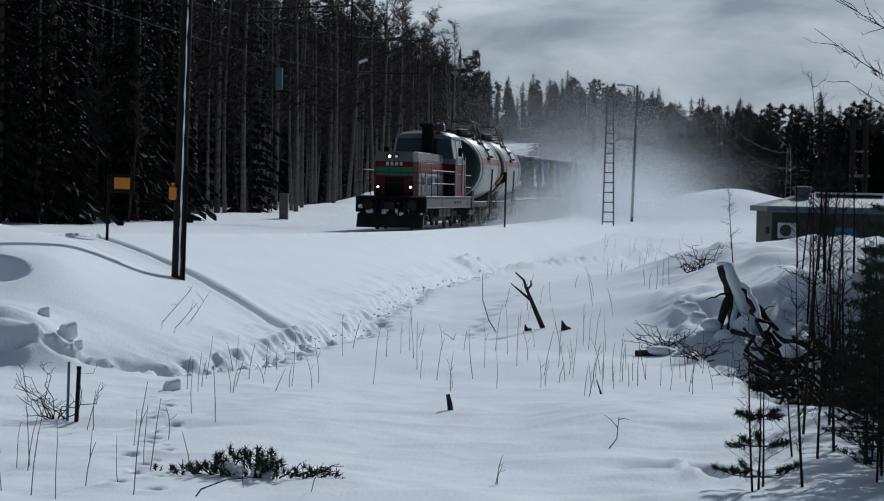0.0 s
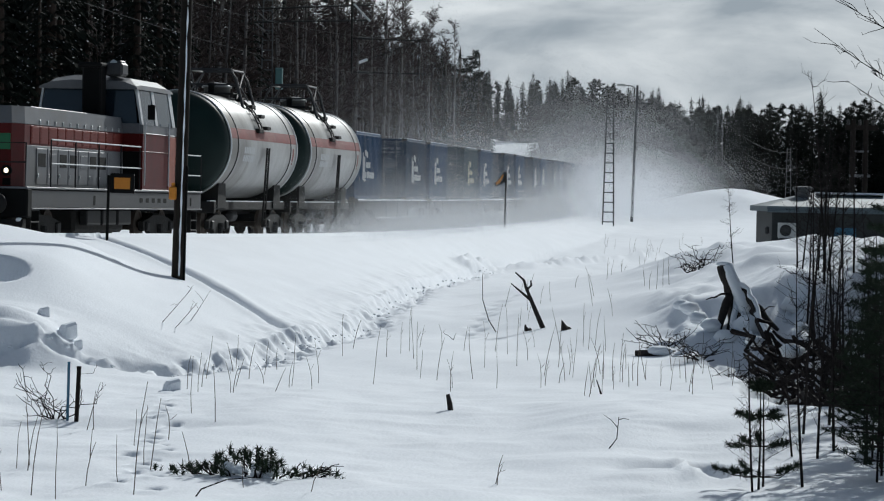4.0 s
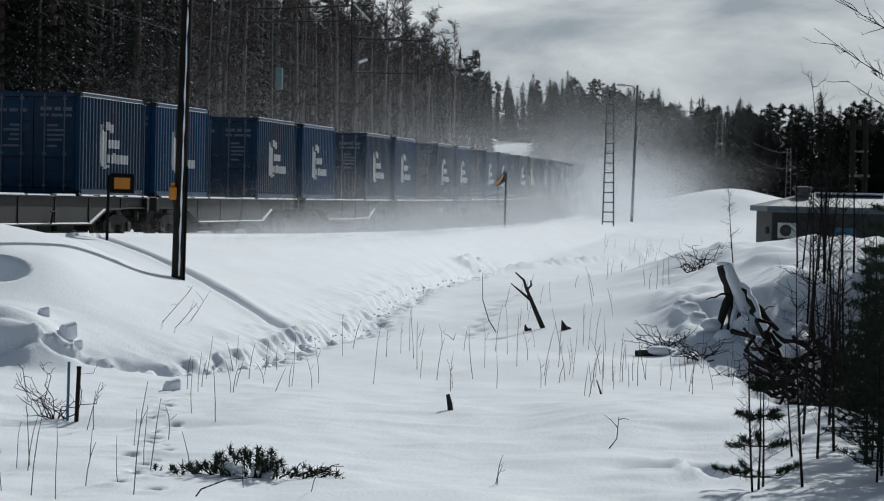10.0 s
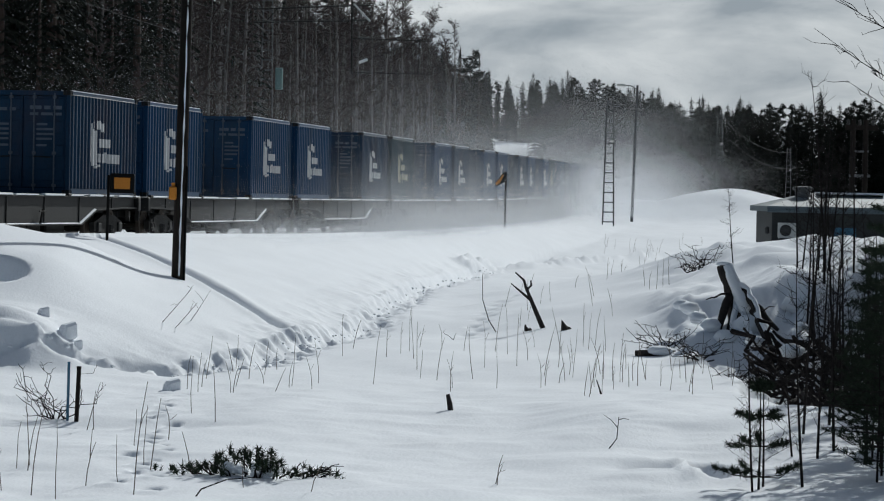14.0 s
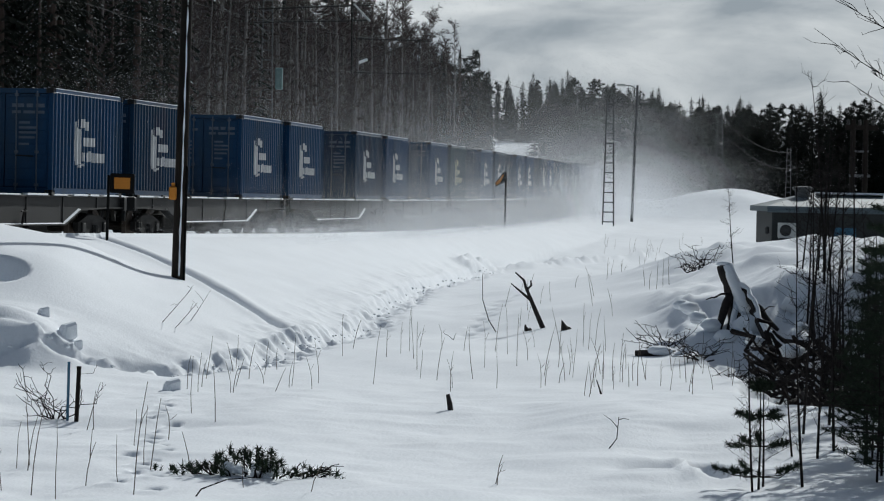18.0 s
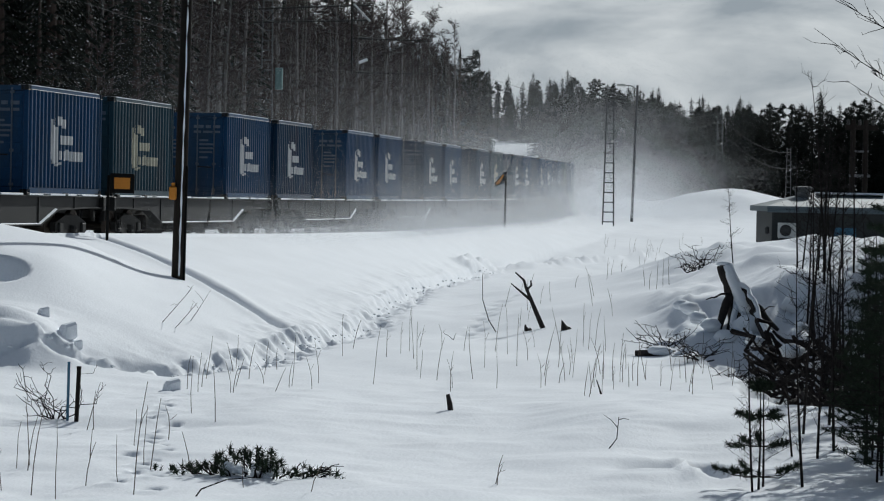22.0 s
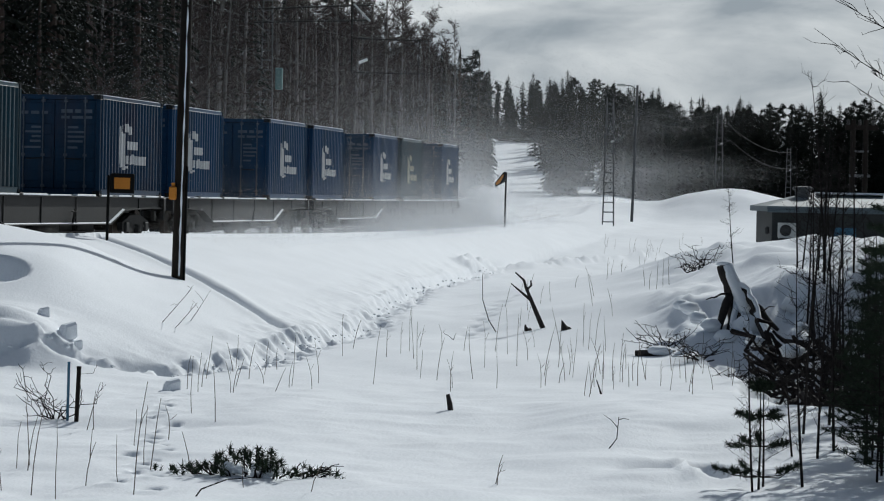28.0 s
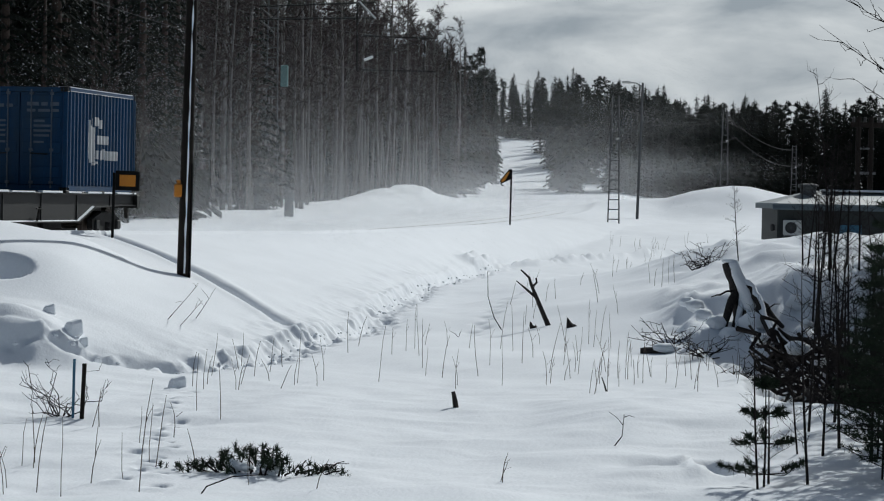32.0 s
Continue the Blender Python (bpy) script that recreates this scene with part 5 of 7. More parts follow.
part("arm_sleeve", Shape().tube(hung((-4.62, 152.0, 9.70), (-3.98, 152.0, 9.68)), 0.06, 8).tube(hung((-4.62, 151.9, 7.90), (-3.98, 151.9, 7.88)), 0.06, 8), PLASTIC_BLACK, hg)
part("insulator", Shape().tube(hung((-4.56, 151.9, 8.40), (-4.11, 151.9, 8.58)), 0.075, 8), LOGO_BRIGHT, hg, "bright white insulator")
part("stay_tube", Shape().tube(hung((-4.11, 151.9, 8.58), (-1.37, 151.8, 9.58)), 0.028, 6), STEEL_DARK, hg)
part("drop_tube", Shape().tube(hung((-1.37, 151.8, 9.60), (-1.46, 151.8, 7.88)), 0.026, 6), STEEL_DARK, hg)
part("brace_tube", Shape().tube(hung((-4.88, 151.9, 11.48), (-4.0, 151.9, 10.58)), 0.055, 6), LOGO_WHITE, hg, "pale slanting brace tube")

cb_ = upright("trackside_cabinet", "grey-green steel trackside cabinet in the snow", "cabinet", -8.75, 158.6)
part("body", Shape().box(-0.24, -0.3, 0, 0.24, 0.3, 1.4, 0.03), GALV, cb_)
part("roof", Shape().box(-0.28, -0.34, 1.4, 0.28, 0.34, 1.47, 0.02), GALV, cb_)


def wire(name, a, b, sag, rad, label, n=18):
    pts = []
    for i in range(n + 1):
        t = i / n
        pts.append((a[0] + (b[0] - a[0]) * t, a[1] + (b[1] - a[1]) * t, a[2] + (b[2] - a[2]) * t - sag * 4 * t * (1 - t)))
    ob = part(name, Shape().tube(pts, rad * 1.1, 4), WIRE_GREY)
    return tagged(ob, label, "wire", "overhead wires")


def mast_top(ob, x, z):
    m = ob.matrix_basis @ Vector((x, 0, z))
    return (m.x, m.y, m.z)


CAT = "thin overhead line wire between masts"
near_hi, near_lo = (-11.4, 66.0, 7.4), (-8.3, 66.0, 5.75)
b1, b2 = (-4.9, 151.8, 7.9), (-2.8, 151.8, 9.66)
wire("contact_wire", near_lo, b1, 0.25, 0.005, CAT)
wire("carrier_wire", near_hi, b2, 0.5, 0.005, CAT)
wire("contact_wire", b1, mast_top(m1, 0.9, 5.7), 0.2, 0.007, CAT)
wire("carrier_wire", b2, mast_top(m1, 0.3, 7.4), 0.5, 0.007, CAT)
wire("contact_wire", mast_top(m1, 0.9, 5.7), mast_top(m2, 0.9, 5.7), 0.9, 0.010, CAT)
wire("carrier_wire", mast_top(m1, 0.3, 7.4), mast_top(m2, 0.3, 7.4), 0.9, 0.010, CAT)
wire("feeder_wire", mast_top(m1, 0, 8.0), mast_top(m2, 0, 8.0), 0.7, 0.010, CAT)
wire("contact_wire", mast_top(m2, 0.9, 5.7), mast_top(m3, 0.9, 5.7), 1.0, 0.02, CAT)
wire("carrier_wire", mast_top(m2, 0.3, 7.4), mast_top(m3, 0.3, 7.4), 0.9, 0.02, CAT)


# ---- shed ----
shed = upright("equipment_shed", "low dark shed with pale blue-grey roof and snow", "shed", 13.0, 118.0)
shed.matrix_basis = pose(13.45, 118.0, -1.02)
part("wall", Shape().box(0.05, 0.1, 0, 9.0, 6.0, 2.15, 0.03), SHED_WALL, shed, "dark grey-green shed wall")
for i in range(24):
    part("wall_board", Shape().box(0.10 + i * 0.37, 0.068, 0.05, 0.44 + i * 0.37, 0.098, 2.1, 0.008), SHED_WALL, shed)
part("roof", Shape().add([(-0.2, -0.3, 2.12), (9.3, -0.3, 2.12), (9.3, 3.0, 2.68), (1.6, 3.0, 2.68), (-0.2, 6.3, 2.12), (9.3, 6.3, 2.12),
                          (-0.2, -0.3, 2.34), (9.3, -0.3, 2.34), (9.3, 3.0, 2.90), (1.8, 3.0, 2.90), (-0.2, 6.3, 2.34), (9.3, 6.3, 2.34)],
                         [(6, 7, 8, 9), (9, 8, 11, 10), (6, 9, 10), (0, 1, 7, 6), (0, 6, 10, 4), (0, 4, 5, 1), (1, 5, 11, 8, 7), (4, 10, 11, 5)]), SHED_ROOF, shed, "pale blue-grey hipped sheet roof")
part("roof_snow", Shape().box(2.2, 2.2, 2.86, 5.0, 3.6, 2.95, 0.03), SNOW_CAP, shed, "patch of snow on the ridge")
part("gutter", Shape().tube([(-0.2, -0.36, 2.14), (9.3, -0.36, 2.14)], 0.06, 8), SHED_ROOF, shed)
part("roof_vent", Shape().lathe([(0.32, 2.6), (0.34, 3.0), (0.42, 3.02), (0.44, 3.10), (0.40, 3.16), (0.1, 3.18)], "z", 16, (1.55, 2.2, 0)), GALV, shed, "grey roof vent with a snow cap")
part("blue_panel", Shape().box(2.6, 0.05, 1.05, 3.5, 0.066, 1.5, 0.004), BLUE_PAINT, shed, "blue panel on the shed wall")
part("lamp", Shape().lathe([(0.06, 1.2), (0.10, 1.25), (0.10, 1.45), (0.04, 1.5)], "z", 10, (-0.12, 0.3, 0)), PLASTIC_BLACK, shed)
ac = new("air_conditioner")
tagged(ac, "off-white outdoor air conditioner unit on the shed wall", "air conditioner")
ac.matrix_basis = pose(14.08, 117.75, 0.02) @ Matrix.Scale(0.92, 4)
part("casing", Shape().box(-0.40, -0.16, 0.0, 0.40, 0.16, 0.68, 0.03), PLASTIC_WHITE, ac)
part("fan_grille", Shape().lathe([(0.26, -0.155), (0.26, -0.175), (0.24, -0.18), (0.02, -0.176)], "y", 24, (-0.08, 0, 0.34)), PLASTIC_BLACK, ac, "round black fan grille")
for i in range(5):
    part("grille_bar", Shape().tube([(-0.08 - 0.24 * math.cos(i * 0.628), -0.19, 0.34 - 0.24 * math.sin(i * 0.628)), (-0.08 + 0.24 * math.cos(i * 0.628), -0.19, 0.34 + 0.24 * math.sin(i * 0.628))], 0.006, 4), GALV, ac)
part("wall_bracket", Shape().box(-0.35, -0.1, -0.06, -0.30, 0.3, 0.0, 0.005).box(0.30, -0.1, -0.06, 0.35, 0.3, 0.0, 0.005), GALV, ac)


# ---- trees ----
def spruce_meshes(seed, h, r, coarse=False):
    """Trunk and crown of a spruce: whorls of drooping, jagged sprays."""
    rn = random.Random(seed)
    trunk = Shape().tube([(0, 0, -0.3), (0, 0, h * 0.5), (0, 0, h * (0.9 if coarse else 1.0))], [0.02 * h * 0.7, 0.011 * h, 0.01], 7)
    cr = Shape()
    z = h * rn.uniform(0.02, 0.06)
    while z < h * 0.985:
        f = (z / h)
        rad = r * (1 - f) ** 0.8 * rn.uniform(0.75, 1.1) + (0.38 if coarse else 0.12)
        n = max(4, int(5 + 5 * (1 - f)))
        for i in range(n):
            w = 2 * math.pi * (i + rn.random() * 0.8) / n
            L = rad * rn.uniform(0.65, 1.15)
            dx, dy = math.cos(w), math.sin(w)
            px, py = -dy, dx
            zz = z + rn.uniform(-0.1, 0.1)
            m = 2 if coarse else 4
            pts = []
            for j in range(m + 1):
                t = j / m
                pts.append((dx * L * t, dy * L * t, zz + L * (0.12 * t - 0.42 * t * t)))
            for j in range(m):
                a, b = pts[j], pts[j + 1]
                wd = L * (0.27 if coarse else 0.20) * (1 - 0.75 * (j / m)) * rn.uniform(0.7, 1.2)
                for sgn in (-1, 1):
                    dr = rn.uniform(0.06, 0.20) * L
                    tip = (a[0] + dx * L * 0.10 + px * wd * sgn, a[1] + dy * L * 0.10 + py * wd * sgn, a[2] - dr)
                    tip2 = (b[0] + px * wd * 0.4 * sgn, b[1] + py * wd * 0.4 * sgn, b[2] - dr * 0.7)
                    o = len(cr.v)
                    cr.v += [a, b, tip2, tip]
                    cr.f += [(o, o + 1, o + 2), (o, o + 2, o + 3)]
        z += (h * 0.028 * (1.25 - 0.6 * f) + 0.05) * (1.0 if not coarse else 1.3 if f < 0.55 else 0.7)
    cr.tube([(0, 0, h * 0.93), (0, 0, h * 1.01)], [0.10, 0.02], 4)
    return trunk.mesh("trunk", BARK, True), quick(cr, "crown", NEEDLE)


def quick(shape, name, mat):
    me = bpy.data.meshes.new(name)
    me.from_pydata(shape.v, [], shape.f)
    me.materials.append(mat)
    return me


def pine_meshes(seed, h, r):
    """A tall pine: bare trunk, irregular crown of needle clumps near the top."""
    rn = random.Random(seed)
    bend = rn.uniform(-0.25, 0.25)
    trunk = Shape().tube([(0, 0, -0.3), (bend * 0.5, 0, h * 0.5), (bend, 0, h * 0.96)], [0.013 * h, 0.010 * h, 0.02], 7)
    cr = Shape()
    for i in range(int(30 + h)):
        t = rn.random() ** 0.7
        z = h * (0.42 + 0.57 * t)
        w = rn.uniform(0, 2 * math.pi)
        L = r * rn.uniform(0.3, 1.0) * (1.05 - 0.75 * max(0, t - 0.25))
        ex, ey, ez = bend * z / h + L * math.cos(w), L * math.sin(w), z + L * rn.uniform(-0.05, 0.4)
        trunk.tube([(bend * z / h, 0, z - 0.2 * L), (ex, ey, ez)], [0.03, 0.01], 4, False)
        for k in range(rn.randint(12, 20)):
            u = Vector((rn.gauss(0, 1), rn.gauss(0, 1), rn.gauss(0, 0.6)))
            c = Vector((ex, ey, ez)) + u * 0.20 * r * 0.5
            for q in range(3):
                a = Vector((rn.gauss(0, 1), rn.gauss(0, 1), rn.gauss(0.3, 1))).normalized() * rn.uniform(0.2, 0.42)
                b = Vector((rn.gauss(0, 1), rn.gauss(0, 1), rn.gauss(0, 1))).normalized() * 0.10
                o = len(cr.v)
                cr.v += [tuple(c - b), tuple(c + b), tuple(c + a)]
                cr.f += [(o, o + 1, o + 2)]
    return trunk.mesh("trunk", BARK, True), quick(cr, "crown", NEEDLE)


def birch_meshes(seed, h, r, bark=None):
    """A leafless birch: pale trunk, limbs and a haze of fine twigs."""
    rn = random.Random(seed)
    b1, b2 = rn.uniform(-0.5, 0.5), rn.uniform(-0.4, 0.4)
    def at(z):
        t = z / h
        return Vector((b1 * t * t + b2 * math.sin(3 * t), b2 * t * t, z))
    trunk = Shape().tube([at(h * t) for t in (-0.02, 0.2, 0.4, 0.6, 0.8, 0.97)], [0.0085 * h, 0.0075 * h, 0.0062 * h, 0.0045 * h, 0.0028 * h, 0.01], 7)
    tw = Shape()
    for i in range(int(h * 2.6)):
        z = h * (0.28 + 0.70 * rn.random() ** 0.8)
        w = rn.uniform(0, 2 * math.pi)
        L = r * (1.15 - 0.8 * z / h) * rn.uniform(0.5, 1.2)
        p0 = at(z)
        d = Vector((math.cos(w), math.sin(w), rn.uniform(0.7, 1.5))).normalized()
        p1, p2 = p0 + d * L * 0.55, p0 + d * L + Vector((0, 0, -0.1 * L))
        tw.tube([p0, p1, p2], [0.035, 0.022, 0.008], 4, False)
        for k in range(9):
            q = p0.lerp(p2, rn.uniform(0.25, 1.0))
            e = (d + Vector((rn.gauss(0, 0.6), rn.gauss(0, 0.6), rn.gauss(0, 0.5)))).normalized() * L * rn.uniform(0.25, 0.6)
            m = q + e * 0.6
            t2 = q + e + Vector((0, 0, -0.22 * e.length))
            s = Vector((-e.y, e.x, 0)).normalized() * 0.014
            o = len(tw.v)
            tw.v += [tuple(q - s), tuple(q + s), tuple(m), tuple(t2)]
            tw.f += [(o, o + 1, o + 2), (o, o + 2, o + 3)]
            for g in range(3):
                q2 = q.lerp(m, rn.uniform(0.3, 1.0))
                e2 = (e.normalized() + Vector((rn.gauss(0, 0.7), rn.gauss(0, 0.7), rn.gauss(-0.2, 0.5)))).normalized() * rn.uniform(0.3, 0.7)
                s2 = Vector((-e2.y, e2.x, 0.001)).normalized() * 0.010
                o = len(tw.v)
                tw.v += [tuple(q2 - s2), tuple(q2 + s2), tuple(q2 + e2)]
                tw.f += [(o, o + 1, o + 2)]
    return trunk.mesh("trunk", bark or BIRCH_BARK, True), quick(tw, "crown", TWIG)


def snow_glint_mesh(seed, h, r):
    """Small flecks on a spruce's boughs: caught snow, and needle glints painted white."""
    g = np.random.RandomState(seed)
    n = 80
    z = h * g.uniform(0.2, 0.92, n)
    k = g.uniform(0, 6.28, n)
    d = (r * (1 - z / h) ** 0.8) * g.uniform(0.55, 1.0, n)
    c = np.stack([d * np.cos(k), d * np.sin(k), z - 0.25 * d + 0.06], 1)
    a = np.stack([np.cos(k), np.sin(k), -0.4 + 0 * k], 1) * g.uniform(0.02, 0.06, n)[:, None]
    b = np.stack([-np.sin(k), np.cos(k), 0 * k], 1) * g.uniform(0.004, 0.012, n)[:, None]
    u = np.array([0, 0, 0.03])
    v = np.stack([c - a - b, c + a - b, c + a + b, c - a + b, c + u], 1).reshape(-1, 3)
    f = (np.arange(n)[:, None, None] * 5 + np.array([[0, 1, 4], [1, 2, 4], [2, 3, 4], [3, 0, 4]])[None]).reshape(-1, 3)
    return plain_mesh("snow_glint", v, f, SNOW_CAP)


SNOW_GLINTS = [snow_glint_mesh(61 + i, h, r) for i, (h, r) in enumerate(((17.0, 2.2), (19.0, 2.5), (15.0, 2.3), (12.0, 1.8)))]


def tree_thing(name, meshes, label, category, m, group):
    ob = new(name)
    tagged(ob, label, category, group)
    part("trunk", meshes[0], None, ob)
    part("crown", meshes[1], None, ob)
    ob.matrix_basis = m
    return ob


def planted(x, y, rot, size):
    return pose(x, y, gz(x, y) - 0.1, 0, 0, rot) @ Matrix.Scale(size, 4)


SPRUCE = [spruce_meshes(s, h, r) for s, h, r in ((1, 17.0, 2.2), (2, 19.0, 2.5), (3, 15.0, 2.3), (4, 12.0, 1.8))]
COARSE = [spruce_meshes(s, h, r, True) for s, h, r in ((5, 17.0, 2.2), (6, 19.0, 2.5), (7, 15.0, 2.3), (8, 12.0, 1.8))]
PINES = [pine_meshes(s, h, r) for s, h, r in ((11, 17.0, 2.0), (12, 15.0, 1.9))]
BIRCH = [birch_meshes(s, h, r) for s, h, r in ((21, 19.0, 2.6), (22, 17.0, 2.3), (23, 18.0, 2.0), (24, 14.0, 1.8))]
YOUNG = [birch_meshes(s, h, r, BARK) for s, h, r in ((31, 9.0, 1.3), (32, 7.0, 1.1))]

rn = random.Random(77)
SL = "tall dark spruce at the forest edge"
PL = "tall pine with a ragged dark crown"
BL = "leafless birch with pale trunk at the forest edge"
YL = "thin leafless sapling at the forest edge"


def edge_tree(kind, s, q, size, rot=None):
    """A tree beside the track: s along it, q metres off its far side."""
    x, y, _ = on_track(s, -q)
    lib, name, label, cat = {"s": (SPRUCE, "spruce_tree", SL, "spruce"), "p": (PINES, "pine_tree", PL, "pine"), "b": (BIRCH, "birch_tree", BL, "birch"), "y": (YOUNG, "young_tree", YL, "sapling")}[kind]
    pick = rn.choice(lib)
    ob = tree_thing(name, pick, label, cat, planted(x, y, rn.uniform(0, 360), size), "forest beside the track")
    if kind == "s" and s < 60:
        part("snow_glint", SNOW_GLINTS[SPRUCE.index(pick)], None, ob, "flecks of snow and painted needle glints on the boughs")


# the edge of the wood, parallel to the track
s = 0.0
while s < 330:
    q = 14.5 + rn.uniform(-1.0, 2.5) + (2.5 if s > 215 else 0.0)
    kind = rn.choice("sssys") if s < 20 else rn.choice("sbybs") if s < 45 else rn.choice("bbybsb") if s < 215 else rn.choice("ssbp")
    edge_tree(kind, s, q, rn.uniform(0.85, 1.12))
    if rn.random() < 0.8:
        edge_tree(rn.choice("byb") if s > 45 else rn.choice("yys"), s + 1.0, q + rn.uniform(1.5, 4), rn.uniform(0.8, 1.1))
    if 60 < s < 230 and rn.random() < 0.45:
        edge_tree("b", s + 1.6, q + rn.uniform(0.5, 5), rn.uniform(0.8, 1.1))
    edge_tree("s" if rn.random() < (0.85 if s < 60 else 0.45) else "b", s + 0.5, q + rn.uniform(5, 8), rn.uniform(0.85, 1.1))
    s += 2.4 + s * 0.006


# deeper woods as one mass each
def wood_mass(name, label, places, lib):
    vs, fs, base = [], [], 0
    arrays = []
    for tr, cr in lib:
        both = []
        for me in (tr, cr):
            me.calc_loop_triangles()
            v = np.empty(len(me.vertices) * 3, np.float32)
            me.vertices.foreach_get("co", v)
            t = np.empty(len(me.loop_triangles) * 3, np.int32)
            me.loop_triangles.foreach_get("vertices", t)
            both.append((v.reshape(-1, 3), t.reshape(-1, 3)))
        arrays.append((np.concatenate([both[0][0], both[1][0]]), np.concatenate([both[0][1], both[1][1] + len(both[0][0])])))
    for i, x, y, rot, size in places:
        v, t = arrays[i]
        c, s_ = math.cos(rot) * size, math.sin(rot) * size
        w = np.stack([v[:, 0] * c - v[:, 1] * s_ + x, v[:, 0] * s_ + v[:, 1] * c + y, v[:, 2] * size + gz(x, y) - 0.1], 1)
        vs.append(w)
        fs.append(t + base)
        base += len(v)
    ob = new(name, plain_mesh(name, np.concatenate(vs), np.concatenate(fs), NEEDLE))
    return tagged(ob, label, "woods", kind="stuff")


far = []
for i in range(640):
    x = rn.uniform(14.4, 112) if i < 460 else rn.uniform(14.4, 44)
    y = float(np.interp(x, (13, 40, 112), (350, 377, 389))) + rn.expovariate(1 / 13.0)
    kind, rot, size = rn.choice((0, 0, 1, 2, 3, 4, 4)), rn.uniform(0, 6.28), rn.uniform(0.52, 0.76) + 0.12 * smooth(20, 60, x)
    if abs(x - track_x(y)) > 2.2:
        far.append((kind, x, y, rot, size))
wood_mass("far_woods", "dark conifer forest along the horizon", far, COARSE + PINES[:1])
hill = []
for i in range(440):
    x, y = rn.uniform(-10, 46), rn.uniform(440, 680)
    if 7.2 + 0.008 * (y - 455) < x < 15.6 + 0.008 * (y - 455) and y < 590:
        continue
    hill.append((rn.choice((0, 1, 2, 3, 4)), x, y, rn.uniform(0, 6.28), rn.uniform(0.62, 0.84)))
wood_mass("hill_woods", "conifers on the hill round a snowy clearing", hill, COARSE + PINES[:1])
deep = []
for i in range(420):
    s_, q = rn.uniform(-14, 330), 23 + rn.expovariate(1 / 9.0)
    x, y, _ = on_track(s_, -q)
    deep.append((rn.choice((0, 1, 2, 2, 4)), x, y, rn.uniform(0, 6.28), rn.uniform(0.85, 1.12)))
wood_mass("deep_woods", "dense dark spruce forest behind the edge", deep, COARSE + PINES[:1])


# ---- small things in the snow ----
def lump(shape, c, r, seed, flat=0.7):
    """A knobbly lump of snow or stone."""
    rn_ = random.Random(seed)
    n, m = 8, 5
    v = [(c[0], c[1], c[2] - r * flat)]
    for i in range(1, m):
        p = math.pi * i / m
        for k in range(n):
            w = 2 * math.pi * k / n
            q = r * rn_.uniform(0.78, 1.15)
            v.append((c[0] + q * math.sin(p) * math.cos(w), c[1] + q * math.sin(p) * math.sin(w), c[2] - q * flat * math.cos(p)))
    v.append((c[0], c[1], c[2] + r * flat))
    f = [(0, 1 + (k + 1) % n, 1 + k) for k in range(n)]
    for i in range(m - 2):
        for k in range(n):
            a, b = 1 + i * n + k, 1 + i * n + (k + 1) % n
            f.append((a, b, b + n, a + n))
    e = len(v) - 1
    f += [(e, e - n + k, e - n + (k + 1) % n) for k in range(n)]
    return shape.add(v, f)


def tuft(shape, c, d, size, n, rn_, spread=0.9):
    """A brush of pine needles round a shoot's tip."""
    c, d = Vector(c), Vector(d).normalized()
    for i in range(n):
        a = (d * rn_.uniform(0.1, 1.0) + Vector((rn_.gauss(0, 1), rn_.gauss(0, 1), rn_.gauss(0, 1))).normalized() * spread).normalized() * size * rn_.uniform(0.7, 1.15)
        o = c - d * size * rn_.uniform(0, 0.9)
        b = a.cross(Vector((rn_.gauss(0, 1), rn_.gauss(0, 1), rn_.gauss(0, 1)))).normalized() * 0.005
        k = len(shape.v)
        shape.v += [tuple(o - b), tuple(o + b), tuple(o + a)]
        shape.f.append((k, k + 1, k + 2))


def crooked(shape, a, b, r0, r1, rn_, bend=0.12, n=5, sides=5):
    """A crooked branch between two points."""
    a, b = Vector(a), Vector(b)
    L = (b - a).length
    pts = [a.lerp(b, i / n) + Vector((rn_.gauss(0, 1), rn_.gauss(0, 1), rn_.gauss(0, 1))) * L * bend * (0.35 if 0 < i < n else 0) for i in range(n + 1)]
    shape.tube(pts, [r0 + (r1 - r0) * i / n for i in range(n + 1)], sides)
    return pts


# snow clods thrown up along the edge
clods = Shape()
rn = random.Random(41)
for i in range(380):
    y = 45.5 + 75 * rn.random() ** 1.9
    x = float(np.interp(y, TOE_Y, TOE_X)) + rn.uniform(-0.10, 0.34)
    r = rn.uniform(0.02, 0.075) * rn.uniform(0.6, 1.0)
    lump(clods, (x, y, gz(x, y) - r * 0.1), r, i, 0.6)
tagged(part("snow_clods", clods, SNOW_CAP, None, "", True), "crumbled clods of snow along the embankment foot", "snow", kind="stuff")
for x, y, r in ((-4.06, 43.6, 0.17), (-6.22, 48.0, 0.20), (-6.02, 47.8, 0.10), (-6.75, 48.9, 0.13), (-5.75, 47.5, 0.09)):
    hw = [r * k for k in (0.80, 0.62, 0.72)]
    b = Shape().box(-hw[0], -hw[1], -0.05, hw[0], hw[1], hw[2] * 1.6, r * 0.22)
    b.v = [(vx * (1 - 0.18 * vz / r) + 0.1 * vz, vy * (1 - 0.1 * vz / r), vz + 0.2 * vx) for vx, vy, vz in b.v]
    ob = part("snow_block", b, SNOW_CAP, None, "", False, pose(x, y, gz(x, y) - 0.02, 0, 0, 200 * r))
    tagged(ob, "chunk of hard snow lying on the slope", "snow block", "snow blocks")

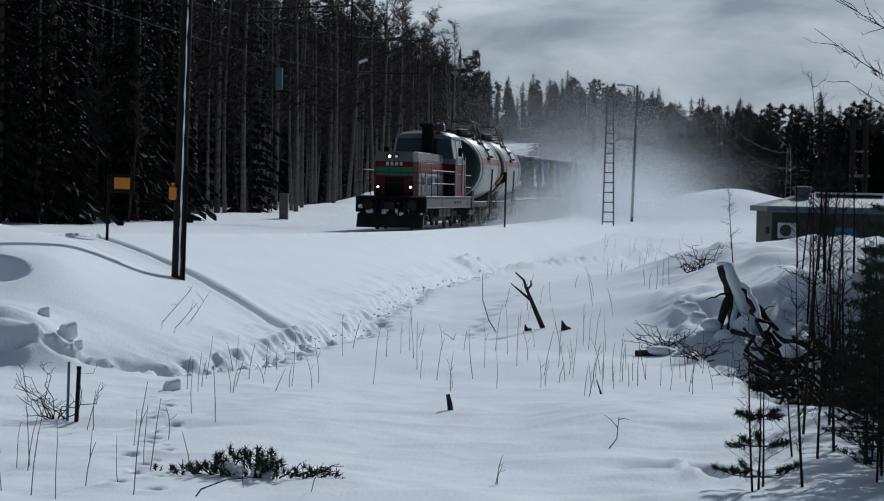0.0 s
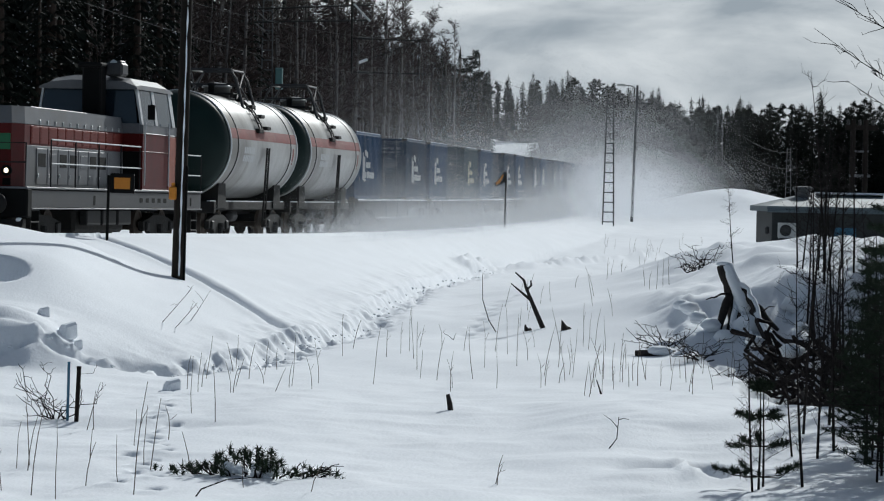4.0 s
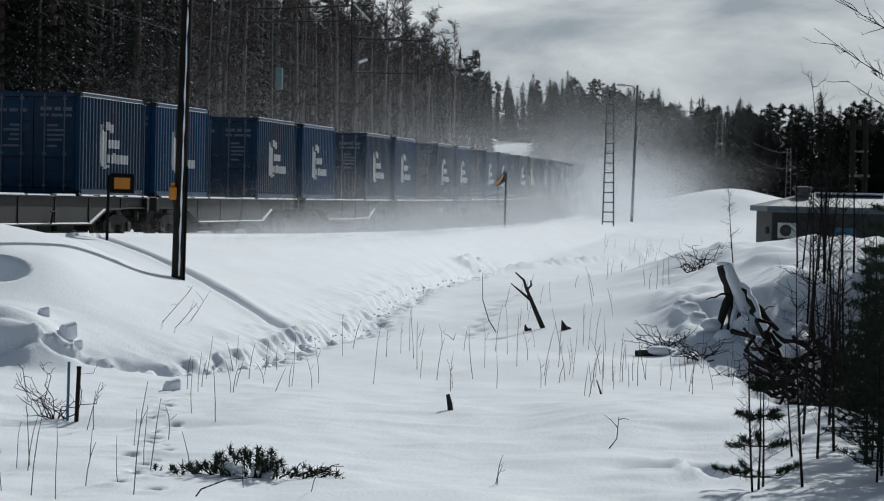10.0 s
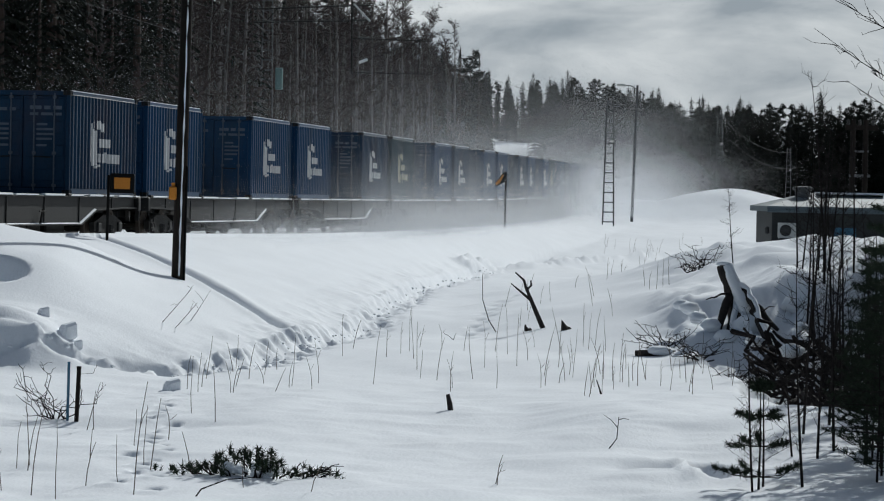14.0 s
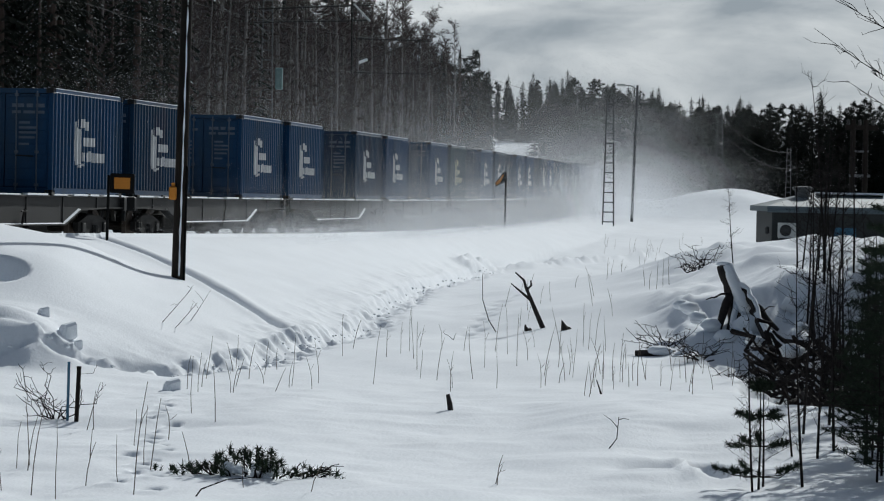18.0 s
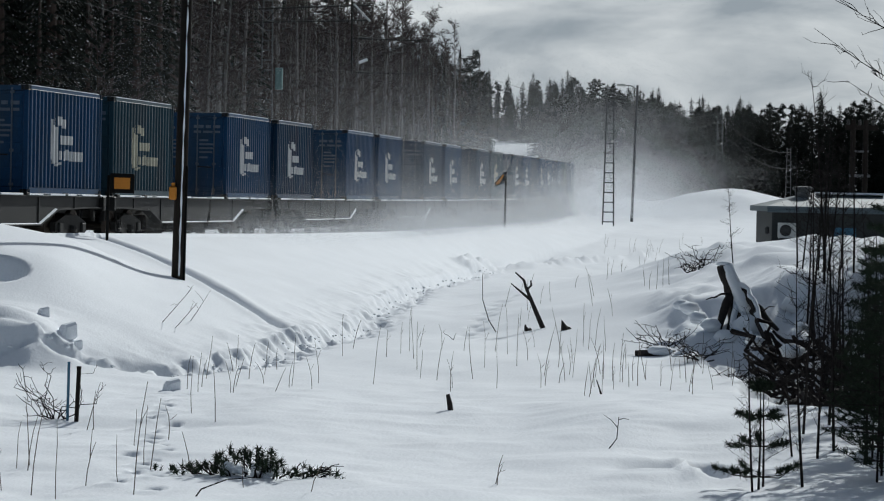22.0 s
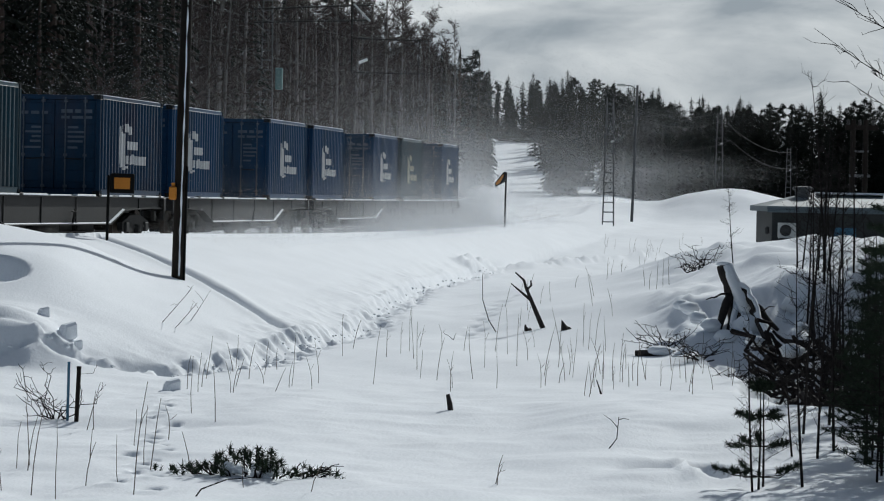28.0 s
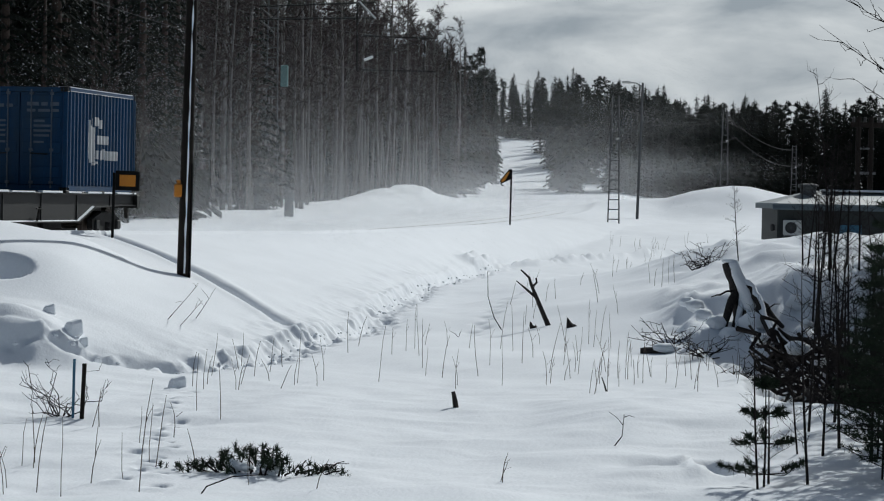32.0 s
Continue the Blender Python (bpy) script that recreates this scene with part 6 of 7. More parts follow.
# marker stakes
for x, y, h, mat_, lab, lean in ((-4.84, 37.5, 0.76, BLUE_PAINT, "blue painted wooden marker stake in the snow", 0.6), (-4.72, 37.45, 0.71, WOOD_DARK, "dark wooden marker stake in the snow", 2.0)):
    ob = new("marker_stake")
    ob.matrix_basis = pose(x, y, gz(x, y) - 0.1, 0, lean, 0)
    tagged(ob, lab, "stake", "marker stakes")
    w = 0.017 if mat_ is BLUE_PAINT else 0.026
    part("shaft", Shape().box(-w, -w, 0, w, w, h + 0.1, 0.005), mat_, ob)
    part("tip", Shape().box(-w * 1.05, -w * 1.05, h + 0.085, w * 1.05, w * 1.05, h + 0.11, 0.004), mat_, ob)

# low pine poking out of the snow
bush = new("buried_pine")
bush.matrix_basis = pose(-1.93, 30.0, gz(-1.93, 30.0))
tagged(bush, "low dark green pine top buried in snow", "pine")
rn = random.Random(8)
wood, nd = Shape(), Shape()
for i in range(34):
    x = rn.uniform(-0.80, 0.85)
    hgt = 0.34 * max(0.25, 1 - abs(x + 0.05) / 0.95) * rn.uniform(0.55, 1.1)
    y = rn.gauss(0, 0.22)
    root = (x * 0.7, y * 0.4, -0.02)
    tip = (x + rn.gauss(0, 0.05), y, hgt)
    crooked(wood, root, tip, 0.012, 0.006, rn)
    for k in range(rn.randint(2, 4)):
        c = (tip[0] + rn.gauss(0, 0.045), tip[1] + rn.gauss(0, 0.05), tip[2] + rn.gauss(-0.02, 0.03))
        tuft(nd, c, (rn.gauss(0, 0.3), rn.gauss(0, 0.3), 1), 0.075, 34, rn)
for k in range(6):
    crooked(wood, (0.6, 0, 0.05), (0.75 + rn.uniform(0, 0.25), rn.gauss(0, 0.1), rn.uniform(0.05, 0.36)), 0.006, 0.003, rn, 0.2)
part("branch_tangle", wood, TWIG_DARK, bush)
part("needles", quick(nd, "needles", PINE), None, bush)
sc = Shape()
for i in range(9):
    lump(sc, (rn.uniform(-0.5, 0.3), rn.gauss(-0.05, 0.1), rn.uniform(0.0, 0.10)), rn.uniform(0.05, 0.11), i)
part("snow_load", sc, SNOW_CAP, bush, "snow lodged in the branches", True)
for x, y in ((-2.97, 30.5), (-2.80, 30.4)):
    t_ = new("pine_tip")
    t_.matrix_basis = pose(x, y, gz(x, y))
    tagged(t_, "small pine shoot just above the snow", "pine", "pine shoots")
    nd = Shape()
    for k in range(3):
        tuft(nd, (rn.gauss(0, 0.03), rn.gauss(0, 0.03), 0.03 + 0.02 * k), (0, 0, 1), 0.06, 30, rn)
    part("needles", quick(nd, "needles", PINE), None, t_)


def young_pine(name, x, y, h, whorls, seed, label, density=46, reach=0.3):
    """A slender young pine with whorls of needle brushes."""
    rn_ = random.Random(seed)
    ob = new(name)
    ob.matrix_basis = pose(x, y, gz(x, y) - 0.05)
    tagged(ob, label, "pine", "young conifers in the thicket")
    st, nd_ = Shape(), Shape()
    st.tube([(0, 0, 0), (0.01, 0, h * 0.5), (0, 0.01, h)], [0.014, 0.010, 0.005], 6)
    for i in range(whorls):
        z = h * (0.16 + 0.84 * i / (whorls - 1))
        L = reach * (1.15 - 0.85 * i / (whorls - 1))
        for k in range(5):
            w = 2 * math.pi * (k + rn_.random() * 0.5) / 5
            tip = (L * math.cos(w), L * math.sin(w), z + L * rn_.uniform(0.0, 0.35))
            st.tube([(0, 0, z), (tip[0] * 0.55, tip[1] * 0.55, z + L * 0.02), tip], [0.006, 0.005, 0.003], 4)
            for u in (0.6, 0.8, 1.0):
                tuft(nd_, (tip[0] * u, tip[1] * u, z + (tip[2] - z) * u), (tip[0], tip[1], 0.25), 0.075, density // 3, rn_)
        tuft(nd_, (0, 0, z + 0.05), (0, 0, 1), 0.06, density // 3, rn_)
    part("stem", st, TWIG_DARK, ob)
    part("needles", quick(nd_, "needles", PINE), None, ob)
    return ob


young_pine("young_pine", 3.28, 29.4, 1.12, 4, 5, "slender young pine with needle brushes in the snow", 210, 0.40)
# the last eight are added, mostly out of view, to shade the snow
for i, (x, y, h, r) in enumerate(((4.55, 29.8, 1.7, 0.42), (4.72, 30.6, 2.3, 0.50), (4.86, 31.6, 2.7, 0.55), (4.98, 33.0, 2.4, 0.5), (5.3, 34.5, 2.9, 0.6), (4.75, 28.8, 1.6, 0.5), (5.15, 33.6, 2.0, 0.5), (5.2, 31.6, 2.2, 0.6), (5.9, 33.0, 3.2, 0.8), (6.6, 35.0, 3.6, 0.9), (7.2, 37.0, 3.8, 0.9), (6.2, 36.4, 3.2, 0.8), (7.8, 39.5, 4.0, 0.9), (6.3, 31.6, 3.0, 0.8), (8.3, 42.0, 4.0, 0.9))):
    young_pine("young_pine", x, y, h, 11, 60 + i, "dense dark young conifer of the thicket and its added shade trees", 84, r)

# fallen and standing dead wood
def dead(name, x, y, label, category, mat_=None):
    ob = new(name)
    ob.matrix_basis = pose(x, y, gz(x, y) - 0.04)
    return tagged(ob, label, category)


fk = dead("forked_branch", 2.24, 62.0, "dark forked dead branch leaning in the snow", "branch")
rn = random.Random(15)
part("stem", Shape().tube([(0.02, 0, -0.1), (-0.18, 0, 0.35), (-0.34, 0, 0.72)], [0.06, 0.05, 0.04], 7), DEADWOOD, fk)
part("limb", Shape().tube([(-0.34, 0, 0.72), (-0.42, 0, 0.90), (-0.46, 0.02, 1.05), (-0.65, 0, 1.22)], [0.04, 0.035, 0.03, 0.018], 6), DEADWOOD, fk)
part("limb", Shape().tube([(-0.30, 0, 0.62), (-0.52, 0.02, 0.80), (-0.74, 0, 0.98)], [0.035, 0.028, 0.012], 6), DEADWOOD, fk)
part("limb", Shape().tube([(-0.40, 0, 0.85), (-0.30, 0.02, 0.95), (-0.32, 0, 1.05)], [0.03, 0.026, 0.016], 6), DEADWOOD, fk)
sb = dead("stub", 0.15, 40.2, "short dark broken stub standing in the snow", "stub")
part("shaft", Shape().tube([(0.03, 0, -0.1), (0.0, 0, 0.12), (-0.03, 0, 0.26)], [0.042, 0.038, 0.026], 8), DEADWOOD, sb)
for x, y, s_ in ((1.86, 61.9, 0.75), (2.6, 60.3, 1.0)):
    sp = dead("tree_stump", x, y, "small splintered stump poking through the snow", "stump")
    part("body", Shape().tube([(0, 0, -0.1), (0.02, 0, 0.06 * s_), (-0.03, 0, 0.14 * s_), (-0.06 * s_, 0, 0.24 * s_)], [0.11 * s_, 0.10 * s_, 0.05 * s_, 0.012], 7), DEADWOOD, sp)
    part("splinter", Shape().tube([(0.03, 0, 0.04), (0.10 * s_, 0, 0.09), (0.14 * s_, 0, 0.07)], [0.05 * s_, 0.03, 0.01], 6), DEADWOOD, sp)


def stem(name, x, y, pts, r, label, mat_=TWIG_DARK, cat="stem", twigs=0, seed=1):
    ob = dead(name, x, y, label, cat)
    part("stalk", Shape().tube(pts, [r * (1 - 0.6 * i / (len(pts) - 1)) for i in range(len(pts))], 5), mat_, ob)
    rn_ = random.Random(seed)
    for i in range(twigs):
        a = Vector(pts[-1]).lerp(Vector(pts[len(pts) // 2]), rn_.random())
        b = a + Vector((rn_.gauss(0, 0.12), rn_.gauss(0, 0.1), rn_.uniform(-0.05, 0.2)))
        part("twig", Shape().tube([a, a.lerp(b, 0.5) + Vector((0, 0, 0.02)), b], [r * 0.5, r * 0.35, r * 0.2], 4), mat_, ob)
    return ob


BS = "bent dark stem rising from the snow"
stem("bent_stem", 1.29, 64.2, [(0, 0, -0.05), (-0.22, 0, 0.3), (-0.36, 0, 0.75), (-0.38, 0, 1.32)], 0.014, BS)
stem("bent_stem", 2.0, 34.2, [(-0.18, 0, -0.06), (0.0, 0, 0.0), (0.12, 0, 0.16), (0.14, 0, 0.42)], 0.010, BS, twigs=2)
stem("bent_stem", -0.28, 60.8, [(-0.2, 0, 0.0), (0.1, 0, -0.02), (0.3, 0, -0.05), (0.6, 0, 0.0)], 0.014, "low branch lying across the snow", twigs=4, seed=4)
stem("bent_stem", 2.0, 31.8, [(-0.05, 0, 0.02), (0.1, 0, 0.0), (0.2, 0, -0.03)], 0.02, "short dead branch lying on snow")
stem("bent_stem", 2.46, 44.2, [(0.05, 0, -0.05), (0.0, 0, 0.12), (-0.05, 0, 0.26)], 0.018, "short dark leaning stick")
for x, y, dx, h in ((-5.1, 52.6, 0.55, 0.66), (-4.85, 52.4, 0.42, 0.5), (-4.7, 54.0, 0.28, 0.46)):
    stem("leaning_stalk", x, y, [(-0.05, 0, -0.05), (dx * 0.5, 0, h * 0.5), (dx, 0, h)], 0.008, "thin pale stalk leaning over the slope", STALK, "stalk", 3, int(h * 100))
stem("arched_branch", -2.2, 28.0, [(-0.25, 0, -0.1), (-0.1, 0, 0.12), (0.15, 0, 0.22), (0.5, 0, 0.25)], 0.010, "thin arched branch in the snow")
tb = dead("twig_bush", -4.95, 37.6, "leafless shrub with thin dark twigs by the stakes", "shrub")
rn = random.Random(23)
for i in range(15):
    a = (rn.gauss(0, 0.05), 0, 0)
    sgn = rn.choice((-1, -1, 1))
    b = (sgn * rn.uniform(0.15, 0.6), rn.gauss(0, 0.15), rn.uniform(0.12, 0.75))
    p = crooked(sh := Shape(), a, b, 0.009, 0.003, rn, 0.25)
    for k in range(3):
        e = p[rn.randint(2, 5)]
        crooked(sh, e, e + Vector((rn.gauss(0, 0.1), rn.gauss(0, 0.08), rn.uniform(-0.02, 0.14))), 0.004, 0.002, rn, 0.2, 3, 4)
    part("twig", sh, TWIG_DARK, tb)

# dry stalks
STALKS = []
for i in range(8):
    rn = random.Random(100 + i)
    l1, l2 = rn.gauss(0, 0.05), rn.gauss(0, 0.06)
    sh = Shape().tube([(0, 0, -0.1), (l1 * 0.3, 0, 0.35), (l1 * 0.6 + l2 * 0.2, 0.02, 0.7), (l1 + l2 * 0.6, 0.02, 1.0)], [0.0055, 0.005, 0.004, 0.0022], 4)
    if i % 3 == 0:
        sh.tube([(l1 * 0.5, 0.01, 0.6), (l1 * 0.5 + 0.07, 0.02, 0.78)], [0.004, 0.002], 4)
    STALKS.append(sh.mesh("dry_stalk", STALK))
rn = random.Random(31)
for x0, x1, y0, y1, n, h0, h1 in ((-2.0, 3.2, 44.5, 58.0, 46, 0.35, 0.95), (-4.7, -2.6, 27.6, 40.0, 20, 0.30, 0.85), (-4.0, -2.3, 43.0, 50.0, 16, 0.35, 0.8),
                                  (2.2, 5.0, 43.0, 52.0, 30, 0.3, 0.7), (1.2, 5.4, 60.0, 82.0, 20, 0.3, 0.8), (-2.0, 2.4, 28.0, 31.0, 4, 0.2, 0.35), (7.5, 13.5, 108.0, 150.0, 46, 0.3, 0.8)):
    for i in range(n):
        x, y = rn.uniform(x0, x1), rn.uniform(y0, y1)
        ob = part("dry_stalk", rn.choice(STALKS), None)
        ob.matrix_basis = pose(x, y, gz(x, y), 0, rn.gauss(0, 6), rn.uniform(-60, 60)) @ Matrix.Diagonal((1, 1, rn.uniform(h0, h1), 1))
        tagged(ob, "thin dry grass stalk sticking out of the snow", "stalk", "dry stalks in the snow")
for x, y, h in ((-2.98, 28.2, 1.12), (-4.0, 28.3, 0.86), (-3.55, 29.0, 0.45), (-4.35, 30.5, 0.6)):
    ob = part("dry_stalk", STALKS[2], None)
    ob.matrix_basis = pose(x, y, gz(x, y), 0, 2, 0) @ Matrix.Diagonal((1, 1, h, 1))
    tagged(ob, "thin dry grass stalk sticking out of the snow", "stalk", "dry stalks in the snow")

# uprooted stump on the mound
rw = dead("uprooted_stump", 5.62, 56.0, "weathered uprooted stump with arching roots under snow", "stump")
rn = random.Random(51)
rise = -gz(5.62, 56.0) + 0.04      # heights below are over world zero


def wpts(*pts):
    """World points in the stump's space."""
    return [Vector((x - 5.62, y - 56.0, z + rise)) for x, y, z in pts]


def limb(name, pts, radii, coat=0.0, sides=8):
    """A dead limb, with snow lying along its upper side where coat is given."""
    ps = wpts(*pts)
    mid = []
    for i in range(len(ps) - 1):
        mid += [ps[i], ps[i].lerp(ps[i + 1], 0.5) + Vector((rn.gauss(0, 0.02), rn.gauss(0, 0.02), rn.gauss(0, 0.02)))]
    mid.append(ps[-1])
    rr = [float(np.interp(i / (len(mid) - 1), np.linspace(0, 1, len(radii)), radii)) for i in range(len(mid))]
    ob = part(name, Shape().tube(mid, rr, sides), DEADWOOD, rw, "", True)
    if coat:
        part("snow_coat", Shape().tube([q + Vector((coat * 0.25, -coat * 0.5, r_ * 0.55)) for q, r_ in zip(mid, rr)], [max(r_ * 0.68, 0.025) * rn.uniform(0.75, 1.1) for r_ in rr], 8), SNOW_CAP, ob, "snow lying along the wood", True)
    return ob


limb("trunk", ((5.86, 56.0, -0.95), (5.76, 56.0, -0.60), (5.66, 56.0, -0.25), (5.56, 56.0, 0.02), (5.49, 56.0, 0.24)), [0.26, 0.21, 0.17, 0.155, 0.15], 0.0, 10)
part("snow_coat", Shape().tube(wpts((5.96, 55.72, -0.85), (5.86, 55.80, -0.50), (5.74, 55.86, -0.20), (5.63, 55.89, 0.02), (5.55, 55.90, 0.26)), [0.13, 0.15, 0.13, 0.12, 0.11], 9), SNOW_CAP, rw, "snow plastered along the trunk", True)
part("snow_cap", lump(Shape(), wpts((5.50, 55.97, 0.27))[0], 0.165, 3, 0.32), SNOW_CAP, rw, "cap of snow on the broken top", True)
limb("root", ((5.62, 55.9, -0.35), (5.46, 55.7, -0.68), (5.36, 55.5, -0.98)), [0.09, 0.08, 0.07])
limb("root", ((5.70, 55.9, -0.45), (5.66, 55.7, -0.75), (5.58, 55.5, -1.05)), [0.10, 0.09, 0.09], 0.05)
limb("root", ((5.72, 55.9, -0.15), (5.92, 55.8, -0.26), (6.02, 55.6, -0.46), (6.08, 55.2, -0.78), (6.16, 54.6, -1.05), (6.32, 54.0, -1.30)), [0.10, 0.09, 0.08, 0.08, 0.07, 0.05], 0.08)
limb("root", ((5.86, 55.9, -0.30), (6.08, 55.8, -0.50), (6.24, 55.6, -0.70), (6.46, 55.2, -0.95)), [0.07, 0.06, 0.06, 0.04])
limb("log", ((6.02, 55.9, -0.72), (6.30, 55.8, -0.83), (6.74, 55.7, -0.88)), [0.07, 0.075, 0.06], 0.03)
limb("root", ((6.02, 55.3, -0.70), (6.24, 54.8, -1.00), (6.50, 54.2, -1.28), (6.66, 53.6, -1.5)), [0.07, 0.08, 0.07, 0.05], 0.06)
limb("root", ((5.98, 55.4, -0.62), (6.16, 55.0, -0.92), (6.30, 54.5, -1.20), (6.52, 53.9, -1.42)), [0.05, 0.05, 0.045, 0.03])
limb("root", ((5.80, 55.6, -0.70), (5.90, 55.2, -0.98), (6.02, 54.8, -1.20), (6.14, 54.4, -1.42)), [0.07, 0.07, 0.06, 0.05], 0.05)
limb("root", ((6.10, 55.2, -0.85), (6.40, 54.9, -1.05), (6.70, 54.5, -1.18), (6.95, 54.2, -1.25)), [0.045, 0.045, 0.04, 0.03])
limb("twig", ((5.55, 55.9, -0.30), (5.30, 55.8, -0.38), (5.12, 55.7, -0.42)), [0.022, 0.018, 0.008])
limb("twig", ((5.98, 55.6, -0.60), (6.20, 55.5, -0.62), (6.42, 55.4, -0.52)), [0.02, 0.016, 0.007])
part("snow_hood", lump(Shape(), wpts((5.92, 55.3, -0.92))[0], 0.30, 15, 0.85), SNOW_CAP, rw, "hood of snow on the roots", True)
part("snow_hood", lump(Shape(), wpts((6.55, 55.6, -1.15))[0], 0.34, 16, 0.7), SNOW_CAP, rw, "hood of snow on the roots", True)

# undercut slabs of snow beside the stump
for x, y, z, r, sd in ((4.86, 56.2, -0.62, 0.22, 21), (4.98, 55.7, -0.78, 0.20, 22), (5.18, 55.3, -0.90, 0.22, 23), (4.72, 56.6, -0.56, 0.17, 24), (5.42, 54.9, -1.10, 0.24, 25), (6.9, 56.2, -0.95, 0.28, 26)):
    ob = part("snow_slab", lump(Shape(), (0, 0, 0), r, sd, 0.62), SNOW_CAP, None, "", True, pose(x, y, max(z, gz(x, y)), 8, 0, 30))
    tagged(ob, "rounded slab of snow hanging over the pit's edge", "snow slab", "snow slabs by the stump")

# brush heap in the pit
bh = dead("brush_heap", 6.0, 49.5, "dark tangled heap of dead branches in a pit", "brush heap")
for i in range(210):
    y = rn.uniform(-7.0, 4.2)
    x = rn.uniform(-0.30, 1.5) + 0.03 * y
    z = rn.uniform(0.0, 0.6) + 0.08 * (y + 4) * (y > -2)
    d = Vector((rn.gauss(0.16, 0.22), rn.gauss(-0.2, 0.5), rn.gauss(-0.16, 0.18)))
    sh = Shape()
    a, b = Vector((x, y, z)) - d, Vector((x, y, z)) + d
    p = crooked(sh, a, b, rn.uniform(0.02, 0.055), 0.012, rn, 0.16, 5, 5)
    for k in range(2):
        e = p[rn.randint(1, 4)]
        crooked(sh, e, e + Vector((rn.gauss(0, 0.16), rn.gauss(0, 0.25), rn.uniform(-0.1, 0.25))), 0.012, 0.005, rn, 0.2, 3, 4)
    part("branch", sh, DEADWOOD if i % 4 == 0 else TWIG_DARK, bh)
for i in range(4):
    y = rn.uniform(1.0, 6.0)
    part("snow_pad", lump(Shape(), (rn.uniform(-0.7, 1.2), y, 0.55 + 0.10 * (y + 4) * (y > -2) + rn.uniform(-0.2, 0.1)), rn.uniform(0.12, 0.26), i + 300, 0.55), SNOW_CAP, bh, "pad of snow on the branches", True)

# low arching twigs at the pit's edge
for i, (x, y, w, h) in enumerate(((4.25, 54.6, 0.8, 0.5), (4.75, 52.6, 0.8, 0.45), (5.0, 50.5, 0.7, 0.5), (5.15, 48.0, 0.6, 0.45), (6.54, 73.0, 0.7, 0.75), (6.2, 71.0, 0.5, 0.5))):
    ob = dead("twig_bush", x, y, "low leafless shrub of arching dark twigs", "shrub")
    rn = random.Random(200 + i)
    for k in range(13):
        sgn = rn.choice((-1, 1))
        sh = Shape()
        p = crooked(sh, (rn.gauss(0, 0.12), rn.gauss(0, 0.2), 0), (sgn * rn.uniform(0.2, w), rn.gauss(0, 0.3), rn.uniform(0.1, h)), 0.014, 0.004, rn, 0.26)
        for g in range(3):
            e = p[rn.randint(2, 5)]
            crooked(sh, e, e + Vector((rn.gauss(0, 0.14), rn.gauss(0, 0.1), rn.uniform(-0.02, 0.2))), 0.006, 0.003, rn, 0.2, 3, 4)
        part("twig", sh, TWIG_DARK, ob)
lg = dead("log", 4.12, 54.0, "dark log end sticking out from snow", "log")
part("bark", Shape().tube([(-0.45, 0.1, 0.05), (0.1, 0, 0.08), (0.5, -0.1, 0.02)], [0.08, 0.10, 0.09], 9), DEADWOOD, lg)
part("snow_cap", lump(Shape(), (0.0, 0.0, 0.14), 0.30, 77, 0.32), SNOW_CAP, lg, "snow lying on the log", True)


# thicket of thin bare saplings
def sapling_meshes(seed, h):
    rn_ = random.Random(seed)
    tr, tw = Shape(), Shape()
    l1, l2 = rn_.gauss(0, 0.12), rn_.gauss(0, 0.12)
    pts = [Vector((l1 * t + l2 * t * t, 0.3 * l2 * t, h * t)) for t in (0, 0.2, 0.4, 0.6, 0.8, 1.0)]
    tr.tube(pts, [0.026, 0.023, 0.019, 0.014, 0.009, 0.003], 6)
    for i in range(int(9 * h)):
        t = rn_.uniform(0.15, 1.0)
        k = min(4, int(t * 5))
        a = pts[k].lerp(pts[k + 1], t * 5 - k)
        w = rn_.uniform(0, 6.28)
        L = rn_.uniform(0.2, 0.65) * (1.15 - 0.6 * t)
        b = a + Vector((math.cos(w) * L, math.sin(w) * L, L * rn_.uniform(0.3, 1.1)))
        crooked(tw, a, b, 0.007, 0.002, rn_, 0.12, 3, 4)
        for g in range(3):
            e = a.lerp(b, rn_.uniform(0.3, 1.0))
            e2 = e + Vector((rn_.gauss(0, 0.1), rn_.gauss(0, 0.1), rn_.uniform(0.0, 0.2)))
            tw.tube([e, e2], [0.0035, 0.0015], 3, False)
    return tr.mesh("trunk", TWIG_DARK, True), quick(tw, "crown", TWIG_DARK)


SAPS = [sapling_meshes(s_, h) for s_, h in ((1, 3.4), (2, 2.8), (3, 3.9), (4, 2.2), (5, 3.0))]
rn = random.Random(71)
for i in range(52):
    y = rn.uniform(38.5, 62)
    xl = 6.0 + (y - 40.5) * 0.065
    x = xl + abs(rn.gauss(0, 0.8))
    tree_thing("bare_sapling", rn.choice(SAPS), "thin leafless sapling in the dark thicket", "sapling", pose(x, y, gz(x, y) - 0.05, rn.gauss(0, 2), rn.gauss(0, 3), rn.uniform(0, 360)) @ Matrix.Scale(rn.uniform(0.75, 1.1), 4), "saplings in the thicket")
for x, y, sc_ in ((4.1, 33.3, 0.5), (4.35, 33.0, 0.7), (4.62, 33.6, 0.85), (4.85, 32.6, 0.8), (3.35, 29.6, 0.55), (3.2, 29.2, 0.5), (3.72, 29.3, 0.62), (4.5, 35.5, 0.7), (4.95, 36.5, 0.8), (6.77, 66.9, 0.55), (6.9, 54.0, 0.3)):
    tree_thing("bare_sapling", SAPS[int(x * 10) % 5], "thin leafless sapling standing in snow", "sapling", pose(x, y, gz(x, y) - 0.05, 0, rn.gauss(0, 3), rn.uniform(0, 360)) @ Matrix.Scale(sc_, 4), "saplings in the thicket")

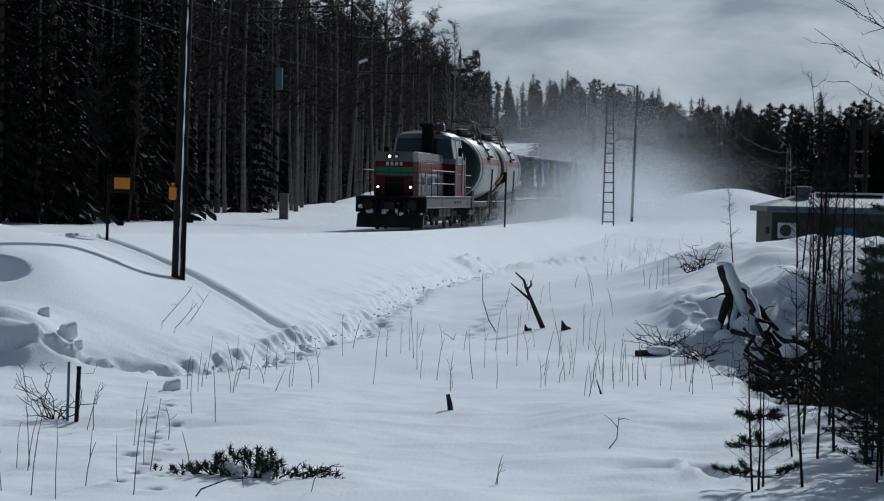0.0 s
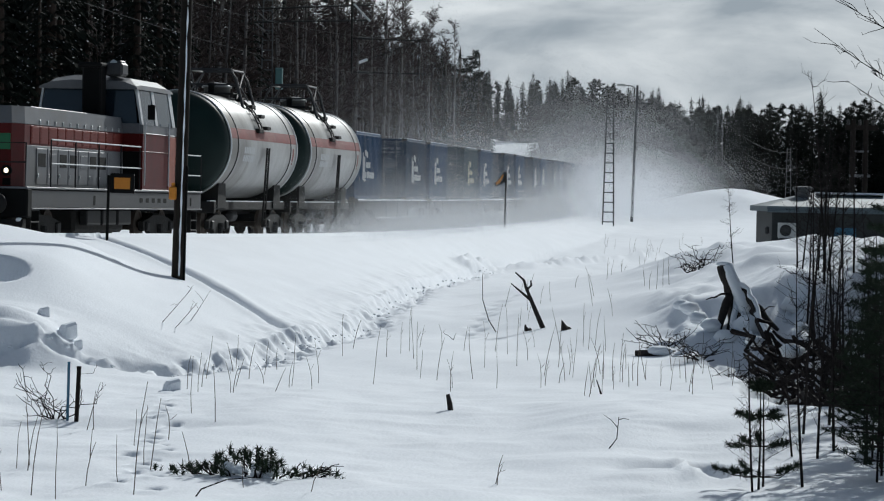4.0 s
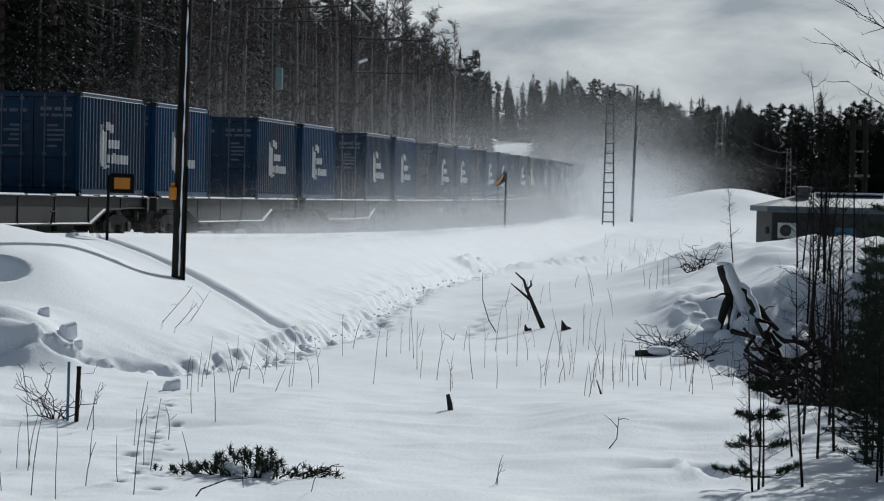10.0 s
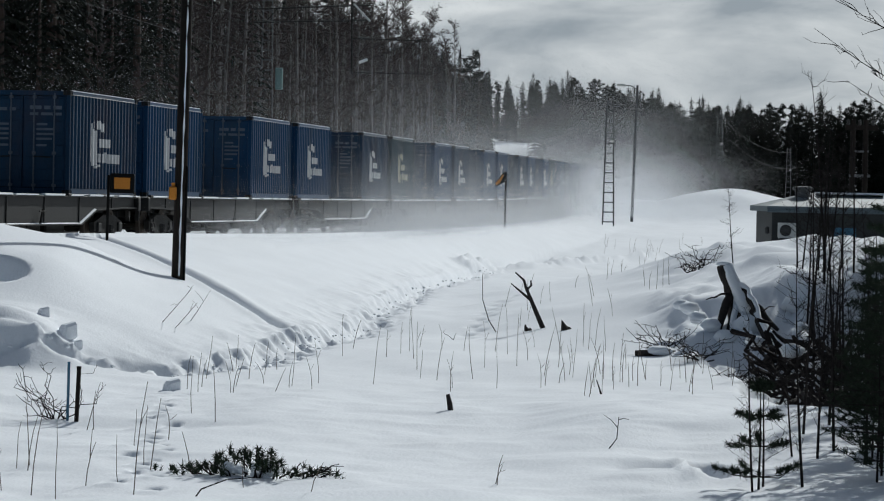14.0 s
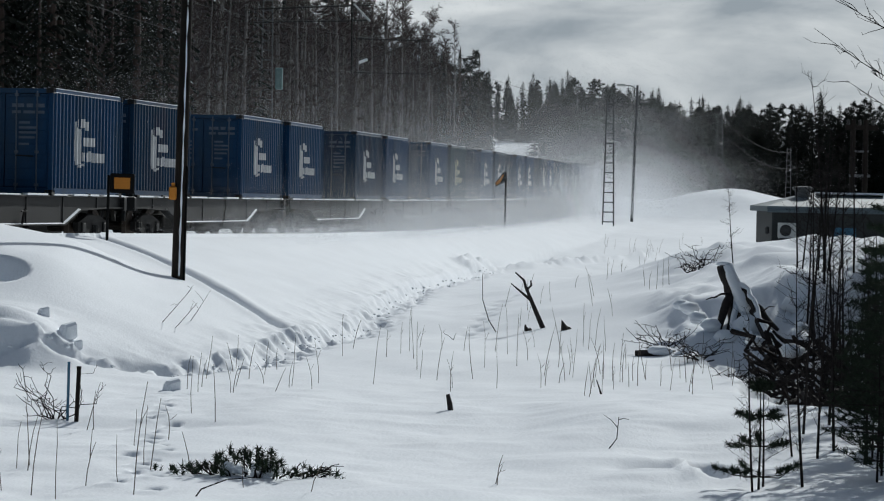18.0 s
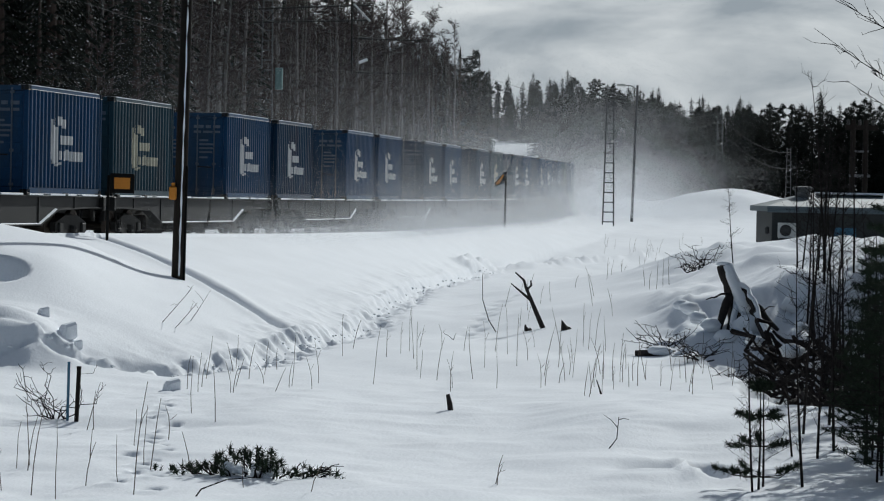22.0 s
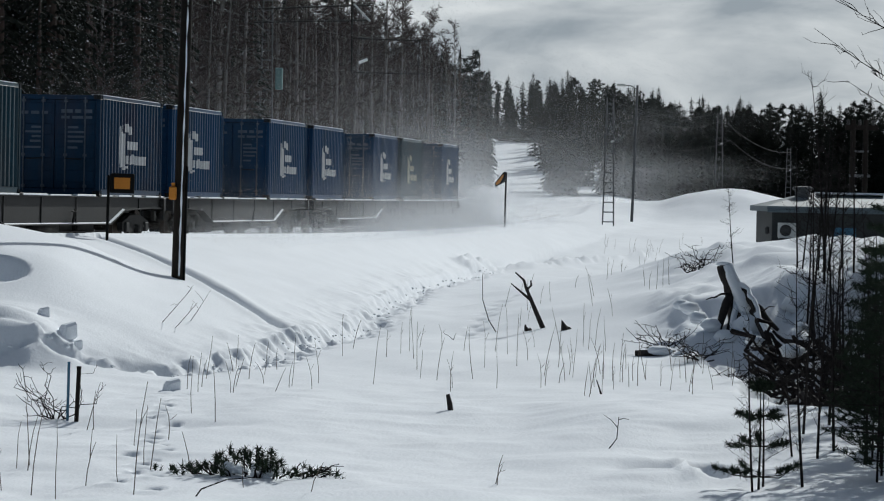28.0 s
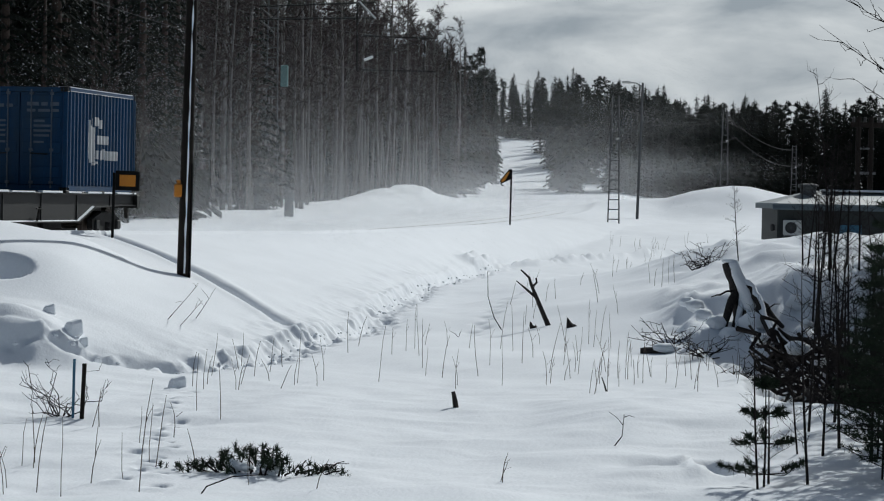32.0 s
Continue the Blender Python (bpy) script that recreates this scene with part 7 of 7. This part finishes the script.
# unseen spruces, added right of the view to shade mound and field
for x, y, sz_ in ((9.9, 58.6, 0.46), (10.4, 61.0, 0.56), (11.2, 60.0, 0.60), (11.0, 63.0, 0.58), (12.2, 61.6, 0.62), (12.0, 65.0, 0.64), (11.9, 67.6, 0.60), (12.6, 69.0, 0.62), (13.6, 73.5, 0.66), (7.6, 39.5, 0.55), (8.9, 44.5, 0.64), (8.9, 41.0, 0.62), (8.9, 47.0, 0.76), (9.5, 50.0, 0.82), (10.2, 53.0, 0.86), (8.4, 44.6, 0.66), (10.4, 49.0, 0.9), (11.2, 56.0, 0.9), (6.3, 33.0, 0.28), (7.0, 36.0, 0.30), (6.0, 30.5, 0.24), (7.8, 38.5, 0.32), (6.9, 34.2, 0.30), (5.7, 28.6, 0.24), (5.5, 31.6, 0.26), (5.2, 29.6, 0.22), (5.9, 33.8, 0.28)):
    tree_thing("spruce_tree", SPRUCE[3], "unseen dense spruce, added to shade the mound and field", "spruce", planted(x, y, 40 * x, sz_), "spruces by the thicket")

# birch that leans in from the side
ob = new("roadside_birch")
ob.matrix_basis = pose(6.1, 31.0, gz(6.1, 31.0))
tagged(ob, "leafless birch whose thin branches hang into view", "birch")
part("trunk", Shape().tube([(0, 0, -0.2), (0.05, 0, 3.0), (0.0, 0.1, 6.5)], [0.11, 0.085, 0.04], 9), BIRCH_BARK, ob, "", True)
rn = random.Random(88)
for a, b in (((0.03, 0, 3.55), (-2.15, 0.0, 4.80)), ((0.03, 0, 4.15), (-2.0, 0.1, 5.20)), ((0.03, 0, 3.35), (-1.80, -0.1, 4.24)), ((0.03, 0, 4.6), (-1.7, 0.2, 5.6)), ((0.03, 0, 3.6), (-1.5, 0.2, 4.35))):
    a, b = Vector(a), Vector(b)
    sh = Shape()
    mid = a.lerp(b, 0.55) - Vector((0, 0, 0.06))
    pts = [a, a.lerp(mid, 0.5), mid, mid.lerp(b, 0.5) + Vector((0, 0, -0.03)), b]
    sh.tube(pts, [0.012, 0.009, 0.007, 0.005, 0.002], 6)
    for k in range(16):
        i = rn.randint(1, 3)
        e = pts[i].lerp(pts[i + 1], rn.random())
        e2 = e + Vector((rn.uniform(-0.35, 0.05), rn.gauss(0, 0.1), rn.uniform(-0.08, 0.28)))
        crooked(sh, e, e2, 0.005, 0.002, rn, 0.15, 3, 4)
        if k % 2:
            crooked(sh, e2, e2 + Vector((rn.uniform(-0.15, 0), 0, rn.uniform(-0.02, 0.12))), 0.003, 0.0015, rn, 0.15, 2, 4)
    part("branch", sh, TWIG_DARK, ob)

# transformer poles by the shed
tp = upright("twin_pole", "dark twin wooden pole with crossarm and insulators", "pole", 21.6, 150.0)
for x in (-0.33, 0.33):
    part("pole", Shape().tube([(x, 0, -0.4), (x, 0, 6.9)], [0.17, 0.14], 10), WOOD_DARK, tp)
part("crossarm", Shape().box(-0.75, -0.12, 6.35, 0.95, 0.0, 6.62, 0.02), WOOD_DARK, tp)
for x in (-0.6, 0.0, 0.7):
    part("insulator", Shape().lathe([(0.05, 6.6), (0.09, 6.68), (0.06, 6.75), (0.09, 6.82), (0.03, 6.9)], "z", 10, (x, -0.06, 0)), PLASTIC_BLACK, tp, "", True)
part("lower_arm", Shape().box(-0.5, -0.12, 3.9, 0.6, 0.0, 4.05, 0.02), GALV, tp)
part("lower_arm", Shape().box(-0.4, -0.12, 5.2, 0.5, 0.0, 5.3, 0.02), GALV, tp)


# ---- powder snow in the air ----
def powder_mesh(seed, n, lx, ly, lz, flake, mat_=POWDER):
    """A cloud of loose flakes, densest at the bottom and thinning upwards."""
    r = np.random.RandomState(seed)
    c = np.stack([r.normal(0, lx, n), r.normal(0, ly, n), r.exponential(lz, n)], 1)
    c[:, 0] += 0.5 * lx * np.sin(c[:, 2] * 1.3 + seed)
    a, b = r.normal(size=(n, 3)), r.normal(size=(n, 3))
    a /= np.linalg.norm(a, axis=1)[:, None]
    b -= a * (a * b).sum(1)[:, None]
    b /= np.linalg.norm(b, axis=1)[:, None]
    size = (flake * r.uniform(0.6, 1.3, n))[:, None]
    v = np.stack([c - 0.5 * a * size - 0.3 * b * size, c + 0.5 * a * size - 0.3 * b * size, c + 0.6 * b * size], 1).reshape(-1, 3)
    return plain_mesh("powder", v, np.arange(3 * n).reshape(-1, 3), mat_)


WHEEL = [powder_mesh(500 + i, 150000, 4.5, 1.0, 0.45, 0.019, POWDER_FINE) for i in range(3)]
WAKE = [powder_mesh(505 + i, 200000, 8.0, 1.1, 1.4, 0.027, POWDER_FINE) for i in range(3)]
PLUME = [powder_mesh(510 + i, 240000, 9.0, 4.0, 2.2, 0.0155) for i in range(3)]
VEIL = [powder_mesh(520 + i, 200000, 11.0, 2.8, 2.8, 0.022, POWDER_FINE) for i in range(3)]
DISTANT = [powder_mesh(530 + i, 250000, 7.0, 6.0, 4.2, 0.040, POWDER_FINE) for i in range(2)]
CLOUDS = []
rn = random.Random(91)


def cloud(mesh, s, q, label, rise=1.6, hold=0.5, until=99.0):
    """A cloud that rises once the train's head has passed, and settles behind its rear or when its gust is over."""
    ob = new("powder_snow_cloud", mesh)
    tagged(ob, label, "powder snow", "clouds of powder snow", "stuff")
    CLOUDS.append((ob, s, q, rn.random(), rise, hold, until))


for i in range(6):
    cloud(WHEEL[i % 3], -58 + i * 8.0, 1.6 + rn.uniform(-0.4, 0.7), "low drift of powder snow whirled along the wheels", 1.0, 0.4, 7.5 + 0.7 * i)
for i in range(11):
    cloud(WHEEL[i % 3], -30 + i * 8.5, 1.5 + rn.uniform(-0.4, 0.9), "low drift of powder snow whirled along the wheels", 1.0)
for i in range(11):
    cloud(WAKE[i % 3], -4 + i * 9.0, 1.1 + rn.uniform(-0.5, 0.6), "drifting powder snow beside the passing wagons", 1.2, 0.6)
for i in range(9):
    cloud(PLUME[i % 3], 84 + i * 8.0, 3.0 + rn.uniform(-1.5, 3.0), "bright cloud of powder snow behind the train", 1.2, 1.0)
for i in range(4):
    cloud(PLUME[i % 3], 92 + i * 8.0, 4.0 + rn.uniform(-1.0, 2.0), "bright cloud of powder snow behind the train", 1.0, 1.0, 9.0)
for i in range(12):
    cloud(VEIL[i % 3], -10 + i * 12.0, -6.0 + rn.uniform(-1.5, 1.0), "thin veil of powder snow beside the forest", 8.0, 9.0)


# standing flakes imitate the thin haze of the air before the woods
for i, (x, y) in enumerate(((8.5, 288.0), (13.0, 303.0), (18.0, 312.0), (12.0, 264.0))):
    ob = new("far_haze_flakes", DISTANT[i % 2])
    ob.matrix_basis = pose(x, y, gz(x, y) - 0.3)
    tagged(ob, "fine flakes standing in for haze before the far woods", "powder snow", kind="stuff")


# ---- what moves ----
def motions():
    times = [i * 1.0 for i in range(33)]
    for ob, off in MOVERS:
        lift = Matrix.Translation((0, 0, ob.get("lift", 0.0)))
        walk(ob, [(t, train_pose(off - run(t)) @ lift) for t in times])
    # powder rises from the bed when the train's head has passed, sways and drifts, and settles behind the rear
    for ob, s, q, ph, rise, hold, until in CLOUDS:
        up = [t for t in np.arange(-14.0, 32.0, 0.1) if -64.0 - run(t) < s]
        t0 = up[0] if up else 40.0
        down = [t for t in np.arange(-14.0, 48.0, 0.1) if 349.0 - run(t) < s]
        t1 = min((down[0] if down else 48.0) + hold, until)
        lie = 90 - math.degrees(float(np.interp(s, S_TAB, TH_TAB)))
        rows = []
        for t in times:
            k = min(max((t - t0) / rise, 0.0), 1.0)
            k = k * k * (3 - 2 * k)
            g = min(max((t - t1) / 4.0, 0.0), 1.0)
            k = k - g * g * (3 - 2 * g)
            sway = 0.6 * math.sin(1.1 * t + 6.28 * ph)
            x, y, z = on_track(s + sway - 0.04 * t, q + 0.25 * math.sin(0.8 * t + 9 * ph), 0.0)
            rows.append((t, pose(x, y, z - 0.05 - (1 - k) * 13.0, 0, 0, lie + 4 * math.sin(0.5 * t + 6.28 * ph))))
        walk(ob, rows)


motions()
